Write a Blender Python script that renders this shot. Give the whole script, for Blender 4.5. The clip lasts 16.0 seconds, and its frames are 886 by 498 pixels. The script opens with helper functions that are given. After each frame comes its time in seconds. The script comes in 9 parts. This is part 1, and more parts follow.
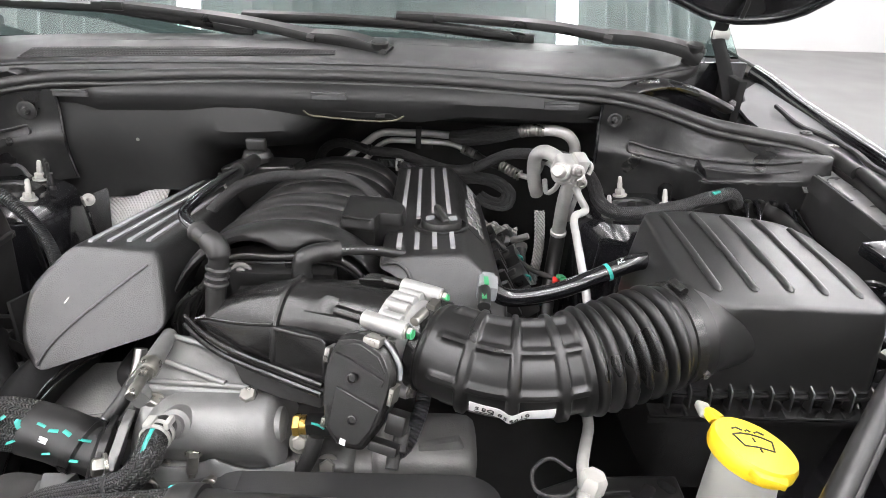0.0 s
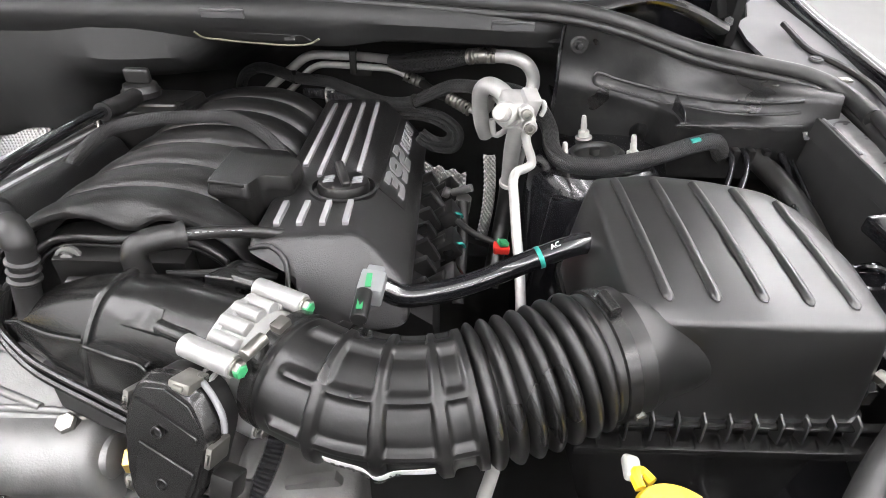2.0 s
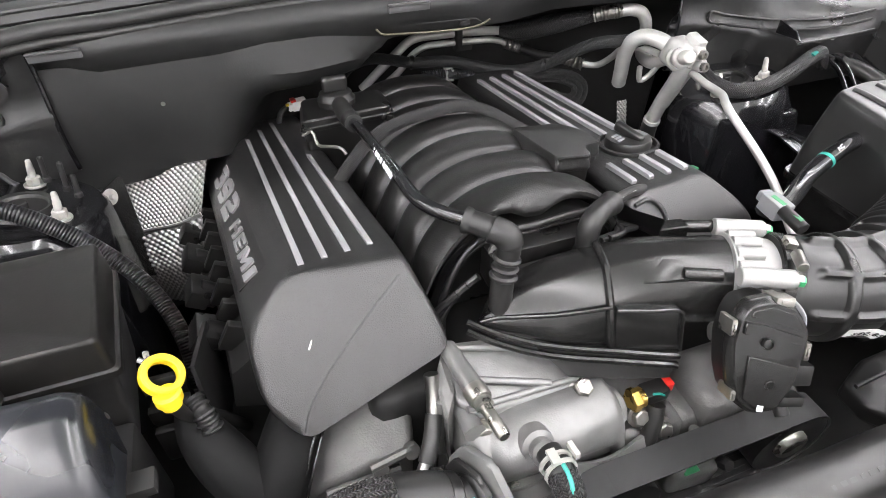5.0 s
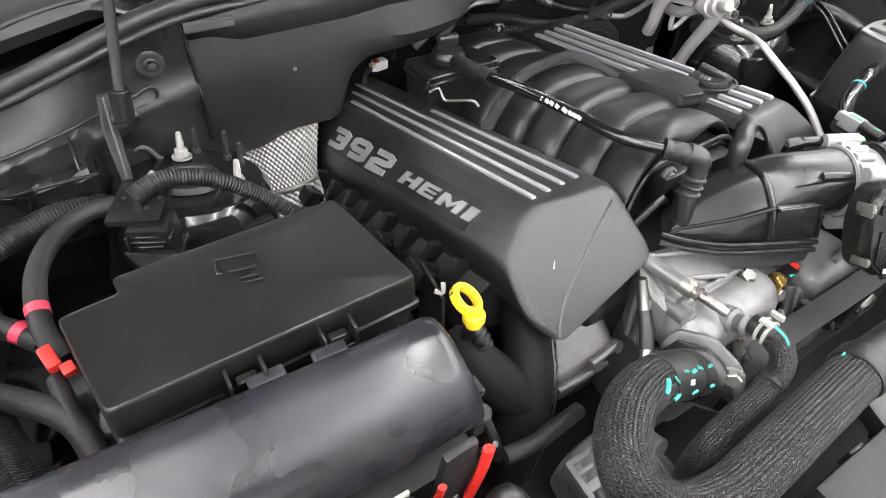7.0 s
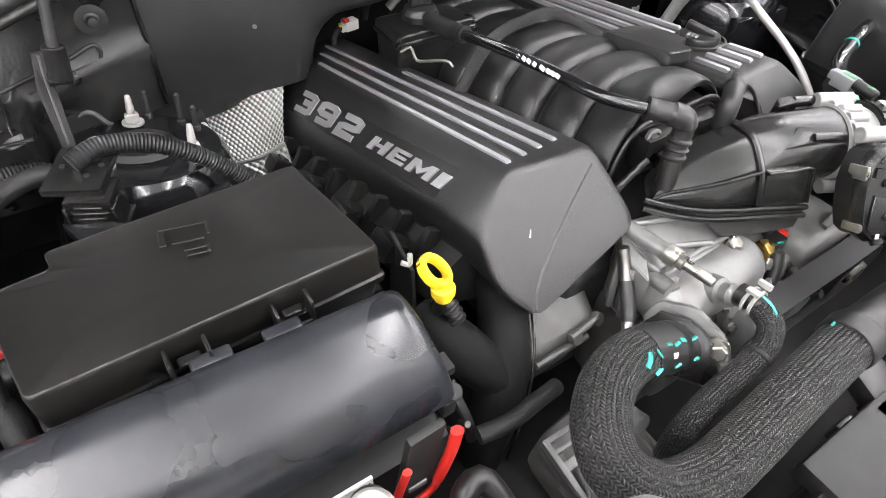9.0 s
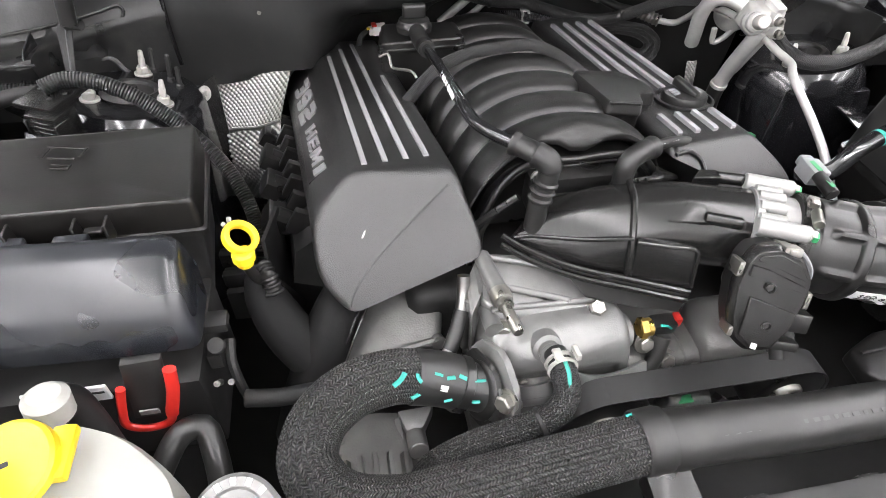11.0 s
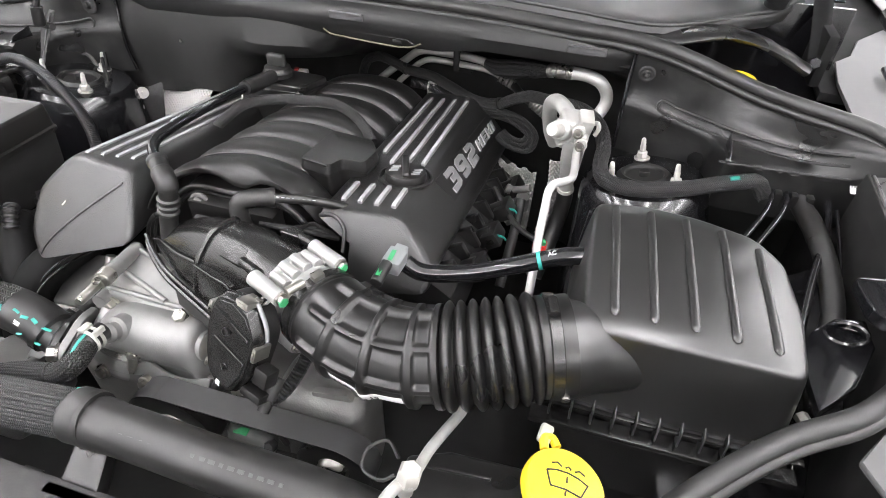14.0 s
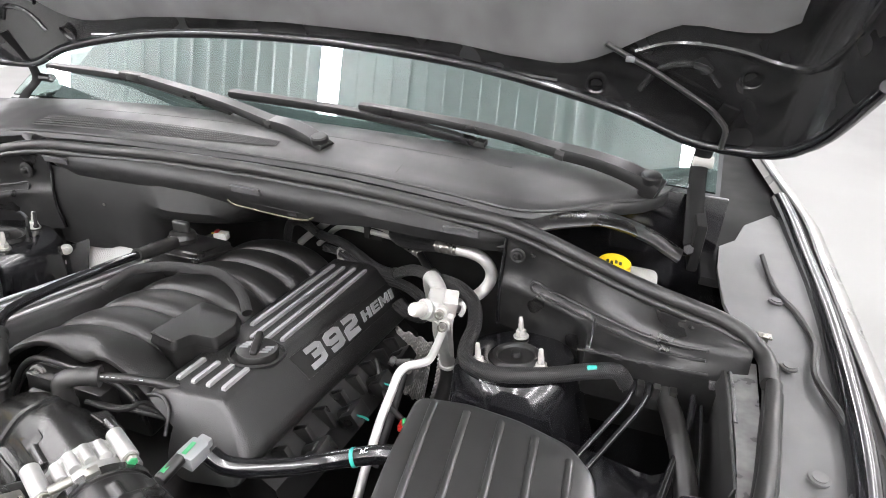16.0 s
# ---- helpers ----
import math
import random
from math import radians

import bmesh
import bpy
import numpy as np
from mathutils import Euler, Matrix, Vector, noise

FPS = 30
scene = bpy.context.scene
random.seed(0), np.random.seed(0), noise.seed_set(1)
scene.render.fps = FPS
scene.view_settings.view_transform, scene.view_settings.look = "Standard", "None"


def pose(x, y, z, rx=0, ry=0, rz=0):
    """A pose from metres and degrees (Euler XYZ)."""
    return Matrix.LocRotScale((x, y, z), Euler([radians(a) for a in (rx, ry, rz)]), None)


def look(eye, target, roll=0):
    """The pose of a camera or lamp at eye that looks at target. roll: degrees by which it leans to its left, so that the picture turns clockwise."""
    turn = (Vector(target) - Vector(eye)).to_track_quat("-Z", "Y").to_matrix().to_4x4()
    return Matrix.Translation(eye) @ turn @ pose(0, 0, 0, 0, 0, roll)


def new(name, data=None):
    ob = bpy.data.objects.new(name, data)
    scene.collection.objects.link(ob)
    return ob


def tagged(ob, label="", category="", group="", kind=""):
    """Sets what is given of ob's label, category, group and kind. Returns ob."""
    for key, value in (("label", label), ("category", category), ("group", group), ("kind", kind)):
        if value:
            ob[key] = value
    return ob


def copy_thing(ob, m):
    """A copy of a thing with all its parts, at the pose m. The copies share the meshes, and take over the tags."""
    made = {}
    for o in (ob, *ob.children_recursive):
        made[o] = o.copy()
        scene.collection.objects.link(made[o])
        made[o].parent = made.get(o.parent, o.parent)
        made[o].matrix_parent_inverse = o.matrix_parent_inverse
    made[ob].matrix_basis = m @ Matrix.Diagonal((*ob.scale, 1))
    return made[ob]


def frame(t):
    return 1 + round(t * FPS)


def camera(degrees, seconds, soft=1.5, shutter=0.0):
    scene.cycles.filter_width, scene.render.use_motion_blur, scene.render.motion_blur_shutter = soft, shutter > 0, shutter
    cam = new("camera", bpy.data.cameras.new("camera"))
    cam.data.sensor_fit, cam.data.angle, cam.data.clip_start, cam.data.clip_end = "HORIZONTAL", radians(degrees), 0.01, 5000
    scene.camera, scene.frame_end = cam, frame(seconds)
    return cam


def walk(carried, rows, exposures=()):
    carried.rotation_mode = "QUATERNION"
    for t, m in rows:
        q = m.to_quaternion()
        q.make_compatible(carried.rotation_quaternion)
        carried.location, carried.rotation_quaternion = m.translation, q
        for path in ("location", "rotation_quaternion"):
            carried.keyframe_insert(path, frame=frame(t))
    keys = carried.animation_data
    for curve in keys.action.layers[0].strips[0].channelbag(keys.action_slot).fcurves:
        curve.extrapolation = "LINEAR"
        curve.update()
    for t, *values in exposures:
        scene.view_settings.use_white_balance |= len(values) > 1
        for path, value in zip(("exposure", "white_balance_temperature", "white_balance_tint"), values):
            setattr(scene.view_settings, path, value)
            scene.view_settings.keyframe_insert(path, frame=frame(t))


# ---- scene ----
cam = camera(75.2, 16.0, 0.9)
PATH = [
    (0, (0.254, -0.739, 1.415), (0.262, 1.007, 0.441), 1.7),
    (0.5, (0.287, -0.69, 1.406), (0.307, 1.056, 0.431), 1.8),
    (1, (0.352, -0.614, 1.409), (0.382, 1.104, 0.386), 1.8),
    (1.5, (0.385, -0.568, 1.396), (0.406, 1.09, 0.278), 1.9),
    (2, (0.385, -0.534, 1.394), (0.397, 1.042, 0.162), 1.9),
    (2.5, (0.316, -0.553, 1.424), (0.337, 0.975, 0.133), 2.1),
    (3, (0.205, -0.579, 1.452), (0.237, 0.937, 0.148), 1.9),
    (3.5, (0.099, -0.599, 1.459), (0.21, 0.909, 0.15), 1.9),
    (4, (0.006, -0.584, 1.457), (0.231, 0.904, 0.14), 2.2),
    (4.5, (-0.153, -0.518, 1.422), (0.218, 0.938, 0.101), 2.1),
    (4.7, (-0.199, -0.509, 1.426), (0.23, 0.934, 0.11), 1.1),
    (6.8, (-0.678, -0.419, 1.473), (0.14, 0.751, 0.073), 4.5),
    (7, (-0.686, -0.416, 1.472), (0.128, 0.75, 0.065), 4.4),
    (7.5, (-0.697, -0.409, 1.464), (0.119, 0.744, 0.047), 4.5),
    (8, (-0.69, -0.4, 1.456), (0.13, 0.739, 0.03), 4.7),
    (8.5, (-0.694, -0.391, 1.446), (0.122, 0.727, 0.002), 4.8),
    (9, (-0.648, -0.405, 1.435), (0.166, 0.684, -0.032), 5.1),
    (9.2, (-0.606, -0.412, 1.422), (0.21, 0.668, -0.05), 5.4),
    (11.3, (-0.215, -0.614, 1.467), (0.002, 0.761, 0.031), 2.6),
    (11.5, (-0.16, -0.62, 1.475), (0.016, 0.761, 0.04), 2.3),
    (12, (0.019, -0.596, 1.487), (0.109, 0.793, 0.051), 2.2),
    (12.5, (0.177, -0.572, 1.47), (0.142, 0.819, 0.033), 2.1),
    (13, (0.287, -0.588, 1.474), (0.113, 0.803, 0.047), 1.8),
    (13.5, (0.412, -0.624, 1.5), (0.098, 0.795, 0.126), 1.5),
    (14, (0.532, -0.625, 1.52), (0.125, 0.823, 0.201), 1.4),
    (14.5, (0.647, -0.542, 1.518), (0.196, 0.936, 0.249), 1.5),
    (15, (0.733, -0.473, 1.517), (0.267, 1.045, 0.302), 1.9),
    (15.5, (0.762, -0.457, 1.534), (0.263, 1.114, 0.401), 1.9),
    (16, (0.772, -0.495, 1.586), (0.224, 1.182, 0.645), 2.0),
]
walk(cam, [(t, look(a, b, r)) for t, a, b, r in PATH], [(0.0, -0.03), (1.0, 0.17), (3.0, 0.12), (5.0, 0.09), (7.5, 0.15), (9.0, 0.11), (12.0, 0.08), (14.0, 0.16), (16.0, 0.18)])

# ---- light ----
world = bpy.data.worlds.new("showroom_air")
scene.world = world
world.use_nodes = True
world.node_tree.nodes["Background"].inputs[0].default_value = (0.9, 0.95, 1.0, 1)
world.node_tree.nodes["Background"].inputs[1].default_value = 0.3
LAMP_POWER = 50.0


# ---- materials ----
def nodes_of(name):
    m = bpy.data.materials.new(name)
    m.use_nodes = True
    t = m.node_tree
    return m, t.nodes, t.links, t.nodes["Principled BSDF"]


def surface(name, base, rough, metal=0.0, grain=400.0, bump=0.15, depth=0.0006, mottle=0.25, patch=9.0, spec=0.5, coat=0.0,
            rough_var=0.12, piece=0.0, dust=0.0):
    """A painted, moulded or cast surface: base colour with patches, fine grain relief, uneven gloss."""
    m, n, l, b = nodes_of(name)
    co = n.new("ShaderNodeTexCoord")
    big = n.new("ShaderNodeTexNoise")
    big.inputs["Scale"].default_value, big.inputs["Detail"].default_value = patch, 2
    l.new(co.outputs["Object"], big.inputs["Vector"])
    fine = n.new("ShaderNodeTexNoise")
    fine.inputs["Scale"].default_value, fine.inputs["Detail"].default_value = grain, 3
    l.new(co.outputs["Object"], fine.inputs["Vector"])
    ramp = n.new("ShaderNodeMapRange")
    ramp.inputs["From Min"].default_value, ramp.inputs["From Max"].default_value = 0.3, 0.7
    ramp.inputs["To Min"].default_value, ramp.inputs["To Max"].default_value = 1 - mottle, 1 + mottle
    l.new(big.outputs["Fac"], ramp.inputs["Value"])
    tint = n.new("ShaderNodeVectorMath")
    tint.operation = "SCALE"
    tint.inputs[0].default_value = base
    if piece:
        info = n.new("ShaderNodeObjectInfo")
        shift = n.new("ShaderNodeMapRange")
        shift.inputs["To Min"].default_value, shift.inputs["To Max"].default_value = 1 - piece, 1 + piece
        l.new(info.outputs["Random"], shift.inputs["Value"])
        both = n.new("ShaderNodeMath")
        both.operation = "MULTIPLY"
        l.new(ramp.outputs[0], both.inputs[0])
        l.new(shift.outputs[0], both.inputs[1])
        l.new(both.outputs[0], tint.inputs["Scale"])
    else:
        l.new(ramp.outputs[0], tint.inputs["Scale"])
    colour = tint.outputs[0]
    if dust:
        speck = n.new("ShaderNodeTexNoise")
        speck.inputs["Scale"].default_value, speck.inputs["Detail"].default_value = 26, 3
        l.new(co.outputs["Object"], speck.inputs["Vector"])
        cut = n.new("ShaderNodeMapRange")
        cut.inputs["From Min"].default_value, cut.inputs["From Max"].default_value = 0.52, 0.8
        cut.inputs["To Max"].default_value = dust
        l.new(speck.outputs["Fac"], cut.inputs["Value"])
        mix = n.new("ShaderNodeMix")
        mix.data_type = "RGBA"
        mix.inputs["B"].default_value = (0.22, 0.21, 0.19, 1)
        l.new(cut.outputs[0], mix.inputs["Factor"])
        l.new(colour, mix.inputs["A"])
        colour = mix.outputs["Result"]
    l.new(colour, b.inputs["Base Color"])
    gloss = n.new("ShaderNodeMapRange")
    gloss.inputs["From Min"].default_value, gloss.inputs["From Max"].default_value = 0.3, 0.7
    gloss.inputs["To Min"].default_value, gloss.inputs["To Max"].default_value = max(0.03, rough - rough_var), min(1, rough + rough_var)
    l.new(big.outputs["Fac"], gloss.inputs["Value"])
    l.new(gloss.outputs[0], b.inputs["Roughness"])
    relief = n.new("ShaderNodeBump")
    relief.inputs["Strength"].default_value, relief.inputs["Distance"].default_value = bump, depth
    l.new(fine.outputs["Fac"], relief.inputs["Height"])
    l.new(relief.outputs[0], b.inputs["Normal"])
    b.inputs["Metallic"].default_value = metal
    b.inputs["Specular IOR Level"].default_value = spec
    b.inputs["Coat Weight"].default_value = coat
    b.inputs["Coat Roughness"].default_value = 0.08
    return m


def woven(name, base, thread, slant, pitch, rough=0.42, bump=0.9, metal=0.0, bands=14):
    """A knitted sleeve: lanes along the hose, each of slanting threads that lean to and fro by turns."""
    m, n, l, b = nodes_of(name)
    uv = n.new("ShaderNodeUVMap")
    sep = n.new("ShaderNodeSeparateXYZ")
    l.new(uv.outputs[0], sep.inputs[0])

    def calc(op, a, c, third=None):
        q = n.new("ShaderNodeMath")
        q.operation = op
        for i, v in enumerate((a, c, third)):
            if v is None:
                continue
            if isinstance(v, (int, float)):
                q.inputs[i].default_value = v
            else:
                l.new(v, q.inputs[i])
        return q.outputs[0]
    lane = calc("PINGPONG", calc("MULTIPLY", sep.outputs[0], float(bands * 2)), 1.0)
    turn = calc("MULTIPLY", lane, slant * 2 * math.pi)
    wave = calc("SINE", calc("MULTIPLY_ADD", sep.outputs[1], 2 * math.pi / pitch, turn), None)
    ramp = n.new("ShaderNodeMapRange")
    ramp.inputs["From Min"].default_value, ramp.inputs["From Max"].default_value = -0.7, 0.9
    l.new(wave, ramp.inputs["Value"])
    edge = calc("POWER", calc("ABSOLUTE", calc("MULTIPLY_ADD", lane, 2.0, -1.0), None), 6.0)
    body = calc("MULTIPLY", ramp.outputs[0], calc("MULTIPLY_ADD", edge, -0.95, 1.0))
    mix = n.new("ShaderNodeMix")
    mix.data_type = "RGBA"
    mix.inputs["A"].default_value, mix.inputs["B"].default_value = (*base, 1), (*thread, 1)
    l.new(body, mix.inputs["Factor"])
    l.new(mix.outputs["Result"], b.inputs["Base Color"])
    relief = n.new("ShaderNodeBump")
    relief.inputs["Strength"].default_value, relief.inputs["Distance"].default_value = bump, 0.0022
    l.new(body, relief.inputs["Height"])
    l.new(relief.outputs[0], b.inputs["Normal"])
    b.inputs["Roughness"].default_value = rough
    b.inputs["Metallic"].default_value = metal
    return m


def ringed(name, base, pitch, rough=0.4, bump=1.0):
    """A split loom: fine rings along its length."""
    m, n, l, b = nodes_of(name)
    uv = n.new("ShaderNodeUVMap")
    sep = n.new("ShaderNodeSeparateXYZ")
    l.new(uv.outputs[0], sep.inputs[0])
    c = n.new("ShaderNodeMath")
    c.operation = "MULTIPLY"
    c.inputs[1].default_value = 2 * math.pi / pitch
    l.new(sep.outputs[1], c.inputs[0])
    s = n.new("ShaderNodeMath")
    s.operation = "SINE"
    l.new(c.outputs[0], s.inputs[0])
    relief = n.new("ShaderNodeBump")
    relief.inputs["Strength"].default_value, relief.inputs["Distance"].default_value = bump, 0.0015
    l.new(s.outputs[0], relief.inputs["Height"])
    l.new(relief.outputs[0], b.inputs["Normal"])
    b.inputs["Base Color"].default_value = (*base, 1)
    b.inputs["Roughness"].default_value = rough
    return m


def foil(name):
    """Bright aluminium foil with fine creases; its dimples are in the mesh."""
    m, n, l, b = nodes_of(name)
    co = n.new("ShaderNodeTexCoord")
    crease = n.new("ShaderNodeTexNoise")
    crease.inputs["Scale"].default_value, crease.inputs["Detail"].default_value = 160, 4
    l.new(co.outputs["Object"], crease.inputs["Vector"])
    relief = n.new("ShaderNodeBump")
    relief.inputs["Strength"].default_value, relief.inputs["Distance"].default_value = 0.4, 0.001
    l.new(crease.outputs["Fac"], relief.inputs["Height"])
    l.new(relief.outputs[0], b.inputs["Normal"])
    b.inputs["Base Color"].default_value = (0.34, 0.337, 0.325, 1)
    b.inputs["Metallic"].default_value, b.inputs["Roughness"].default_value = 1.0, 0.30
    return m


def lamp_glow(name, power):
    m, n, l, b = nodes_of(name)
    b.inputs["Emission Color"].default_value = (0.995, 0.965, 0.99, 1)
    b.inputs["Emission Strength"].default_value = power
    b.inputs["Base Color"].default_value = (0.8, 0.8, 0.8, 1)
    return m


def glassy(name, colour, rough=0.0, see=1.0):
    m, n, l, b = nodes_of(name)
    b.inputs["Base Color"].default_value = (*colour, 1)
    b.inputs["Roughness"].default_value = rough
    b.inputs["Transmission Weight"].default_value = see
    b.inputs["IOR"].default_value = 1.78
    return m


COVER = surface("grained_cover_plastic", (0.0085, 0.0084, 0.0082), 0.36, grain=720, bump=0.55, depth=0.0010, mottle=0.12, rough_var=0.04, spec=0.75)
SATIN = surface("satin_nylon", (0.010, 0.0098, 0.0095), 0.31, grain=500, bump=0.18, mottle=0.3, patch=14, rough_var=0.05, dust=0.01)
DUCT = surface("smooth_duct_plastic", (0.010, 0.0098, 0.0095), 0.24, grain=300, bump=0.06, mottle=0.15, rough_var=0.02)
NYLON = surface("grained_nylon", (0.0095, 0.0093, 0.009), 0.35, grain=520, bump=0.5, depth=0.0008, mottle=0.15, rough_var=0.05, spec=0.42)
LIDP = surface("airbox_plastic", (0.0105, 0.0104, 0.0102), 0.33, grain=700, bump=0.12, mottle=0.12, patch=14, rough_var=0.045, spec=0.95)
DULL = surface("dull_black_plastic", (0.009, 0.0088, 0.0086), 0.6, grain=300, bump=0.2, mottle=0.3, dust=0.03)
FUSE = surface("fuse_lid_plastic", (0.0095, 0.009, 0.0085), 0.31, grain=350, bump=0.15, mottle=0.15, patch=7, rough_var=0.05, dust=0.025)
# the battery cover's pale patches paint both dust and smeared reflections
BATT = surface("battery_cover_plastic", (0.015, 0.0162, 0.0195), 0.30, grain=200, bump=0.06, mottle=0.2, patch=9, rough_var=0.10, dust=0.05, spec=0.65)
RUBBER = surface("black_rubber", (0.013, 0.0128, 0.0125), 0.42, grain=260, bump=0.1, mottle=0.25, rough_var=0.1, dust=0.06)
HOSE = surface("ribbed_intake_rubber", (0.009, 0.0088, 0.0086), 0.30, grain=420, bump=0.1, mottle=0.25, rough_var=0.04)
PAINT = surface("black_body_paint", (0.007, 0.007, 0.008), 0.15, grain=240, bump=0.05, mottle=0.3, coat=0.5, rough_var=0.05, dust=0.015)
APRON = surface("thin_black_underhood_paint", (0.0105, 0.0105, 0.0105), 0.36, grain=260, bump=0.30, mottle=0.5, patch=14, rough_var=0.14, dust=0.10)
FLANGE = surface("grey_black_flange_paint", (0.072, 0.072, 0.073), 0.5, grain=200, bump=0.08, mottle=0.2, rough_var=0.08, dust=0.06, spec=0.3)
TAPE = surface("black_cloth_tape", (0.010, 0.010, 0.0098), 0.62, grain=420, bump=0.4, depth=0.0008, mottle=0.3, patch=30, dust=0.03, spec=0.35)
HOODP = surface("hood_underside_paint", (0.009, 0.009, 0.0092), 0.24, grain=140, bump=0.16, mottle=0.4, patch=9, coat=0.6, rough_var=0.1, dust=0.05)
RAILP = surface("dusty_rail_paint", (0.115, 0.115, 0.114), 0.36, grain=220, bump=0.12, mottle=0.4, patch=45, rough_var=0.12, dust=0.3)
PADP = surface("grey_hood_lining", (0.12, 0.12, 0.12), 0.8, grain=260, bump=0.3, mottle=0.25, dust=0.03)
FELT = surface("black_firewall_matting", (0.017, 0.017, 0.0168), 0.6, grain=300, bump=0.25, mottle=0.22, patch=5, dust=0.02, spec=0.3)
LIPP = surface("dull_cowl_lip", (0.0125, 0.0125, 0.0124), 0.5, grain=320, bump=0.2, mottle=0.2, dust=0.03, spec=0.4)
# near-black with little gloss: shade put into jamb, hinge and ducts
SHADE_BLACK = surface("matt_shade_black", (0.0075, 0.0075, 0.0075), 0.72, grain=200, bump=0.2, mottle=0.25, spec=0.15)
ARM = surface("black_wiper_paint", (0.0085, 0.0085, 0.0085), 0.38, grain=260, bump=0.08, mottle=0.2, spec=0.28, dust=0.02)
BRIGHT = surface("bright_throttle_casting", (0.30, 0.299, 0.291), 0.46, metal=0.40, grain=420, bump=0.35, depth=0.0007, mottle=0.12, patch=40, rough_var=0.1)
PLATE = surface("smooth_badge_plate", (0.0115, 0.0113, 0.011), 0.34, grain=500, bump=0.2, mottle=0.12, rough_var=0.04)
COWLP = surface("grey_black_cowl_plastic", (0.023, 0.023, 0.023), 0.46, grain=380, bump=0.2, mottle=0.2, dust=0.06)
CAST = surface("cast_aluminium", (0.185, 0.185, 0.181), 0.44, metal=0.45, grain=460, bump=0.30, depth=0.0008, mottle=0.16, patch=30, rough_var=0.10)
CASTD = surface("dull_cast_aluminium", (0.135, 0.133, 0.128), 0.50, metal=0.5, grain=380, bump=0.4, depth=0.001, mottle=0.35, patch=18, rough_var=0.12)
PIPE = surface("drawn_aluminium", (0.48, 0.477, 0.46), 0.44, metal=0.5, grain=250, bump=0.05, mottle=0.12, patch=30, rough_var=0.1)
SILVER = surface("silver_grey_body_paint", (0.20, 0.197, 0.19), 0.3, metal=0.5, grain=500, bump=0.03, mottle=0.06, coat=0.7, rough_var=0.04)
STRIPE = surface("silver_stripe_paint", (0.36, 0.36, 0.366), 0.38, metal=0.55, grain=900, bump=0.2, mottle=0.08, rough_var=0.05)
ZINC = surface("zinc_plated_steel", (0.28, 0.273, 0.25), 0.35, metal=0.9, grain=300, bump=0.1, mottle=0.2, patch=40)
NUT = surface("chalky_stud_coating", (0.42, 0.41, 0.385), 0.55, metal=0.2, grain=600, bump=0.2, mottle=0.15, patch=60)
BRASS = surface("brass", (0.62, 0.42, 0.12), 0.3, metal=0.95, grain=300, bump=0.08, mottle=0.15, patch=60)
YELLOW = surface("yellow_plastic", (0.74, 0.52, 0.02), 0.38, grain=300, bump=0.06, mottle=0.06, rough_var=0.06)
WHITE = surface("white_polyethylene", (0.33, 0.33, 0.305), 0.42, grain=120, bump=0.05, mottle=0.06, rough_var=0.06)
GREY = surface("grey_connector_plastic", (0.17, 0.175, 0.18), 0.45, grain=300, bump=0.06, mottle=0.1)
TEAL = surface("teal_paint_pen", (0.02, 0.27, 0.225), 0.5, grain=200, bump=0.1, mottle=0.15)
GREEN = surface("green_paint_dab", (0.03, 0.24, 0.09), 0.45, grain=200, bump=0.1, mottle=0.15)
RED = surface("red_plastic", (0.5, 0.022, 0.016), 0.4, grain=300, bump=0.05, mottle=0.08)
PINK = surface("red_marking_tape", (0.5, 0.03, 0.06), 0.5, grain=300, bump=0.1, mottle=0.1)
# black for print, and for shade painted into slot, grille and openings
INK_SHADE = surface("black_ink_and_hole_shade", (0.012, 0.012, 0.012), 0.6, grain=300, bump=0.0, mottle=0.05)
PAPER = surface("white_label", (0.78, 0.78, 0.77), 0.5, grain=200, bump=0.04, mottle=0.04)
PALE = surface("pale_print", (0.6, 0.6, 0.6), 0.5, grain=200, bump=0.0, mottle=0.05)
BELT = surface("belt_rubber", (0.022, 0.022, 0.022), 0.55, grain=500, bump=0.15, mottle=0.2)
BRAID = woven("braided_hose_sleeve", (0.0022, 0.0022, 0.0022), (0.046, 0.0455, 0.045), 1.0, 0.0034, bands=18)
BRAIDF = woven("fine_braided_sleeve", (0.0025, 0.0025, 0.0025), (0.036, 0.0355, 0.035), 1.0, 0.0032, bands=11)
WEAVE = woven("grey_fabric_sleeve", (0.010, 0.010, 0.010), (0.06, 0.059, 0.058), 0.7, 0.0022, rough=0.6, bands=34)
LOOM = ringed("split_loom", (0.02, 0.02, 0.021), 0.0042, rough=0.34)
FOIL = foil("embossed_foil")
SCREEN = glassy("windscreen_glass", (0.55, 0.72, 0.68), 0.0, 1.0)
FLOOR = surface("pale_polished_floor", (0.17, 0.17, 0.167), 0.35, grain=30, bump=0.03, mottle=0.08, patch=1.5, rough_var=0.06)
WALLP = surface("white_wall_paint", (0.66, 0.66, 0.655), 0.6, grain=60, bump=0.06, mottle=0.04, patch=0.8)
CEIL = surface("white_ceiling_paint", (0.84, 0.85, 0.84), 0.6, grain=40, bump=0.06, mottle=0.05, patch=0.7)
DARK = surface("dark_cabin_sheet", (0.02, 0.022, 0.024), 0.7, grain=200, bump=0.2, mottle=0.2)
GLOW = lamp_glow("lamp_diffuser", LAMP_POWER)


# ---- mesh tools ----
def V(*a):
    return Vector(a if len(a) == 3 else a[0])


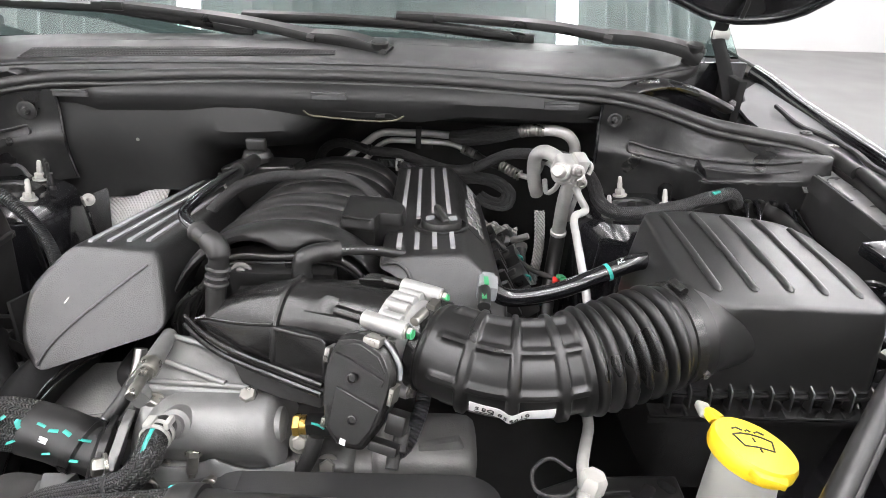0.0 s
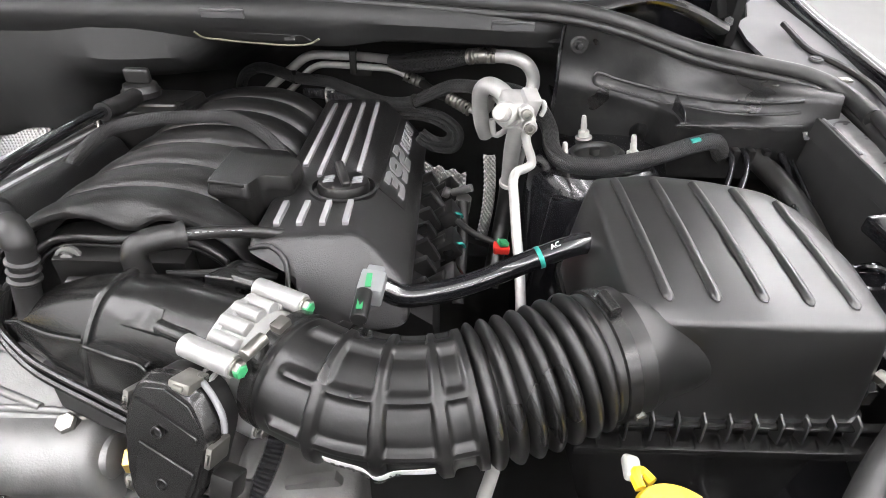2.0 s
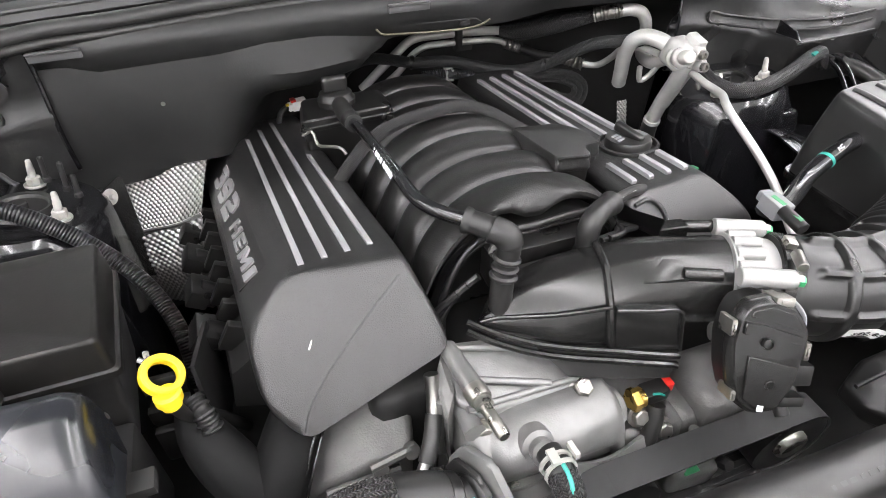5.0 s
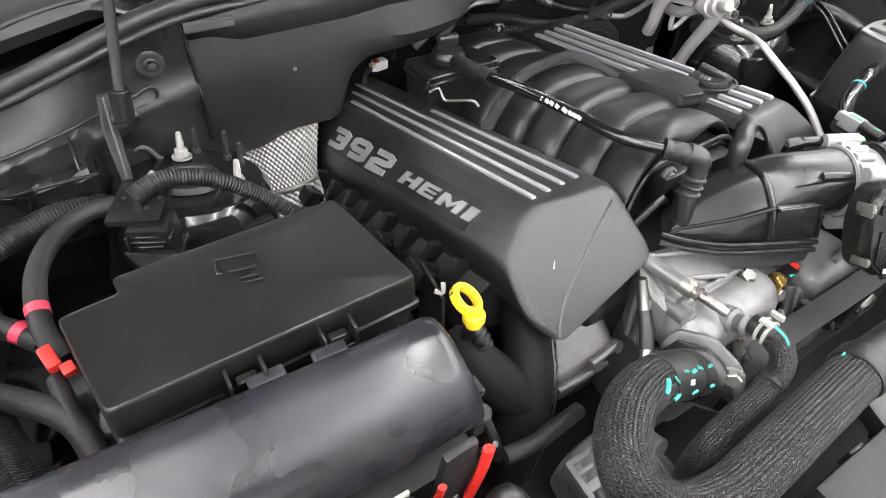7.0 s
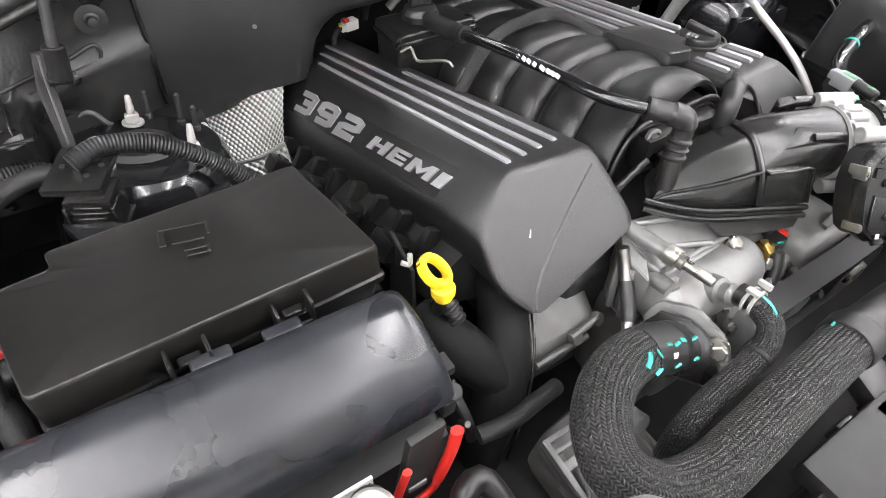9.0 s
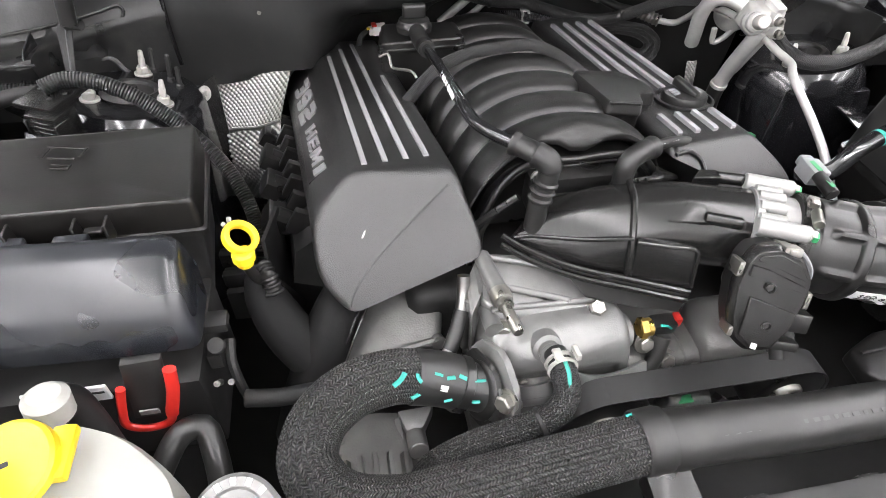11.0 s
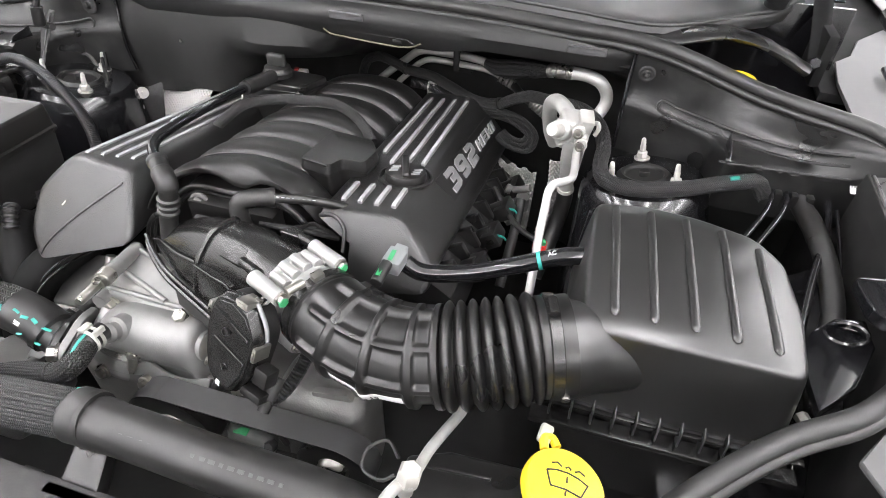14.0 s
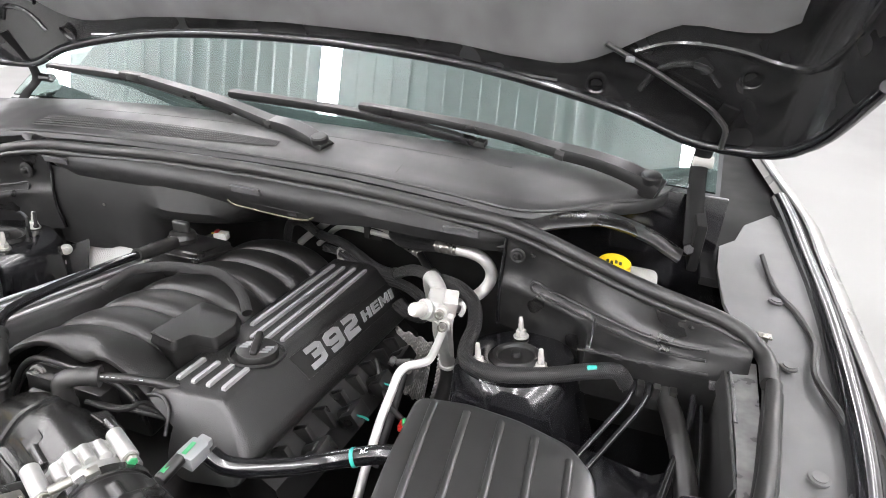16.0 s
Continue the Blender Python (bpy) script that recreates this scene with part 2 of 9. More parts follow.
def part(name, bm, material, parent=None, label="", angle=38):
    """Link a bmesh as one mesh object; under a thing or a part if parent is given."""
    bmesh.ops.recalc_face_normals(bm, faces=bm.faces)
    for f in bm.faces:
        f.smooth = True
    for e in bm.edges:
        if len(e.link_faces) == 2 and e.calc_face_angle(0) > radians(angle):
            e.smooth = False
    me = bpy.data.meshes.new(name)
    bm.to_mesh(me)
    bm.free()
    me.materials.append(material)
    ob = new(name, me)
    if parent is not None:
        attach(ob, parent)
    if label:
        ob["label"] = label
    return ob


def attach(ob, parent):
    ob.parent = parent
    root = parent
    while root.parent is not None:
        root = root.parent
    ob.matrix_parent_inverse = Matrix.Translation(root.location).inverted() if parent is root else Matrix.Identity(4)


def thing(name, at, label, category, group="", kind=""):
    e = new(name)
    e.empty_display_size = 0.02
    e.location = at
    return tagged(e, label, category, group, kind)


def box(bm, centre, size, rot=None, bevel=0.0, seg=2):
    got = bmesh.ops.create_cube(bm, size=1.0)
    vs = got["verts"]
    m = Matrix.Translation(centre) @ (rot.to_4x4() if rot else Matrix.Identity(4)) @ Matrix.Diagonal((*size, 1))
    bmesh.ops.transform(bm, matrix=m, verts=vs)
    if bevel:
        es = list({e for v in vs for e in v.link_edges})
        bmesh.ops.bevel(bm, geom=es, offset=bevel, segments=seg, affect="EDGES", profile=0.6)
    return bm


def loft(bm, rings, caps=True, closed=True):
    rows = [[bm.verts.new(p) for p in r] for r in rings]
    n = len(rows[0])
    for a, b in zip(rows, rows[1:]):
        for i in range(n if closed else n - 1):
            j = (i + 1) % n
            bm.faces.new((a[i], a[j], b[j], b[i]))
    if caps and closed:
        bm.faces.new(rows[0][::-1])
        bm.faces.new(rows[-1])
    return rows


def slab(bm, pts, offset, bevel=0.0, seg=2):
    """A polygon of 3D points given thickness along offset."""
    a = [bm.verts.new(p) for p in pts]
    b = [bm.verts.new(V(p) + V(offset)) for p in pts]
    n = len(pts)
    fs = [bm.faces.new(a[::-1]), bm.faces.new(b)]
    for i in range(n):
        j = (i + 1) % n
        fs.append(bm.faces.new((a[i], a[j], b[j], b[i])))
    if bevel:
        es = list({e for f in fs for e in f.edges})
        bmesh.ops.bevel(bm, geom=es, offset=bevel, segments=seg, affect="EDGES", profile=0.6)
    return bm


def spline(points, step=0.01):
    """A smooth run of points through the given ones, at even steps."""
    P = [V(p) for p in points]
    P = [P[0] * 2 - P[1]] + P + [P[-1] * 2 - P[-2]]
    fine = []
    for i in range(1, len(P) - 2):
        p0, p1, p2, p3 = P[i - 1:i + 3]
        t1 = max((p1 - p0).length, 1e-5) ** 0.5
        t2 = t1 + max((p2 - p1).length, 1e-5) ** 0.5
        t3 = t2 + max((p3 - p2).length, 1e-5) ** 0.5
        for k in range(24):
            t = t1 + (t2 - t1) * k / 24
            a1 = p0 * ((t1 - t) / t1) + p1 * (t / t1)
            a2 = p1 * ((t2 - t) / (t2 - t1)) + p2 * ((t - t1) / (t2 - t1))
            a3 = p2 * ((t3 - t) / (t3 - t2)) + p3 * ((t - t2) / (t3 - t2))
            b1 = a1 * ((t2 - t) / t2) + a2 * (t / t2)
            b2 = a2 * ((t3 - t) / (t3 - t1)) + a3 * ((t - t1) / (t3 - t1))
            fine.append(b1 * ((t2 - t) / (t2 - t1)) + b2 * ((t - t1) / (t2 - t1)))
    fine.append(P[-2])
    out, left = [fine[0]], step
    for a, b in zip(fine, fine[1:]):
        d = (b - a).length
        while d >= left and d > 1e-9:
            a = a + (b - a) * (left / d)
            out.append(a)
            d, left = (b - a).length, step
        left -= d
    if (out[-1] - fine[-1]).length > step * 0.3:
        out.append(fine[-1])
    return out


def tube(bm, points, radius, sides=12, step=0.01, caps=True, smooth=True, flat=1.0, up=None):
    """A tube along a path. radius: a number, or a function of (metres along, angle). flat: its height over its width."""
    path = spline(points, step) if smooth else [V(p) for p in points]
    uv = bm.loops.layers.uv.verify()
    tangents = []
    for i in range(len(path)):
        d = path[min(i + 1, len(path) - 1)] - path[max(i - 1, 0)]
        tangents.append(d.normalized())
    ref = V(up) if up else (V(0, 0, 1) if abs(tangents[0].z) < 0.9 else V(0, 1, 0))
    side = tangents[0].cross(ref).normalized()
    rows, along, s = [], [], 0.0
    for i, (p, t) in enumerate(zip(path, tangents)):
        if i:
            s += (p - path[i - 1]).length
        side = (side - t * side.dot(t)).normalized()
        top = side.cross(t)
        ring = []
        for k in range(sides):
            a = 2 * math.pi * k / sides
            r = radius(s, a) if callable(radius) else radius
            ring.append(bm.verts.new(p + side * (math.cos(a) * r) + top * (math.sin(a) * r * flat)))
        rows.append(ring)
        along.append(s)
    for i in range(len(rows) - 1):
        for k in range(sides):
            j = (k + 1) % sides
            f = bm.faces.new((rows[i][k], rows[i][j], rows[i + 1][j], rows[i + 1][k]))
            for lp, (u, v) in zip(f.loops, ((k, i), (k + 1, i), (k + 1, i + 1), (k, i + 1))):
                lp[uv].uv = (u / sides, along[v])
    if caps:
        bm.faces.new(rows[0][::-1])
        bm.faces.new(rows[-1])
    return bm


def axis_frame(centre, axis, ref=(0, 0, 1)):
    """A pose whose z runs along axis and whose x lies as near ref as it can."""
    z = V(axis).normalized()
    r = V(ref)
    if abs(z.dot(r.normalized())) > 0.98:
        r = V(0, 1, 0)
    x = (r - z * r.dot(z)).normalized()
    y = z.cross(x)
    return Matrix(((x.x, y.x, z.x, centre[0]), (x.y, y.y, z.y, centre[1]), (x.z, y.z, z.z, centre[2]), (0, 0, 0, 1)))


def lathe(bm, profile, m, sides=20, close=True):
    """Turn (radius, height) pairs about the z axis of m."""
    rings = [[m @ V(r * math.cos(2 * math.pi * k / sides), r * math.sin(2 * math.pi * k / sides), h) for k in range(sides)] for r, h in profile]
    loft(bm, rings, caps=close)
    return bm


def drum(bm, centre, axis, r, length, sides=18, chamfer=0.1):
    """A chamfered cylinder from centre along axis."""
    c = min(r, length) * chamfer
    return lathe(bm, [(r - c, 0), (r, c), (r, length - c), (r - c, length)], axis_frame(centre, axis), sides)


def hexnut(bm, centre, axis, r, length):
    return lathe(bm, [(r * 0.92, 0), (r, length * 0.12), (r, length * 0.85), (r * 0.8, length)], axis_frame(centre, axis), 6)


def rounded(pts, r, n=4):
    """Round the corners of a flat ring of 3D points."""
    out = []
    k = len(pts)
    for i in range(k):
        p, a, b = V(pts[i]), V(pts[i - 1]), V(pts[(i + 1) % k])
        ra = min(r, (a - p).length * 0.45)
        rb = min(r, (b - p).length * 0.45)
        s, e = p + (a - p).normalized() * ra, p + (b - p).normalized() * rb
        for j in range(n + 1):
            t = j / n
            out.append(s * (1 - t) ** 2 + p * 2 * t * (1 - t) + e * t ** 2)
    return out


def scaled(ring, f, lift=(0, 0, 0)):
    c = sum((V(p) for p in ring), V(0, 0, 0)) / len(ring)
    return [c + (V(p) - c) * f + V(lift) for p in ring]


def words(name, text, size, m, material, parent, thick=0.0008, shear=0.0, spacing=1.0, label=""):
    """Raised letters lying in the xy plane of m, from its origin along x."""
    cu = bpy.data.curves.new(name, "FONT")
    cu.body, cu.size, cu.extrude, cu.shear, cu.space_character = text, size, thick, shear, spacing
    cu.resolution_u, cu.offset = 3, size * (0.028 if shear else 0.018)
    tmp = bpy.data.objects.new(name, cu)
    me = bpy.data.meshes.new_from_object(tmp)
    bpy.data.objects.remove(tmp)
    bpy.data.curves.remove(cu)
    me.transform(m)
    me.materials.clear()
    me.materials.append(material)
    me.name = name
    ob = new(name, me)
    attach(ob, parent)
    if label:
        ob["label"] = label
    return ob


def plane_frame(origin, along, up):
    """A pose with x along, y up the face, z out of it."""
    x = V(along).normalized()
    z = x.cross(V(up)).normalized()
    y = z.cross(x)
    return Matrix(((x.x, y.x, z.x, origin[0]), (x.y, y.y, z.y, origin[1]), (x.z, y.z, z.z, origin[2]), (0, 0, 0, 1)))


MID = 0.0115


def flip(p):
    """The same place on the other side of the car."""
    return (2 * MID - p[0], p[1], p[2])


# ---- the showroom ----
def room():
    bm = bmesh.new()
    box(bm, (0, 0, -0.05), (14.4, 16.4, 0.1))
    tagged(part("floor", bm, FLOOR), "pale grey polished showroom floor", "floor", kind="structure")
    bm = bmesh.new()
    box(bm, (0, 0, 4.05), (14.4, 16.4, 0.1))
    box(bm, (0, 0, 3.96), (13.9, 16.0, 0.02))
    for i in range(110):
        box(bm, (-6.86 + i * 0.126, 0, 3.935), (0.016, 16.0, 0.03))
    tagged(part("ceiling", bm, CEIL), "white slatted metal ceiling", "ceiling", kind="structure")
    for name, c, s in (("wall_north", (0, 8.1, 2), (14.4, 0.2, 4)), ("wall_south", (0, -8.1, 2), (14.4, 0.2, 4)),
                       ("wall_east", (7.1, 0, 2), (0.2, 16.0, 4)), ("wall_west", (-7.1, 0, 2), (0.2, 16.0, 4))):
        bm = bmesh.new()
        box(bm, c, s)
        tagged(part(name, bm, WALLP), "plain white painted showroom wall", "wall", kind="structure")
    first = None
    for i, x in enumerate((-5.2, -3.2, -1.3, 0.9, 2.9, 4.9)):
        if first is None:
            lamp = thing("ceiling_light", (x, 0, 3.60), "long white linear lamp hung from the ceiling", "ceiling light", "linear ceiling lamps")
            bm = bmesh.new()
            box(bm, (x, 0, 3.60), (0.05, 14.0, 0.03), bevel=0.004)
            part("frame", bm, WALLP, lamp)
            bm = bmesh.new()
            box(bm, (x, 0, 3.56), (0.12, 13.9, 0.05), bevel=0.012)
            part("diffuser", bm, GLOW, lamp)
            for y in (-6, -3, 0, 3, 6):
                bm = bmesh.new()
                drum(bm, (x, y, 3.60), (0, 0, 1), 0.006, 0.40, 8)
                part("rod", bm, WALLP, lamp)
            first = lamp
        else:
            copy_thing(first, Matrix.Translation((x, 0, 3.60)))


room()


# ---- the car's body ----
# weatherstrip line on the driver's half, from the middle of the cowl round to the grille panel
SEAL = [(MID, 0.503, 1.135), (0.25, 0.497, 1.133), (0.48, 0.485, 1.124), (0.56, 0.476, 1.124), (0.62, 0.462, 1.120), (0.68, 0.447, 1.110), (0.74, 0.440, 1.093), (0.80, 0.437, 1.075), (0.86, 0.420, 1.067), (0.92, 0.404, 1.061), (0.97, 0.388, 1.056),
        (1.008, 0.366, 1.047), (1.028, 0.33, 1.038), (1.026, 0.27, 1.036), (1.012, 0.191, 1.036), (0.987, 0.062, 1.036), (0.954, -0.044, 1.034), (0.908, -0.124, 1.03), (0.846, -0.193, 1.024),
        (0.775, -0.238, 1.018), (0.715, -0.288, 1.012), (0.664, -0.338, 1.006), (0.58, -0.422, 0.998), (0.49, -0.51, 0.985)]


def seal():
    t = thing("weatherstrip", SEAL[0], "black rubber bulb seal round the engine bay", "rubber seal")
    for side in (1, -1):
        pts = SEAL if side == 1 else [flip(p) for p in SEAL]
        bm = bmesh.new()
        tube(bm, pts[:14], 0.0135, 14, 0.012)
        part("cowl_seal", bm, RUBBER, t)
        bm = bmesh.new()
        tube(bm, [(p[0] + side * 0.004, p[1] - 0.002, p[2] + 0.004) for p in pts[13:]], 0.0108, 14, 0.012)
        part("fender_seal", bm, RUBBER, t)
        bm = bmesh.new()
        tube(bm, [(p[0] + side * 0.012, p[1] - 0.006, p[2] - 0.010) for p in pts[13:]], 0.008, 10, 0.015)
        part("seal_lip", bm, RUBBER, t)
        bm = bmesh.new()
        tube(bm, [(p[0], p[1] - 0.016, p[2] - 0.012) for p in pts[:12]], 0.0065, 10, 0.015)
        part("seal_lip", bm, RUBBER, t)


seal()


def sheet(rows, thick, material, name, parent=None, label="", bm=None):
    """A pressed sheet through rows of points, given some thickness."""
    bm = bm or bmesh.new()
    uv = bm.loops.layers.uv.verify()
    vs = [[bm.verts.new(p) for p in r] for r in rows]
    for i in range(len(vs) - 1):
        for j in range(len(vs[0]) - 1):
            f = bm.faces.new((vs[i][j], vs[i][j + 1], vs[i + 1][j + 1], vs[i + 1][j]))
            f.normal_update()
    for f in bm.faces:
        for lp in f.loops:
            lp[uv].uv = (lp.vert.co.x + 0.3 * lp.vert.co.y, lp.vert.co.z + 0.5 * lp.vert.co.y)
    bmesh.ops.solidify(bm, geom=bm.faces[:], thickness=thick)
    return part(name, bm, material, parent, label, angle=45)


def cowl():
    # sloping lip in front of the seal
    t = thing("cowl_lip", (MID, 0.46, 1.07), "dark grey painted cowl lip below the seal", "cowl panel", kind="structure")
    rows = []
    for k in range(25):
        x = -0.575 + 1.165 * k / 24
        dip = 0.012 * (abs(x - MID) / 0.6) ** 3
        far = min(1.0, max(0.0, (abs(x - MID) - 0.49) / 0.075))
        dip += 0.004 * far
        short = 0.018 * min(1.0, max(0.0, (x - 0.20) / 0.10))
        rows.append([(x, 0.479 + 0.03 * far * far - 0.5 * short, 1.050 - dip + short), (x, 0.472 + 0.03 * far * far - 0.3 * short, 1.060 - dip + 0.8 * short), (x, 0.464 + 0.03 * far * far, 1.076 - dip + 0.4 * short), (x, 0.456 + 0.026 * far * far, 1.096 - dip), (x, 0.460 + 0.022 * far * far, 1.109 - dip), (x, 0.476 + 0.01 * far, 1.119 - dip), (x, 0.51, 1.132 - dip)])
    sheet(rows, 0.003, LIPP, "lip_panel", t)
    for x in (-0.524, MID + 0.002, 0.497):
        clip = thing("retaining_clip", (x, 0.45, 1.1), "grey metal clip on the cowl lip", "clip", "cowl clips")
        bm = bmesh.new()
        box(bm, (x, 0.4535, 1.103 - 0.012 * (abs(x - MID) / 0.6) ** 3), (0.072, 0.006, 0.011), bevel=0.002)
        part("tab", bm, FLANGE, clip)
        bm = bmesh.new()
        box(bm, (x, 0.4515, 1.111 - 0.012 * (abs(x - MID) / 0.6) ** 3), (0.072, 0.008, 0.003), bevel=0.001)
        part("fold", bm, FLANGE, clip)
    # narrow opening under the lip: black slab as its shade, thin pale wire along its edge
    br = thing("slot_bracket", (0.06, 0.48, 1.05), "black slab for a slot's shade with a thin pale wire under the cowl lip", "bracket")
    bm = bmesh.new()
    tube(bm, [(-0.044, 0.461, 1.071), (-0.034, 0.465, 1.061), (0.0, 0.466, 1.057), (0.06, 0.468, 1.052), (0.12, 0.469, 1.050), (0.150, 0.467, 1.054), (0.168, 0.463, 1.064)], 0.0018, 8, 0.006)
    part("wire", bm, surface("aged_pale_wire", (0.12, 0.11, 0.075), 0.5), br, "thin pale wire")
    bm = bmesh.new()
    slab(bm, [(-0.036, 0.466, 1.066), (0.0, 0.468, 1.060), (0.12, 0.470, 1.054), (0.155, 0.468, 1.058), (0.14, 0.463, 1.069), (0.0, 0.462, 1.073)], (0, 0.006, 0.002), bevel=0.001, seg=1)
    part("slot_shade", bm, INK_SHADE, br)
    bm = bmesh.new()
    box(bm, (0.118, 0.463, 1.063), (0.020, 0.006, 0.008), bevel=0.002)
    part("clip", bm, DULL, br)
    # firewall: matting that hangs in front on the passenger's side, bulges, then steps back behind the engine
    rows = []
    for i in range(31):
        z = 1.070 - i * 0.021
        row = []
        for j in range(57):
            x = -0.615 + 1.255 * j / 56
            u = (x - MID) / 0.63
            back = 0.275 * (1 - u * u) ** 0.5 if abs(u) < 1 else 0
            fade = min(1.0, max(0.0, (x + 0.335) / 0.15))
            fade = fade * fade * (3 - 2 * fade)
            low = 0.850 + 0.030 * min(1.0, max(0.0, (x + 0.56) / 0.21))
            down = max(0.0, 1.075 - z)
            lag = 0.04 * min(1.0, max(0.0, (0.02 - x) / 0.10))
            step = min(1.0, max(0.0, down - lag) / (0.11 + 1.5 * lag))
            step = step * step * (3 - 2 * step)
            hang = 0.476 - 0.014 * math.sin(math.pi * min(1.0, down / 0.18)) + (min(0.12, (low - z) * 2.2) if z < low else 0.0)
            bulge = 0.06 * math.exp(-((x + 0.20) / 0.13) ** 2 - ((z - 0.985) / 0.075) ** 2)
            deep = 0.482 + step * (0.05 + back) + 0.010 * math.sin(9 * x + 5 * z) * step - bulge
            row.append((x, hang + (deep - hang) * fade, z))
        rows.append(row)
    tagged(sheet(rows, 0.006, FELT, "wall_firewall"), "black matted firewall behind the engine", "firewall", kind="structure")
    bm = bmesh.new()
    drum(bm, (-0.405, 0.4545, 1.00), (0, -1, 0.1), 0.0035, 0.003, 10)
    tagged(part("panel_rivet", bm, ZINC), "tiny bright rivet in the firewall matting", "rivet")
    # plastic cowl tray up to the glass
    edge = [(-0.96, 0.50, 1.10), (-0.85, 0.46, 1.115), (-0.70, 0.488, 1.138), (-0.45, 0.515, 1.147), (-0.10, 0.53, 1.152), (0.20, 0.53, 1.152), (0.45, 0.505, 1.148),
            (0.60, 0.488, 1.145), (0.68, 0.53, 1.143), (0.76, 0.60, 1.143), (0.84, 0.66, 1.145), (0.90, 0.76, 1.16)]
    rear = [(-0.97, 0.66, 1.15), (-0.86, 0.66, 1.16), (-0.70, 0.70, 1.166), (-0.45, 0.735, 1.17), (-0.10, 0.75, 1.173), (0.20, 0.75, 1.173), (0.45, 0.74, 1.172),
            (0.60, 0.735, 1.17), (0.68, 0.735, 1.168), (0.76, 0.735, 1.166), (0.84, 0.75, 1.166), (0.91, 0.80, 1.18)]
    a, b = spline(edge, 0.05), spline(rear, 0.05)
    n = 36
    pa = [a[round(i * (len(a) - 1) / n)] for i in range(n + 1)]
    pb = [b[round(i * (len(b) - 1) / n)] for i in range(n + 1)]
    t = thing("cowl_tray", (MID, 0.6, 1.14), "grey-black plastic cowl tray with a mesh grille", "cowl tray")
    rows = []
    for p, q in zip(pa, pb):
        row = [p - V(0, -0.012, 0.03), p - V(0, 0, 0.012), p - V(0, -0.004, 0.002)]
        for f, up in ((0.08, 0.002), (0.16, 0.001), (0.3, 0.003), (0.45, 0.007), (0.6, 0.008), (0.75, 0.006), (0.88, 0.004), (1.0, 0.0)):
            row.append(p.lerp(q, f) + V(0, 0, up))
        rows.append(row)
    sheet(rows, 0.003, COWLP, "tray", t)
    # raised rim that runs up to the hinge
    bm = bmesh.new()
    tube(bm, [(p[0], p[1] + 0.004, p[2] + 0.001) for p in edge], 0.0045, 8, 0.02)
    part("rim", bm, COWLP, t)
    # mesh grille: fine bars over black strips painted as shade, laid on the tray
    def on_tray(x, f, up):
        i = min(range(n), key=lambda k: abs(pa[k].lerp(pb[k], f).x - x))
        p, q = pa[i].lerp(pb[i], f), pa[i + 1].lerp(pb[i + 1], f)
        w = (x - p.x) / (q.x - p.x) if abs(q.x - p.x) > 1e-6 else 0
        return p.lerp(q, w) + V(0, 0, 0.0045 * min(1, f / 0.3) + up)
    front = lambda x: 0.14 + 0.10 * min(1.0, max(0.0, (x + 0.25) / 0.26))
    rear_f = lambda x: 0.40 - 0.06 * min(1.0, max(0.0, (x + 0.25) / 0.26))
    xs = [-0.66 + 0.0068 * k for k in range(99)]
    bm = bmesh.new()
    for a, c in zip(xs[:-1], xs[1:]):
        slab(bm, [on_tray(a, front(a), 0.0012), on_tray(c, front(c), 0.0012), on_tray(c, rear_f(c), 0.0012), on_tray(a, rear_f(a), 0.0012)], (0, 0, 0.0010))
    part("grille_shade", bm, INK_SHADE, t)
    bm = bmesh.new()
    for a in xs:
        tube(bm, [on_tray(a, front(a), 0.0034), on_tray(a, rear_f(a), 0.0034)], 0.0014, 4, 0.2, smooth=False)
    for k in range(6):
        tube(bm, [on_tray(a, front(a) + (rear_f(a) - front(a)) * k / 5, 0.0034) for a in xs[::7]], 0.0014, 4, 0.2, smooth=False)
    tagged(part("grille_mesh", bm, COWLP, t), kind="stuff")
    # line where two mouldings of the tray meet, and a low fold behind the mesh
    bm = bmesh.new()
    tube(bm, [on_tray(0.32, f, 0.001) for f in (0.12, 0.3, 0.5, 0.8)], 0.0014, 6, 0.05)
    tube(bm, [on_tray(x, 0.62, 0.004) for x in (-0.6, -0.3, 0.0, 0.3, 0.55)], 0.003, 6, 0.05)
    part("joint_line", bm, LIPP, t)
    # inner side of the cowl box, driver's end
    t = thing("cowl_end", (0.75, 0.5, 1.07), "black painted cowl end with an arched bracket", "cowl panel", kind="structure")
    bm = bmesh.new()
    tube(bm, [(0.60, 0.49, 1.115), (0.67, 0.52, 1.128), (0.74, 0.56, 1.125), (0.83, 0.58, 1.10), (0.90, 0.57, 1.07)], 0.036, 14, 0.012, flat=0.32)
    part("arched_bracket", bm, APRON, t)
    bm = bmesh.new()
    box(bm, (0.80, 0.70, 1.02), (0.36, 0.012, 0.26), bevel=0.004)
    part("rear_panel", bm, PAINT, t)
    bm = bmesh.new()
    box(bm, (0.80, 0.60, 0.93), (0.40, 0.28, 0.012), bevel=0.004)
    part("shelf", bm, PAINT, t)
    t = thing("cowl_end", (-0.73, 0.5, 1.07), "black painted cowl end beside a gas strut", "cowl panel", kind="structure")
    bm = bmesh.new()
    tube(bm, [flip(p) for p in ((0.60, 0.49, 1.115), (0.67, 0.52, 1.128), (0.74, 0.56, 1.125), (0.83, 0.58, 1.10), (0.90, 0.57, 1.07))], 0.036, 14, 0.012, flat=0.32)
    part("arched_bracket", bm, APRON, t)
    bm = bmesh.new()
    box(bm, (-0.78, 0.70, 1.02), (0.36, 0.012, 0.26), bevel=0.004)
    part("rear_panel", bm, PAINT, t)
    bm = bmesh.new()
    box(bm, (-0.78, 0.60, 0.93), (0.40, 0.28, 0.012), bevel=0.004)
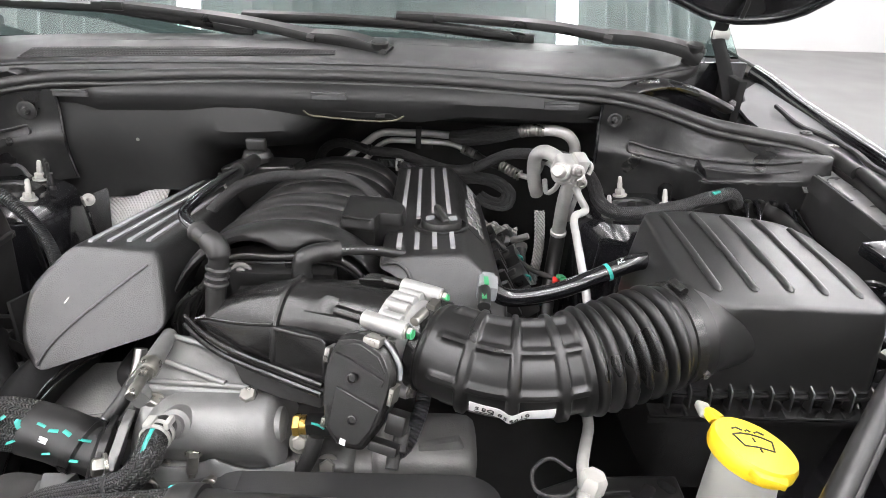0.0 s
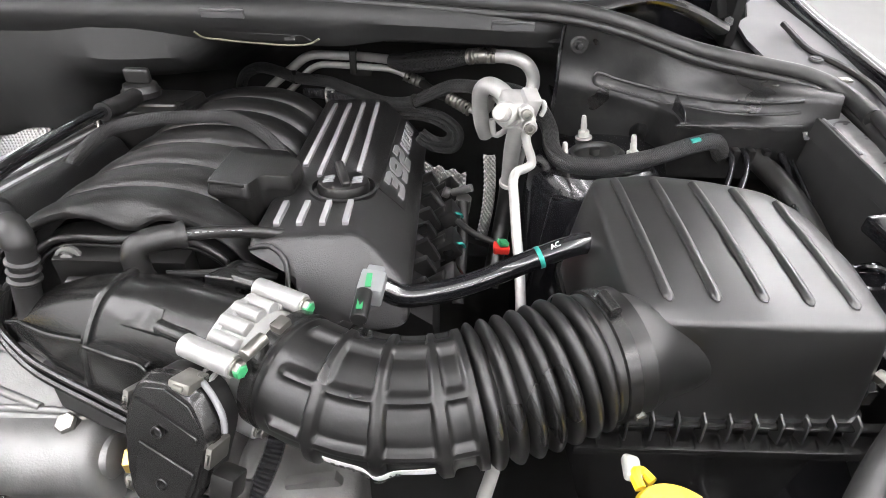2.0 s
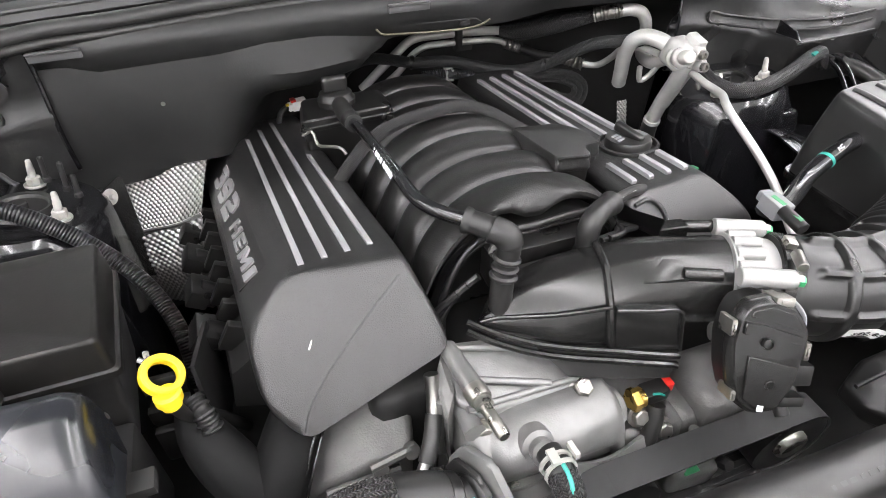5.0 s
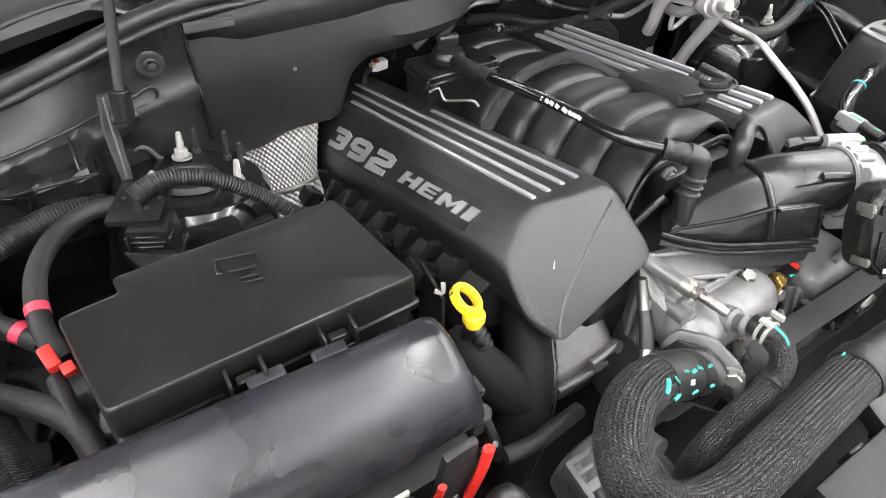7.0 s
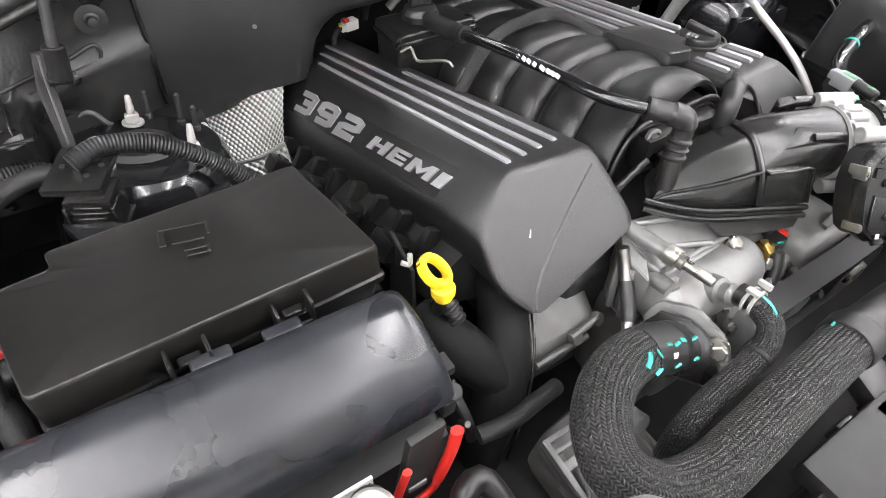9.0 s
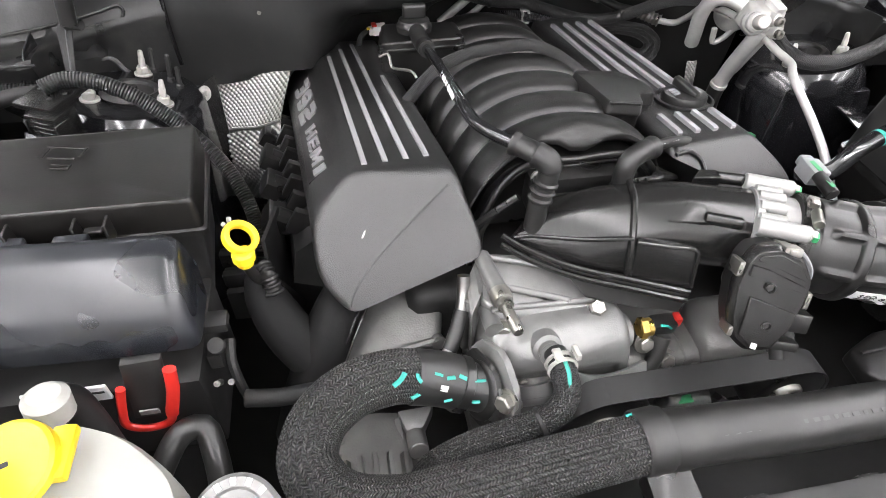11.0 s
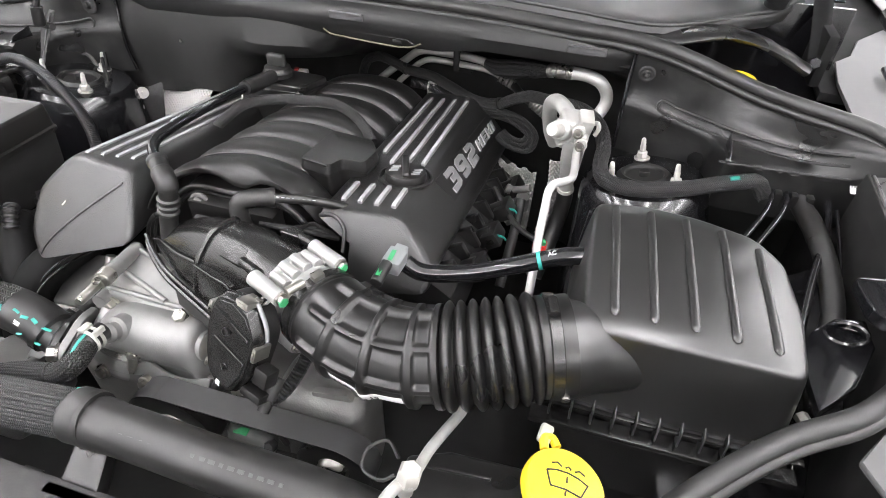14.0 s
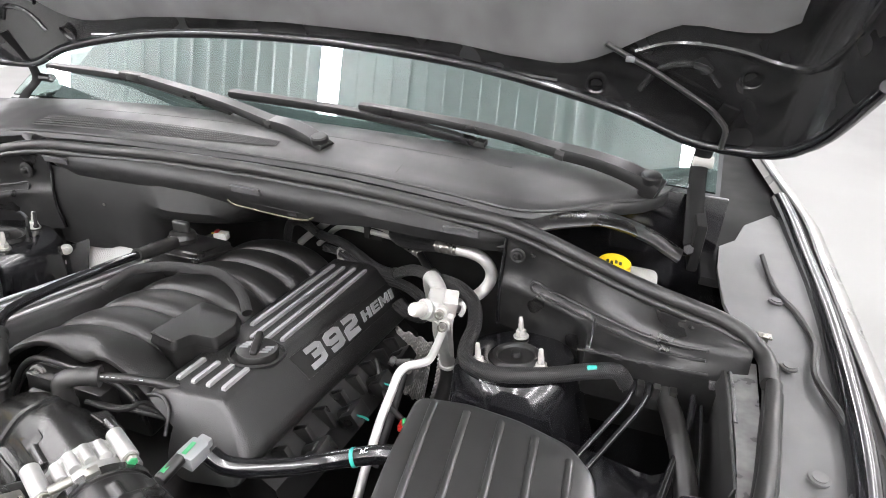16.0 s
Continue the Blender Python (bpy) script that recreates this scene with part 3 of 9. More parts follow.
    part("shelf", bm, PAINT, t)


cowl()


def apron(side):
    """Inner wing: the panel under the seal, strut tower with its mount, rail and side wall."""
    F = (lambda p: p) if side == 1 else flip
    t = thing("inner_wing", F((0.75, 0.3, 0.9)), "black painted inner wing with pressed beads", "inner wing", kind="structure")
    line = spline(SEAL[1:14], 0.01)
    bead = spline([(0.53, 0.472, 1.028), (0.585, 0.458, 1.025), (0.646, 0.444, 1.020), (0.70, 0.430, 1.011), (0.75, 0.413, 1.005), (0.80, 0.388, 1.005), (0.85, 0.360, 1.010), (0.90, 0.336, 1.020), (0.945, 0.322, 1.031), (0.985, 0.318, 1.036), (1.015, 0.322, 1.038)], 0.005)
    at_x = lambda run, x: min(run, key=lambda p: abs(p.x - x))
    rows = []
    for i in range(41):
        x = 0.583 + 0.424 * i / 40
        s, b = at_x(line, x), at_x(bead, x)
        k = min(1.0, max(0.0, (x - 0.748) / 0.018))
        k = k * k * (3 - 2 * k)
        edge = (b + V(0, -0.010, -0.020)).lerp(V(x, 0.308, 0.997), k)
        prof = spline([V(x, s.y - 0.006, s.z - 0.012), V(x, s.y * 0.6 + b.y * 0.4 - 0.002, s.z * 0.55 + b.z * 0.45), V(x, b.y + 0.003, b.z + 0.010), V(x, b.y - 0.003, b.z - 0.008), V(x, edge.y, edge.z), V(x, edge.y + 0.004, edge.z - 0.016), V(x, edge.y + 0.012, edge.z - 0.10)], 0.004)
        m = 26
        rows.append([F(prof[round(j * (len(prof) - 1) / m)]) for j in range(m + 1)])
    panel = sheet(rows, 0.003, APRON, "panel", t)

    def pressed(x, up):
        b = at_x(bead, x)
        return F((x, b.y - 0.0035 * (1 if up > 0 else 1.6), b.z + up))
    xs = [0.648 + 0.0297 * i for i in range(11)]
    bm = bmesh.new()
    tube(bm, [pressed(x, -0.010) for x in xs[::-1]] + [pressed(0.644, 0.0)] + [pressed(x, 0.008) for x in xs], 0.0027, 8, 0.006)
    part("bead", bm, APRON, panel)
    bm = bmesh.new()
    tube(bm, [F((0.751, 0.305, 0.999)), F((0.82, 0.306, 0.999)), F((0.89, 0.306, 1.000)), F((0.952, 0.307, 1.002))], 0.0024, 8, 0.012)
    part("bead", bm, APRON, t)
    bm = bmesh.new()
    slab(bm, [F(p) for p in ((0.768, 0.376, 1.020), (0.768, 0.328, 1.012), (0.768, 0.312, 0.999), (0.768, 0.376, 0.992))], (0.003 * side, 0, 0), bevel=0.001, seg=1)
    part("bracket", bm, PAINT, t)
    bm = bmesh.new()
    tube(bm, [F((0.5845, 0.462, 1.102)), F((0.5835, 0.461, 1.06)), F((0.583, 0.452, 1.015)), F((0.583, 0.449, 0.97)), F((0.583, 0.456, 0.91))], 0.0038, 8, 0.01)
    part("rolled_edge", bm, PAINT, t)
    # upright flange beside the flat rail and the stay that ties it to the seal
    bm = bmesh.new()
    slab(bm, [F(p) for p in ((0.972, 0.360, 1.017), (0.973, 0.25, 1.013), (0.967, 0.08, 1.010), (0.961, 0.078, 0.985), (0.966, 0.25, 0.985), (0.964, 0.360, 0.99))], (0.004 * side, 0, 0), bevel=0.001, seg=1)
    part("flange", bm, DULL, t)
    bm = bmesh.new()
    tube(bm, [F((0.982, 0.340, 1.013)), F((0.982, 0.28, 1.0125)), F((0.980, 0.20, 1.011))], 0.0028, 8, 0.02)
    part("bead", bm, RAILP, t)
    bm = bmesh.new()
    slab(bm, [F(p) for p in ((0.950, 0.396, 1.050), (0.966, 0.392, 1.050), (0.968, 0.330, 1.012), (0.966, 0.300, 0.985), (0.956, 0.300, 0.985), (0.954, 0.34, 1.012))], (0, -0.004, -0.002), bevel=0.0012, seg=1)
    part("stay", bm, PAINT, t)
    bm = bmesh.new()
    box(bm, F((1.026, 0.370, 1.046)), (0.014, 0.010, 0.020), bevel=0.002)
    box(bm, F((1.026, 0.366, 1.057)), (0.020, 0.014, 0.004), bevel=0.001)
    part("seal_clip", bm, ZINC, t, "small bright clip at the seal's joint")
    # side wall down to the floor of the bay
    rows = []
    for y in [0.46 - 0.06 * k for k in range(17)]:
        x = 0.973 if y > 0.06 else 0.973 - 0.043 * min(1.0, (0.06 - y) / 0.16) - 0.25 * max(0.0, -0.1 - y)
        rows.append([F((x + 0.004, y, 0.986)), F((x, y, 0.980)), F((x + 0.004, y, 0.85)), F((x + 0.006, y, 0.65)), F((x, y, 0.45))])
    sheet(rows, 0.004, DULL, "side_wall", t)
    bm = bmesh.new()
    box(bm, F((0.990, 0.03, 0.70)), (0.012, 1.15, 0.56), bevel=0.003)
    part("outer_wall", bm, PAINT, t)
    bm = bmesh.new()
    box(bm, F((1.065, 0.44, 0.70)), (0.15, 1.04, 0.52), bevel=0.006)
    part("wing_box", bm, PAINT, t)
    bm = bmesh.new()
    slab(bm, [F(p) for p in ((0.95, 0.60, 1.02), (1.15, 0.60, 1.01), (1.16, 0.86, 1.045), (1.10, 1.32, 1.085), (0.96, 1.32, 1.085), (0.95, 0.86, 1.045))], (0, 0, -0.02), bevel=0.004)
    part("jamb", bm, SHADE_BLACK, t, "black jamb below the windscreen pillar")
    bm = bmesh.new()
    box(bm, F((0.83, 0.475, 0.70)), (0.42, 0.012, 0.46), bevel=0.003)
    part("rear_wall", bm, DULL, t)
    bm = bmesh.new()
    box(bm, F((0.85, 0.15, 0.70)), (0.24, 0.7, 0.02), bevel=0.003)
    part("wheel_arch", bm, PAINT, t)
    # flat rail inside the seal
    bm = bmesh.new()
    ring = [(0.977, 0.345, 1.011), (1.022, 0.345, 1.017), (1.010, 0.19, 1.016), (0.986, 0.066, 1.015), (0.968, 0.066, 1.010), (0.972, 0.10, 1.010), (0.976, 0.15, 1.010), (0.978, 0.22, 1.010)]
    slab(bm, [F(p) for p in ring], (0, 0, -0.006), bevel=0.0015, seg=1)
    part("rail", bm, RAILP, t, "dusty grey painted rail inside the seal")
    bm = bmesh.new()
    ring = rounded([V(0.984, 0.062, 1.013), V(0.966, -0.008, 1.012), V(0.948, -0.036, 1.010), V(0.913, -0.014, 1.006), V(0.902, 0.052, 1.007)], 0.010, 3)
    slab(bm, [F(p) for p in ring], (0, 0, -0.02), bevel=0.004, seg=2)
    part("corner_panel", bm, PAINT, t)
    bm = bmesh.new()
    tube(bm, [F((p[0] + 0.003, p[1], p[2] - 0.016)) for p in SEAL[12:19]], 0.010, 10, 0.015)
    part("seal_channel", bm, DULL, t)
    bm = bmesh.new()
    rows = []
    for i in range(15):
        y = 0.24 - 0.30 * i / 14
        row = []
        for j in range(13):
            x = 0.66 + 0.292 * j / 12
            row.append(F((x, y, 0.872 - 0.20 * (x - 0.66) - 0.05 * ((0.24 - y) / 0.3) ** 2 + 0.006 * math.sin(31 * x + 9 * y) * math.sin(27 * y) + 0.05 * max(0.0, (x - 0.90) / 0.05))))
        rows.append(row)
    sheet(rows, 0.004, PAINT, "wheelhouse", t, "gloss black pressed wheelhouse panel")
    # rail outside the seal, out to the fender
    bm = bmesh.new()
    ring = [(1.038, 0.37, 1.02), (0.995, 0.44, 1.024), (0.982, 0.50, 1.027), (0.979, 0.62, 1.036), (0.984, 0.70, 1.046), (1.02, 0.73, 1.050), (1.04, 0.80, 1.060), (1.10, 0.86, 1.07), (1.15, 0.80, 1.055), (1.172, 0.62, 1.02), (1.176, 0.4, 1.01), (1.17, 0.2, 1.0), (1.155, 0.0, 0.99), (1.12, -0.16, 0.98), (1.05, -0.28, 0.97), (0.95, -0.36, 0.96),
            (0.86, -0.22, 0.985), (0.92, -0.14, 0.995), (0.97, -0.05, 1.0), (1.0, 0.06, 1.006), (1.025, 0.19, 1.012)]
    slab(bm, [F(p) for p in ring], (0, 0, -0.008), bevel=0.002, seg=1)
    ledge = part("outer_rail", bm, FLANGE, t, "grey painted ledge beside the fender")
    bm = bmesh.new()
    tube(bm, [F((p[0], p[1], p[2] + 0.006)) for p in ((1.06, 0.66, 1.052), (1.075, 0.56, 1.032), (1.10, 0.50, 1.028), (1.115, 0.42, 1.022), (1.10, 0.33, 1.02), (1.12, 0.24, 1.016), (1.125, 0.16, 1.01), (1.09, 0.08, 1.006), (1.10, 0.0, 1.0), (1.09, -0.1, 0.995))],
         0.006, 8, 0.012)
    part("foam_seal", bm, RUBBER, ledge)
    for p in ((1.066, 0.345, 1.022), (1.072, 0.53, 1.031), (1.068, 0.13, 1.012)):
        bm = bmesh.new()
        drum(bm, F(p), (0, 0, 1), 0.013, 0.004)
        drum(bm, F((p[0], p[1], p[2] + 0.003)), (0, 0, 1), 0.009, 0.003)
        part("bolt", bm, FLANGE, ledge)
    return t


def strut(side):
    F = (lambda p: p) if side == 1 else flip
    c = V(F((0.645, 0.345, 0.925)))
    up = V(-0.13 * side, 0.13, 1).normalized()
    t = thing("strut_tower", F((0.66, 0.34, 0.6)), "gloss black strut tower with a dark rubber mount", "strut tower")
    bm = bmesh.new()
    m = axis_frame(c, up, (side, 0, 0))
    prof = [(0.022, -0.014), (0.045, -0.012), (0.052, -0.002), (0.085, 0.0), (0.104, -0.004), (0.114, -0.018), (0.118, -0.05), (0.128, -0.13), (0.14, -0.22), (0.15, -0.36)]
    rings = []
    for k, (r, h) in enumerate(prof):
        ring = []
        for a in range(40):
            an = 2 * math.pi * a / 40
            q = max(0, (k - 5) / 4)
            sq = 1 + 0.22 * q * (abs(math.sin(2 * an)) ** 1.5)
            ring.append(m @ V(r * sq * math.cos(an), r * sq * math.sin(an), h))
        rings.append(ring)
    loft(bm, rings, caps=False)
    part("shell", bm, PAINT, t)
    bm = bmesh.new()
    lathe(bm, [(0.004, -0.004), (0.014, -0.004), (0.018, -0.012), (0.03, -0.01), (0.036, 0.003), (0.042, 0.005), (0.05, -0.002)], m, 28, close=True)
    part("rubber_mount", bm, RUBBER, t)
    bm = bmesh.new()
    drum(bm, m @ V(0, 0, -0.012), up, 0.009, 0.02)
    part("rod_nut", bm, DULL, t)
    if side == -1:
        g = thing("pale_retainer", (-0.524, 0.415, 0.872), "round pale retainer disc beside the strut tower", "retainer")
        bm = bmesh.new()
        lathe(bm, [(0.013, 0.0), (0.014, 0.002), (0.012, 0.004), (0.005, 0.004), (0.0045, 0.012), (0.002, 0.013)], axis_frame((-0.526, 0.414, 0.872), (0.75, -0.6, 0.25)), 20)
        part("disc", bm, NUT, g)
        bm = bmesh.new()
        drum(bm, V(-0.534, 0.420, 0.870), (0.75, -0.6, 0.25), 0.007, 0.010, 12)
        part("stem", bm, DULL, g)
    # pressed webs beside the tower
    bm = bmesh.new()
    slab(bm, [F(p) for p in ((0.56, 0.23, 0.90), (0.73, 0.225, 0.90), (0.78, 0.20, 0.70), (0.53, 0.20, 0.62))], (0, 0.02, 0), bevel=0.006)
    part("front_web", bm, PAINT, t)
    for p in ((0.64, 0.415, 0.918), (0.587, 0.297, 0.925), (0.697, 0.304, 0.938)):
        s = thing("mount_stud", F(p), "pale zinc stud and flanged nut on the strut tower", "stud", "strut mount studs")
        bm = bmesh.new()
        drum(bm, V(F(p)) - up * 0.002, up, 0.015, 0.004)
        part("flange", bm, NUT, s)
        bm = bmesh.new()
        hexnut(bm, V(F(p)) + up * 0.001, up, 0.0105, 0.013)
        part("nut", bm, NUT, s)
        bm = bmesh.new()
        lathe(bm, [(0.0055, 0), (0.0055, 0.014), (0.0045, 0.016), (0.0048, 0.019), (0.0042, 0.026), (0.003, 0.029)], axis_frame(V(F(p)) + up * 0.012, up), 12)
        part("thread", bm, NUT, s)


for side in (1, -1):
    apron(side)
    strut(side)


def shell():
    """What closes the bay: undertray, front panel, fenders, plain body behind."""
    bm = bmesh.new()
    box(bm, (MID, 0.05, 0.42), (2.06, 1.25, 0.02), bevel=0.004)
    tagged(part("floor_undertray", bm, DULL), "black plastic undertray below the engine", "undertray", kind="structure")
    t = thing("radiator_support", (MID, -0.50, 0.5), "black plastic radiator shroud and support panel", "radiator support", kind="structure")
    bm = bmesh.new()
    box(bm, (0.10, -0.50, 0.70), (1.25, 0.09, 0.26), bevel=0.012)
    part("shroud", bm, DULL, t)
    bm = bmesh.new()
    box(bm, (0.16, -0.475, 0.825), (0.62, 0.10, 0.03), bevel=0.006)
    part("shroud_top", bm, DULL, t)
    for x in (-0.05, 0.02, 0.12, 0.26, 0.36):
        bm = bmesh.new()
        box(bm, (x, -0.435, 0.815), (0.03, 0.03, 0.03), bevel=0.004)
        part("hook", bm, SATIN, t)
    bm = bmesh.new()
    box(bm, (MID, -0.60, 0.72), (1.75, 0.05, 0.44), bevel=0.015)
    part("front_panel", bm, PAINT, t)
    for side in (1, -1):
        F = (lambda p: p) if side == 1 else flip
        t = thing("fender", F((1.18, 0.2, 0.6)), "silver grey front fender with a gloss black edge trim", "fender")
        rows = []
        for x0, y, z in ((1.06, 1.7, 1.12), (1.09, 1.3, 1.11), (1.135, 1.0, 1.085), (1.168, 0.85, 1.06), (1.174, 0.7, 1.04), (1.178, 0.5, 1.02), (1.176, 0.3, 1.008), (1.166, 0.1, 0.998), (1.14, -0.08, 0.99), (1.08, -0.24, 0.98), (0.98, -0.36, 0.965)):
            rows.append([F((x0 - 0.012, y, z - 0.01)), F((x0 - 0.004, y, z + 0.006)), F((x0 + 0.006, y, z + 0.008)), F((x0 + 0.03, y, z - 0.006)), F((x0 + 0.055, y, z - 0.06)), F((x0 + 0.06, y, z - 0.2)), F((x0 + 0.03, y, z - 0.5))])
        sheet(rows, 0.002, SILVER, "skin", t)
        bm = bmesh.new()
        tube(bm, [V(r[1]) + V(0, 0, 0.004) for r in rows], 0.005, 8, 0.02)
        part("folded_edge", bm, RUBBER, t)
        bm = bmesh.new()
        tube(bm, [F(p) for p in ((1.120, 0.92, 1.084), (1.130, 0.83, 1.072), (1.141, 0.70, 1.050), (1.147, 0.5, 1.033), (1.140, 0.33, 1.023), (1.124, 0.16, 1.013), (1.09, 0.0, 1.004), (1.05, -0.12, 0.995))], 0.018, 16, 0.02, flat=1.15)
        part("edge_trim", bm, PAINT, t, "gloss black edge trim")
        bm = bmesh.new()
        tube(bm, [V(r[0]) + V(-0.012 * side, 0, 0.006) for r in rows[3:10]], 0.0045, 8, 0.02)
        part("edge_strip", bm, RUBBER, t)
    # hood with its inner frame
    hood = thing("hood", (MID, 0.74, 1.25), "open gloss black hood seen from below", "hood")
    half = [(0.0, 0.695, 1.380), (0.18, 0.695, 1.376), (0.44, 0.70, 1.355), (0.72, 0.71, 1.300), (0.88, 0.735, 1.243), (0.95, 0.728, 1.238), (1.01, 0.69, 1.250), (1.043, 0.645, 1.275), (1.064, 0.585, 1.318), (1.070, 0.52, 1.368), (1.073, 0.44, 1.43)]
    back = [flip((p[0] + MID, p[1], p[2])) for p in half[:0:-1]] + [(p[0] + MID, p[1], p[2]) for p in half]
    bk = spline(back, 0.02)
    n = 60
    bk = [bk[round(i * (len(bk) - 1) / n)] for i in range(n + 1)]
    d = V(0, -0.53, 0.848).normalized()
    nrm = V(0, 0.848, 0.53)

    def hoodrow(k, lift, m=18):
        row = []
        for p in bk:
            fore = (0.735 - p.y) / 0.78
            rest = V(p.x, 0.735, 1.335) + d * fore
            q = p.lerp(rest, min(1, k / 3.0) ** 0.7)
            row.append(q + d * ((1.18 - fore) * k / m) + nrm * (lift * min(1, k / 2 + 0.15) + 0.04 * (1 - ((p.x - MID) / 1.12) ** 2) * min(1, k / 6)))
        return row
    inner = [hoodrow(k, 0.0 + (0.02 if 4 < k < 16 else 0.0)) for k in range(19)]
    lining = sheet(inner, 0.004, HOODP, "inner_panel", hood)
    sheet([hoodrow(k, 0.06) for k in range(19)], 0.002, PAINT, "skin", hood)
    bm = bmesh.new()
    tube(bm, [p + V(0, -0.004, 0.004) for p in bk], 0.011, 10, 0.03, smooth=False)
    part("rear_flange", bm, PAINT, hood)
    def under(x, along, off):
        """A point below the hood's inner panel, a given way up from its rear edge line."""
        i = min(range(n + 1), key=lambda j: abs(bk[j].x - x))
        lo, hi = 0.0, 18.0
        for _ in range(24):
            k = (lo + hi) / 2
            if (hoodrow(k, 0.0)[i] - V(x, 0.735, 1.335)).dot(d) < along:
                lo = k
            else:
                hi = k
        q = hoodrow(k, 0.0)[i]
        return V(x, q.y, q.z) + nrm * off
    # lining: its rear edge wanders round the pressed corners
    brim = spline([(0.0, 0.105, 0), (0.36, 0.094, 0), (0.55, 0.074, 0), (0.63, 0.076, 0), (0.695, 0.099, 0), (0.76, 0.140, 0), (0.81, 0.165, 0), (0.90, 0.160, 0), (0.96, 0.166, 0), (1.0, 0.215, 0), (1.01, 0.30, 0)], 0.02)
    rows = []
    for k in range(-28, 29):
        ax = abs(k) / 28 * 0.985
        lo = min(brim, key=lambda p: abs(p.x - ax)).y
        rows.append([under(MID + math.copysign(ax, k), lo + (0.98 - lo) * f, off) for f, off in ((0.0, -0.001), (0.004, -0.008), (0.02, -0.011), (0.15, -0.010), (0.35, -0.008), (0.6, -0.008), (0.8, -0.008), (1.0, -0.004))])
    sheet(rows, 0.003, PADP, "insulation_pad", hood, "dark grey insulation pad")
    for x, along in ((0.688, 0.035), (-0.665, 0.035), (0.956, 0.075), (-0.93, 0.075)):
        bm = bmesh.new()
        lathe(bm, [(0.010, 0.0), (0.016, 0.002), (0.018, 0.006), (0.020, 0.009)], axis_frame(under(x, along, 0.0), -nrm), 20, close=False)
        part("pressed_hole", bm, HOODP, lining)
        # black disc in place of the opening, its shade put in by colour
        bm = bmesh.new()
        drum(bm, under(x, along, -0.0005), -nrm, 0.0105, 0.002)
        part("hole_dark", bm, INK_SHADE, lining)
    for run in ([(0.10, 0.060), (0.32, 0.052), (0.50, 0.036), (0.60, 0.030)], [(0.74, 0.105), (0.80, 0.125), (0.90, 0.122), (0.99, 0.110), (1.03, 0.13), (1.06, 0.20), (1.07, 0.32)], [(0.76, 0.03), (0.79, 0.075), (0.86, 0.085), (0.90, 0.05)]):
        for side in (1, -1):
            bm = bmesh.new()
            tube(bm, [under(MID + side * x, along, -0.001) for x, along in run], 0.0065, 8, 0.015)
            part("pressed_bead", bm, HOODP, lining)
    bm = bmesh.new()
    tube(bm, [(0.698, 0.650, 1.431), (0.7495, 0.665, 1.406), (0.800, 0.672, 1.382), (0.826, 0.676, 1.368), (0.868, 0.680, 1.345), (0.902, 0.682, 1.326), (0.926, 0.680, 1.306), (0.936, 0.680, 1.294), (0.940, 0.70, 1.25)], 0.0055, 8, 0.012)
    pipe = part("washer_tube", bm, RUBBER, hood)
    bm = bmesh.new()
    box(bm, (0.745, 0.660, 1.406), (0.016, 0.014, 0.010), bevel=0.002)
    part("tube_clip", bm, GREY, pipe)
    for side in (1, -1):
        F = (lambda p: p) if side == 1 else flip
        h = thing("bonnet_pivot", F((0.92, 0.76, 1.1)), "gloss black folding hinge of the hood", "hinge", "hood hinges")
        bm = bmesh.new()
        tube(bm, [F(p) for p in ((0.925, 0.60, 1.06), (0.92, 0.64, 1.11), (0.915, 0.69, 1.16), (0.915, 0.74, 1.20), (0.92, 0.73, 1.26), (0.94, 0.70, 1.33))], 0.017, 10, 0.012, flat=0.28, up=(0, 1, 0))
        part("arm", bm, SHADE_BLACK, h)
        bm = bmesh.new()
        box(bm, F((0.93, 0.66, 1.08)), (0.02, 0.14, 0.10), bevel=0.006)
        part("base", bm, SHADE_BLACK, h)
        bm = bmesh.new()
        drum(bm, F((0.90, 0.745, 1.205)), (1, 0, 0), 0.013, 0.04)
        part("pivot", bm, WHITE if side == 1 else PAINT, h)
        bm = bmesh.new()
        drum(bm, F((0.915, 0.60, 1.075)), (0, -1, 0.3), 0.011, 0.016, 6)
        part("bolt", bm, PAINT, h)
    # windscreen and what lies behind it
    glass = thing("windscreen", (MID, 0.8, 1.17), "tinted windscreen reflecting the ceiling lamps", "windscreen", kind="structure")
    def bowed(x, s):
        u = (x - MID) / 0.95
        return V(x, 0.745 + 0.06 * u * u * -1 + s * 0.80, 1.164 + s * 0.52 - 0.0 * u * u)
    rows = [[bowed(-0.93 + 1.88 * j / 24, s) for j in range(25)] for s in (0, 0.25, 0.5, 0.75, 1.0)]
    pane = sheet(rows, 0.005, SCREEN, "pane", glass)
    pane.visible_shadow = False
    # dark sheet along the whole pane, added in place of the unlit cabin
    rows = [[bowed(-0.96 + 1.94 * j / 12, s) + V(0, 0.06, -0.10) for j in range(13)] for s in (0, 0.3, 0.6, 1.0)]
    sheet(rows, 0.01, DARK, "cabin_dark", glass)
    bm = bmesh.new()
    box(bm, (MID, 1.75, 0.62), (2.3, 1.9, 0.76), bevel=0.08, seg=4)
    tagged(part("wall_cabin", bm, PAINT), "gloss black car body behind the bay", "car body", kind="structure")
    bm = bmesh.new()
    box(bm, (MID, 1.9, 1.72), (1.7, 0.9, 0.06), bevel=0.025, seg=3)
    tagged(part("roof", bm, PAINT), "gloss black car roof", "car roof", kind="structure")


shell()


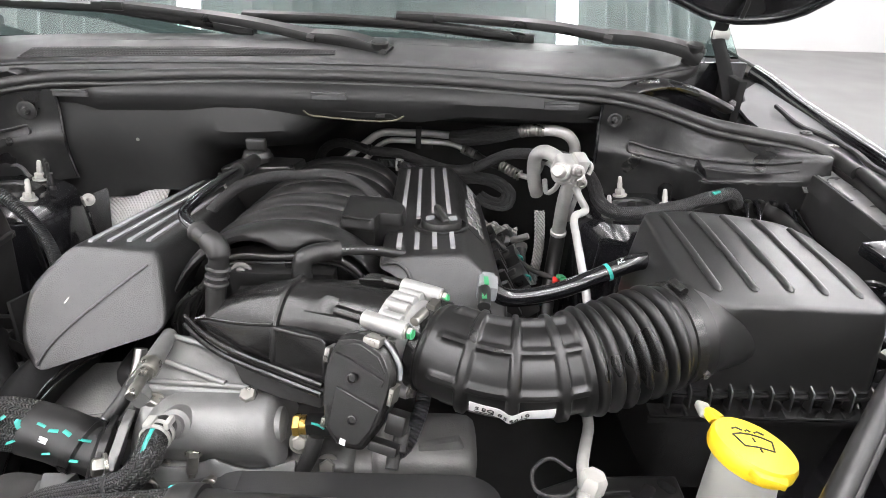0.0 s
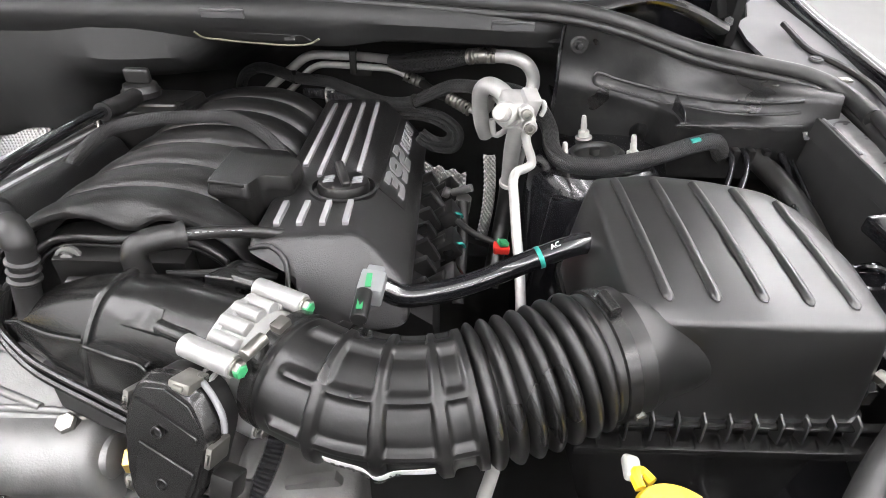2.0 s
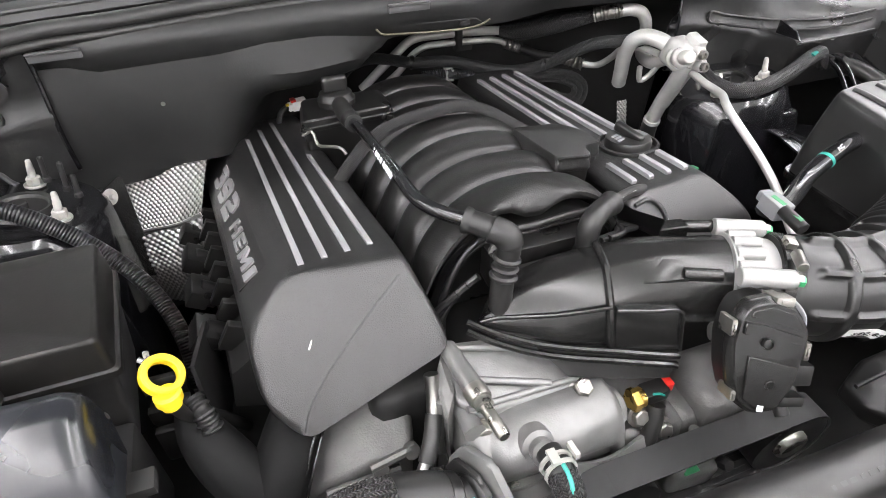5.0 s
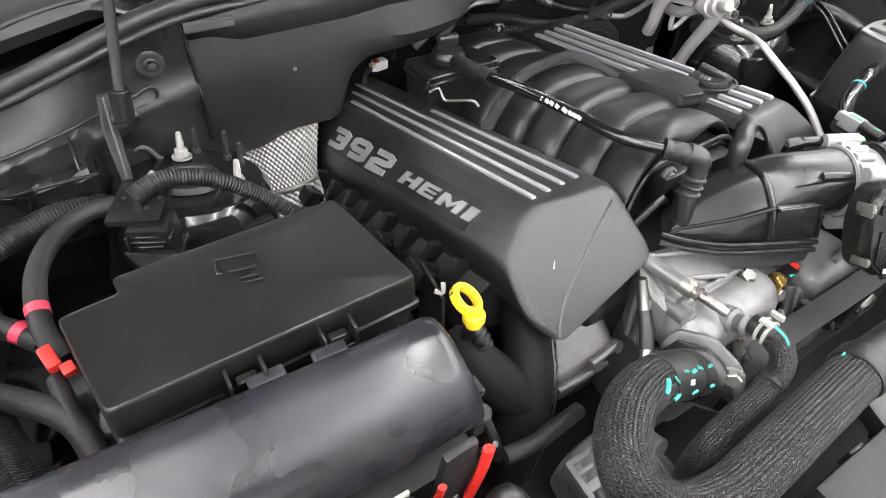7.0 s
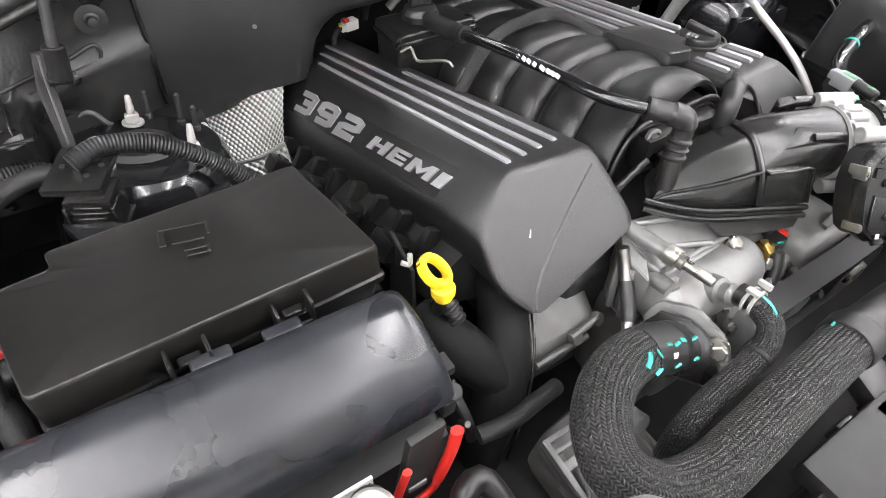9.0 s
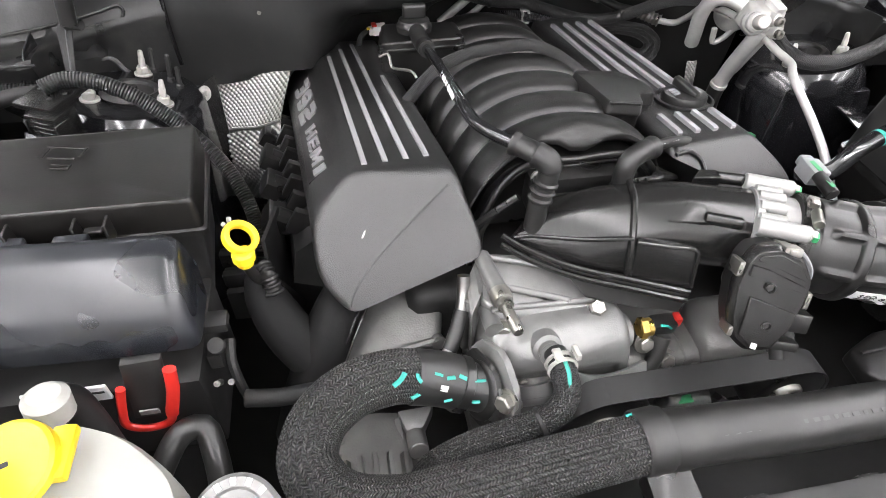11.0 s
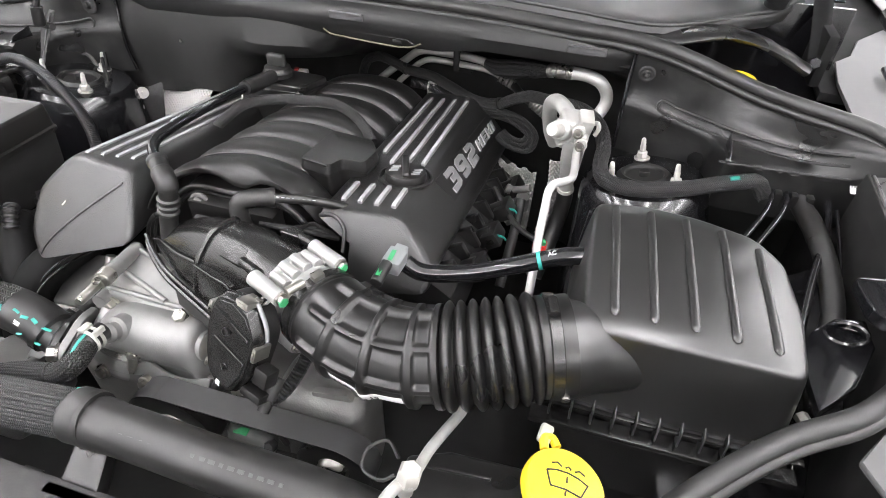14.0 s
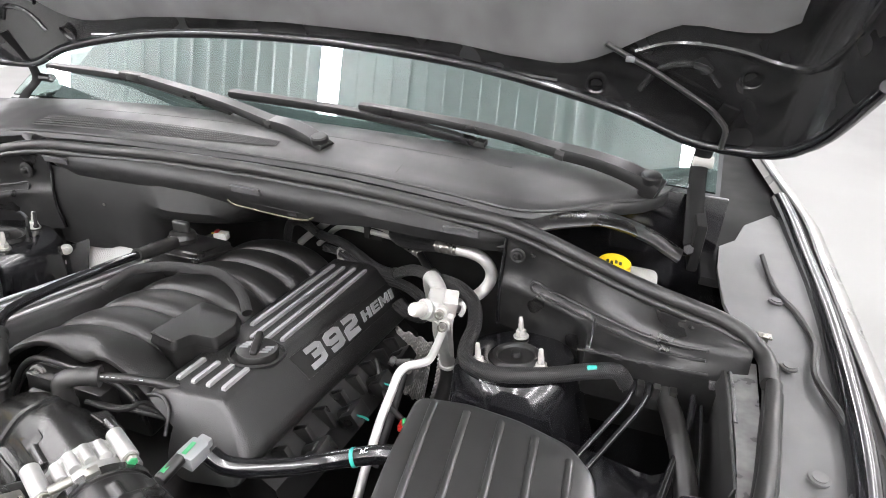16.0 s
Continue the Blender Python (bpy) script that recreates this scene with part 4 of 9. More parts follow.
def beam(bm, pts, half_w, half_h, tip=0.6):
    """A bar of rounded oblong section along a line of points, thinning to its end."""
    run = spline(pts, 0.02)
    rings = []
    for k, p in enumerate(run):
        way = (run[min(k + 1, len(run) - 1)] - run[max(k - 1, 0)]).normalized()
        across = way.cross(V(0, -0.25, 1)).normalized()
        over = across.cross(way)
        f = 1 + (tip - 1) * k / (len(run) - 1)
        w, h = half_w * f, half_h * f
        rings.append([p + across * a * w + over * b * h for a, b in ((-1, -1), (1, -1), (1, 0.3), (0.72, 1), (-0.72, 1), (-1, 0.3))])
    loft(bm, rings)


def wiper(pivot, bend, elbow, tip, blade):
    t = thing("wiper", pivot, "matt black windscreen wiper arm and blade", "wiper", "windscreen wipers")
    p, b, e, k = V(pivot), V(bend), V(elbow), V(tip)
    way = (b - p).normalized()
    bm = bmesh.new()
    beam(bm, [p - way * 0.022, p + way * 0.03 + V(0, 0, 0.010), p.lerp(b, 0.6) + V(0, 0, 0.010), b], 0.022, 0.0125, 0.9)
    head = part("arm_head", bm, ARM, t)
    bm = bmesh.new()
    lathe(bm, [(0.004, 0.024), (0.017, 0.0235), (0.0205, 0.020), (0.0215, -0.02)], axis_frame(p + V(0, 0, 0.002), (0, -0.2, 1)), 24)
    part("pivot_cap", bm, ARM, head)
    bm = bmesh.new()
    beam(bm, [b + way * 0.002, b.lerp(e, 0.3) + V(0, 0, 0.008), b.lerp(e, 0.65) + V(0, 0, 0.006), e, e.lerp(k, 0.6), k], 0.0185, 0.0095, 0.62)
    part("arm", bm, ARM, t)
    bm = bmesh.new()
    beam(bm, [b - way * 0.012, b + way * 0.012], 0.0235, 0.0095, 1.0)
    part("joint", bm, DULL, t)
    bm = bmesh.new()
    box(bm, e + V(0, 0, -0.004), (0.06, 0.026, 0.02), rot=Euler((0, 0, -0.2)).to_matrix(), bevel=0.004)
    part("blade_joint", bm, ARM, t)
    q = [V(x) for x in blade]
    bm = bmesh.new()
    beam(bm, [x + V(0, 0, 0.004) for x in q], 0.0125, 0.0075, 0.85)
    strip = part("blade", bm, ARM, t)
    bm = bmesh.new()
    tube(bm, [x + V(0, 0.006, -0.010) for x in q], 0.004, 6, 0.03)
    part("rubber_edge", bm, RUBBER, strip)


wiper((0.104, 0.622, 1.166), (-0.056, 0.680, 1.187), (-0.564, 0.782, 1.232), (-0.62, 0.79, 1.232), [(-0.90, 0.796, 1.223), (-0.6, 0.788, 1.220), (-0.40, 0.762, 1.203), (-0.205, 0.722, 1.182)])
wiper((0.824, 0.648, 1.174), (0.640, 0.712, 1.200), (0.195, 0.770, 1.226), (0.13, 0.78, 1.226), [(-0.25, 0.780, 1.213), (0.0, 0.775, 1.210), (0.22, 0.762, 1.202), (0.467, 0.725, 1.184)])


# ---- the engine ----
TILT = -0.145   # fall of the engine's top towards the rear, metres a metre


def bank_cover(side):
    """Ribbed plastic cover over one cylinder bank, with stripes and the raised badge."""
    left = side == -1
    X = (lambda x: x) if left else (lambda x: 0.013 - x)
    at = (X(-0.24), 0.2, 0.9)
    t = thing("engine_cover", at, "black grained engine cover with four silver stripes" if left else "black grained engine cover with stripes and an oil filler", "engine cover", "engine covers")
    dx = -0.068 if left else -0.030
    fall = -0.22 if left else TILT
    y_end = 0.60 if left else 0.565

    def at_y(x, z, y):
        w = min(1.0, max(0.0, (-x - 0.28) / 0.05)) * max(0.0, y) / 0.45
        return V(X(x - (0.012 if left else 0.012) * w) + dx * y, y, z - (0.022 if left else 0.026) * w + fall * max(0.0, y + 0.02))
    prof = [(-0.150, 1.004), (-0.272, 1.003), (-0.286, 0.996), (-0.329, 0.958), (-0.338, 0.944), (-0.340, 0.908), (-0.333, 0.890), (-0.306, 0.866), (-0.131, 0.921), (-0.127, 0.935)] if left else \
           [(-0.150, 0.993), (-0.272, 1.000), (-0.286, 0.993), (-0.329, 0.954), (-0.338, 0.940), (-0.340, 0.925), (-0.334, 0.915), (-0.25, 0.905), (-0.172, 0.925), (-0.152, 0.945)]
    ring = rounded([V(x, 0, z) for x, z in prof], 0.013, 3)
    rings = []
    fwd = lambda z, x=-0.23: -0.026 - 0.95 * (1.0 - z) - 0.15 * (x + 0.23) if left else -0.002 - 0.825 * (1.0 - z)
    for inset, push in ((0.88, 0.0), (0.955, 0.001), (0.985, 0.005), (0.997, 0.011), (1.0, 0.018)):
        c = V(-0.235, 0, 0.945)
        row = []
        for p in ring:
            q = c + (p - c) * inset
            if not left and q.z < 0.972 and q.x > -0.225:
                q.x = -0.225 + 0.25 * (q.x + 0.225)
            row.append(at_y(q.x, q.z, fwd(q.z, q.x) + push))
        rings.append(row)
    for k in range(1, 13):
        row = []
        for p in ring:
            y0 = fwd(p.z, p.x) + 0.018
            if not left and k == 1 and p.z < 0.972 and p.x > -0.20:
                p = V(-0.20 + 0.5 * (p.x + 0.20), p.y, p.z)
            row.append(at_y(p.x, p.z, y0 + (y_end - y0) * k / 12))
        rings.append(row)
    bm = bmesh.new()
    loft(bm, rings)
    skin = part("shell", bm, COVER, t, angle=50)
    if left:
        # diagonal crease on the front face
        bm = bmesh.new()
        run = [(-0.162, 0.990), (-0.215, 0.955), (-0.270, 0.915), (-0.297, 0.889), (-0.304, 0.876)]
        tube(bm, [at_y(x, z, fwd(z, x) - 0.0002) for x, z in run], 0.0030, 8, 0.008, flat=0.35)
        part("crease", bm, COVER, skin)
        bm = bmesh.new()
        m = V(-0.268, fwd(0.946, -0.268) + 0.002, 0.946)
        tube(bm, [m + V(-0.0045, -0.006, -0.005), m + V(-0.0015, -0.002, -0.0015), m + V(0.002, 0.003, 0.003)], 0.001, 6, 0.004)
        part("paint_mark", bm, surface("cream_paint_mark", (0.6, 0.59, 0.52), 0.6), skin, "small cream paint mark")
    # stripes
    xs = [-0.260 + 0.0273 * i for i in range(4)]
    for i, x in enumerate(xs):
        spans = [((-0.003, 0.0, 0.003, 0.006)[i], (0.484, 0.53, 0.565, 0.345)[i])] if left else [(0.018, 0.078), ((0.175, 0.165, 0.165, 0.205)[i], 0.52)]
        for y0, y1 in spans:
            bm = bmesh.new()
            w = 0.0035
            zz = 1.003 + (x + 0.272) * (0.008 if left else -0.055)
            pts = [[at_y(x - w, zz - 0.004, y), at_y(x - w, zz + 0.0035, y), at_y(x + w, zz + 0.003, y), at_y(x + w, zz - 0.004, y)] for y in (y0, y0 + 0.003, y1)]
            pts[0] = [p - V(0, 0, 0.002) for p in pts[0]]
            loft(bm, pts)
            part("stripe", bm, STRIPE, t, "raised silver stripe")
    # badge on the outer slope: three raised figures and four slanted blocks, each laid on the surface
    lo, hi = ((-0.329, 0.958), (-0.286, 0.995)) if left else ((-0.329, 0.954), (-0.286, 0.993))
    sgn = -1 if left else 1
    y_start = 0.457 if left else 0.160

    def laid(u, v):
        """A pose on the slope, u metres along the lettering and v up from its base line."""
        y = y_start + sgn * u
        a, b = at_y(*lo, y), at_y(*hi, y)
        base = (0.13 - 0.08 * u / 0.4) * (b - a).length if left else 0.0175
        along = (at_y(*lo, y + sgn * 0.03) - at_y(*lo, y - sgn * 0.03)).normalized()
        upv = (b - a).normalized()
        return plane_frame(a + upv * (base + v), along, upv)
    step = 0.0715 if left else 0.066
    # smooth plate behind the lettering
    u0, u1 = (-0.014, 0.416) if left else (-0.012, 0.372)
    bm = bmesh.new()
    rows = []
    for k in range(25):
        u = u0 + (u1 - u0) * k / 24
        rows.append([laid(u, v) @ V(0, 0, h) for v, h in ((-0.007, -0.002), (-0.006, 0.0007), (0.044, 0.0007), (0.045, -0.002))])
    loft(bm, rows)
    part("badge_plate", bm, PLATE, skin, "smooth black badge plate")
    strokes = {"3": [[(0, 1), (0.8, 1), (1, 0.86), (1, 0.64), (0.84, 0.52), (0.34, 0.52)], [(0.84, 0.52), (1, 0.38), (1, 0.14), (0.8, 0), (0, 0)]],
               "9": [[(0.06, 0), (0.8, 0), (1, 0.14), (1, 0.86), (0.8, 1), (0.2, 1), (0, 0.86), (0, 0.6), (0.2, 0.46), (1, 0.46)]],
               "2": [[(0, 1), (0.8, 1), (1, 0.86), (1, 0.62), (0.8, 0.5), (0.2, 0.46), (0, 0.34), (0, 0), (1.02, 0)]]}
    gw, gh, st = step * 0.66, 0.0295, 0.0053
    for i, c in enumerate("392"):
        f = laid(0.006 + i * step, 0.0)
        bm = bmesh.new()
        for run in strokes[c]:
            pts = [V(x * gw + st + 0.20 * (y * gh + st), y * gh + st, 0) for x, y in run]
            rings = []
            for k, p in enumerate(pts):
                a = (p - pts[k - 1]).normalized() if k else (pts[1] - p).normalized()
                b = (pts[k + 1] - p).normalized() if k < len(pts) - 1 else a
                na, nb = V(-a.y, a.x, 0), V(-b.y, b.x, 0)
                mit = (na + nb).normalized()
                mit = mit * ((1.25 if abs(na.x + nb.x) > 0.9 else 1.0) * st / max(0.6, mit.dot(na)))
                rings.append([f @ (p - mit), f @ (p - mit + V(0, 0, 0.003)), f @ (p + mit + V(0, 0, 0.003)), f @ (p + mit)])
            loft(bm, rings)
        part("badge_figure", bm, STRIPE, t, "raised silver figure")
    bmx = 0.241 if left else 0.213
    k = 1.06 if left else 0.9
    for i, w in enumerate((0.041, 0.036, 0.048, 0.017)):
        f = laid(bmx, 0.0075)
        w *= k
        bm = bmesh.new()
        h, sl = 0.0215, 0.009
        bars = {0: [((0, 0), (0.30, 0), (0.30, 1), (0, 1)), ((0.3, 0.38), (0.7, 0.38), (0.7, 0.62), (0.3, 0.62)), ((0.7, 0), (1, 0), (1, 1), (0.7, 1))],
                1: [((0, 0), (0.3, 0), (0.3, 1), (0, 1)), ((0.3, 0), (1, 0), (1, 0.24), (0.3, 0.24)), ((0.3, 0.4), (0.92, 0.4), (0.92, 0.6), (0.3, 0.6)), ((0.3, 0.76), (1, 0.76), (1, 1), (0.3, 1))],
                2: [((0, 0), (0.24, 0), (0.24, 1), (0, 1)), ((0.24, 0.55), (0.5, 0.1), (0.5, 0.5), (0.24, 1)), ((0.5, 0.1), (0.76, 0.55), (0.76, 1), (0.5, 0.5)), ((0.76, 0), (1, 0), (1, 1), (0.76, 1))],
                3: [((0, 0), (1, 0), (1, 1), (0, 1))]}[i]
        for q in bars:
            slab(bm, [f @ V(x * w + sl * yy, yy * h, 0.0008) for x, yy in q], V(f.col[2][:3]) * 0.0028)
        part("badge_block", bm, STRIPE, t, "raised silver block of the badge")
        bmx += w + 0.0075
    # coil pockets and fins below the slope
    for k in range(8):
        y = 0.02 + k * 0.058
        bm = bmesh.new()
        c = at_y(-0.352, 0.900 if left else 0.895, y)
        box(bm, c, (0.03, 0.012, 0.042), rot=Euler((0, 0.5 if left else -0.5, 0)).to_matrix(), bevel=0.003)
        part("fin", bm, SATIN, t)
    bm = bmesh.new()
    loft(bm, [[at_y(x, z, y) for x, z in ((-0.325, 0.91), (-0.365, 0.88), (-0.375, 0.82), (-0.30, 0.79), (-0.26, 0.88))] for y in (-0.03, 0.15, 0.33, y_end - 0.02)])
    part("valve_cover", bm, DULL, t)
    for k in range(4):
        y = 0.06 + k * 0.115
        bm = bmesh.new()
        c = at_y(-0.366, 0.872, y)
        out2 = V(-0.75 if left else 0.75, 0, 0.55)
        drum(bm, c, out2, 0.019, 0.03, 14)
        box(bm, c + out2 * 0.03, (0.03, 0.045, 0.03), rot=Euler((0, 0.6 if left else -0.6, 0)).to_matrix(), bevel=0.004)
        part("coil", bm, SATIN, t)
        if not left and k < 3:
            bm = bmesh.new()
            tube(bm, [c + V(0.03, -0.012, 0.028), c + V(0.042, -0.004, 0.02), c + V(0.046, 0.004, 0.008)], 0.0022, 6, 0.004)
            part("paint_mark", bm, TEAL, t, "green inspection mark")
    if not left:
        # rounded hollow in the front edge
        bm = bmesh.new()
        tube(bm, [(0.168, -0.02, 0.985), (0.19, -0.018, 0.988), (0.208, -0.026, 0.975), (0.214, -0.048, 0.945)], 0.003, 8, 0.006)
        part("edge_lip", bm, COVER, t)
        cap = thing("oil_filler_cap", (0.254, 0.123, 0.965), "round black oil filler cap with a grip bar", "oil cap")
        bm = bmesh.new()
        m = axis_frame((0.254, 0.123, 0.967), (0, 0.14, 1), (1, 0, 0))
        lathe(bm, [(0.043, 0.006), (0.046, 0.010), (0.046, 0.014), (0.042, 0.015), (0.040, 0.006)], m, 32, close=False)
        part("collar", bm, COVER, cap)
        bm = bmesh.new()
        prof = [(0.034, 0.0), (0.035, 0.018), (0.033, 0.023), (0.026, 0.024), (0.003, 0.024)]
        lathe(bm, prof, m, 32)
        disc = part("cap", bm, SATIN, cap)
        bm = bmesh.new()
        box(bm, m @ V(0.0, 0, 0.029), (0.012, 0.052, 0.016), rot=Euler((0.14, 0, 0.35)).to_matrix(), bevel=0.005, seg=3)
        part("grip", bm, SATIN, disc)
        for sx in (-1, 1):
            for j in range(3):
                bm = bmesh.new()
                box(bm, m @ V(sx * 0.019 + 0.0, -0.008 + j * 0.008, 0.0245), (0.014, 0.0042, 0.0012), rot=Euler((0.14, 0, 0.35)).to_matrix())
                part("print_bar", bm, GREY, disc, "grey printed bar")


bank_cover(-1)
bank_cover(1)


def resampled(ring, n):
    """A closed ring of points at n even steps, from its first point on."""
    P = [V(p) for p in ring]
    P.append(P[0])
    total = sum((b - a).length for a, b in zip(P, P[1:]))
    out, want, s = [], 0.0, 0.0
    for a, b in zip(P, P[1:]):
        d = (b - a).length
        while len(out) < n and want <= s + d + 1e-9:
            out.append(a.lerp(b, (want - s) / max(d, 1e-9)))
            want += total / n
        s += d
    while len(out) < n:
        out.append(P[-1])
    return out


ARCH_X, ARCH_A, ARCH_H = 0.016, 0.147, 0.175


def arch(f, y):
    """A place on the plenum's arch: f runs from 0 at the passenger's foot over the crown to 1."""
    an = math.pi * (1 - f)
    cs, sn = math.cos(an), max(0.0, math.sin(an))
    p = 2 / 2.7
    lead = 0.042 * min(1.0, max(0.0, 0.5 - f) / 0.34)
    x = ARCH_X + ARCH_A * math.copysign(abs(cs) ** p, cs)
    z = 1.012 - 0.165 * y - ARCH_H + ARCH_H * sn ** p
    out = V(math.copysign(abs(cs) ** (2 - p), cs) / ARCH_A, 0, sn ** (2 - p) / ARCH_H).normalized()
    return V(x, y - lead, z), out


def manifold():
    t = thing("intake_manifold", (0.01, 0.2, 0.9), "black nylon intake manifold with arched runners", "intake manifold")
    pitch, n = 0.086, 44
    for k in range(6):
        y = 0.105 + pitch * k
        rows = []
        for j in range(13):
            v = -1 + j / 6
            swell = 0.019 * (1 - abs(v) ** 2.8) ** 0.75 if abs(v) < 1 else 0.0
            row = []
            for i in range(n + 1):
                p, out = arch(i / n, y + v * pitch * 0.5)
                row.append(p + out * (swell - (0.004 if abs(v) == 1 else 0.0)))
            rows.append(row)
        sheet(rows, 0.003, NYLON, "runner", t)
    # front dome: its crown rolls over to a waved lip
    rows = []
    for i in range(n + 1):
        p, out = arch(i / n, 0.062)
        q, _ = arch(i / n, 0.0)
        crown = q + out * 0.016
        high = max(0.0, out.z)
        wave = high ** 3 * (0.026 * math.exp(-((crown.x - 0.028) / 0.030) ** 2) - 0.004)
        lip = crown - V(0, 0, wave)
        rows.append([p - out * 0.006, p + out * 0.011, p.lerp(q, 0.25) + out * 0.0175, p.lerp(q, 0.55) + out * 0.0195, p.lerp(q, 0.78) + out * (0.0185 - 0.1 * wave),
                     lip.lerp(crown, 0.45) + V(0, 0.002, 0), lip + V(0, -0.006, -0.004), lip + V(0, -0.008, -0.009), lip + V(0, -0.006, -0.014), lip + V(0, 0.004, -0.018)])
    sheet(rows, 0.003, NYLON, "front_dome", t)
    bm = bmesh.new()
    slab(bm, rounded([V(-0.118, -0.012, 0.88), V(-0.095, -0.012, 0.955), V(-0.062, -0.012, 0.988), V(0.10, -0.012, 0.990), V(0.138, -0.012, 0.965), V(0.15, -0.012, 0.88)], 0.02, 4), (0, 0.03, 0), bevel=0.002)
    part("front_plate", bm, SATIN, t)
    for drop, fwd, r in ((0.0, -0.021, 0.0048), (0.012, -0.018, 0.003)):
        bm = bmesh.new()
        tube(bm, [(0.148, fwd, 0.93 - drop), (0.138, fwd, 0.965 - drop), (0.108, fwd, 0.992 - drop), (0.08, fwd, 0.997 - drop), (0.02, fwd, 0.994 - drop), (-0.046, fwd, 0.992 - drop), (-0.074, fwd - 0.004, 0.974 - drop),
                  (-0.092, fwd - 0.010, 0.948 - drop), (-0.108, fwd - 0.020, 0.915 - drop), (-0.118, fwd - 0.03, 0.885 - drop)], r, 10, 0.007)
        part("flange_bead", bm, SATIN, t)
    bm = bmesh.new()
    box(bm, (0.028, -0.030, 0.955), (0.150, 0.030, 0.052), bevel=0.004)
    part("front_block", bm, SATIN, t)
    bm = bmesh.new()
    lathe(bm, [(0.016, 0.0), (0.016, 0.005), (0.012, 0.006), (0.012, 0.003), (0.0085, 0.003), (0.0085, 0.008), (0.006, 0.009)], axis_frame((-0.031, -0.034, 0.974), (0, -1, 0.35)), 20)
    part("bolt_boss", bm, CASTD, t)
    bm = bmesh.new()
    box(bm, (0.012, -0.056, 0.960), (0.085, 0.012, 0.006), rot=Euler((0.2, -0.03, 0)).to_matrix(), bevel=0.002)
    box(bm, (0.024, -0.058, 0.955), (0.008, 0.014, 0.022), bevel=0.002)
    part("ledge", bm, SATIN, t)
    # curved edge beads at the passenger's end of the plenum
    for k in range(3):
        bm = bmesh.new()
        tube(bm, [(-0.070 - 0.013 * k, -0.064, 0.975 - 0.010 * k), (-0.095 - 0.012 * k, -0.060, 0.950 - 0.010 * k), (-0.113 - 0.010 * k, -0.060, 0.915 - 0.008 * k), (-0.115 - 0.006 * k, -0.070, 0.875 - 0.006 * k)], 0.0048, 8, 0.008)
        part("edge_bead", bm, SATIN, t)
    # hose laid over the runners
    h = thing("breather_hose", (0.03, 0.28, 1.0), "grey-black fabric hose laid over the runners", "hose")
    bm = bmesh.new()
    tube(bm, [(-0.175, 0.222, 0.945), (-0.150, 0.232, 0.968), (-0.118, 0.246, 0.990), (-0.06, 0.272, 0.998), (0.0, 0.287, 0.997), (0.045, 0.292, 0.997), (0.085, 0.288, 0.985), (0.118, 0.272, 0.968), (0.145, 0.245, 0.955)], 0.0100, 16, 0.008)
    part("sleeve", bm, WEAVE, h)
    # resonator box on the driver's side
    b = thing("vacuum_box", (0.135, 0.12, 0.95), "black lidded plastic box on the manifold", "plastic box")
    ring = rounded([V(0.095, 0.066, 1.011), V(0.148, 0.060, 1.008), V(0.155, 0.094, 1.003), V(0.192, 0.104, 0.996), V(0.194, 0.158, 0.988), V(0.168, 0.198, 0.984), V(0.088, 0.200, 0.989)], 0.010, 4)
    bm = bmesh.new()
    loft(bm, [scaled(ring, 0.90, (0, 0, -0.062)), scaled(ring, 0.945, (0, 0, -0.030)), scaled(ring, 0.95, (0, 0, -0.012)), scaled(ring, 0.96, (0, 0, -0.010))])
    part("tub", bm, SATIN, b)
    bm = bmesh.new()
    loft(bm, [scaled(ring, 0.99, (0, 0, -0.013)), scaled(ring, 1.015, (0, 0, -0.011)), scaled(ring, 1.015, (0, 0, -0.006)), scaled(ring, 0.985, (0, 0, -0.002)), scaled(ring, 0.955, (0, 0, 0.008)), scaled(ring, 0.93, (0, 0, 0.0095)), scaled(ring, 0.5, (0, 0, 0.011))])
    part("lid", bm, NYLON, b)
    for c, l, R in (((0.121, 0.068, 1.0155), 0.046, Euler((0, 0.05, -0.12))), ((0.172, 0.108, 1.0055), 0.030, Euler((0, 0.15, 0.2)))):
        bm = bmesh.new()
        box(bm, c, (l, 0.0055, 0.004), rot=R.to_matrix(), bevel=0.0015)
        part("lid_edge", bm, SATIN, b)
    # breather box with its cap
    p = thing("breather_box", (-0.125, 0.42, 0.93), "black breather box with a round twist cap", "breather box")
    ring = rounded([V(-0.205, 0.362, 0.965), V(-0.05, 0.352, 0.975), V(-0.045, 0.46, 0.955), V(-0.19, 0.475, 0.95)], 0.012, 3)
    bm = bmesh.new()
    loft(bm, [scaled(ring, 0.9, (0, 0, -0.09)), scaled(ring, 0.95, (0, 0, -0.012)), scaled(ring, 0.96, (0, 0, -0.008))])
    part("body", bm, SATIN, p)
    bm = bmesh.new()
    loft(bm, [scaled(ring, 1.0, (0, 0, -0.010)), scaled(ring, 1.02, (0, 0, -0.008)), scaled(ring, 1.02, (0, 0, -0.003)), scaled(ring, 0.985, (0, 0, -0.001)), scaled(ring, 0.975, (0, 0, 0.008)), scaled(ring, 0.93, (0, 0, 0.011))])
    part("lid", bm, SATIN, p)
    for x in (-0.196, -0.058):
        bm = bmesh.new()
        box(bm, (x, 0.352, 0.958), (0.012, 0.006, 0.022), bevel=0.0015)
        part("lid_catch", bm, SATIN, p)
    bm = bmesh.new()
    m = axis_frame((-0.135, 0.405, 0.978), (0, 0.1, 1), (1, 0, 0))
    lathe(bm, [(0.031, 0), (0.032, 0.010), (0.029, 0.013), (0.027, 0.020), (0.024, 0.022), (0.003, 0.022)], m, 24)
    part("cap", bm, SATIN, p)
    bm = bmesh.new()
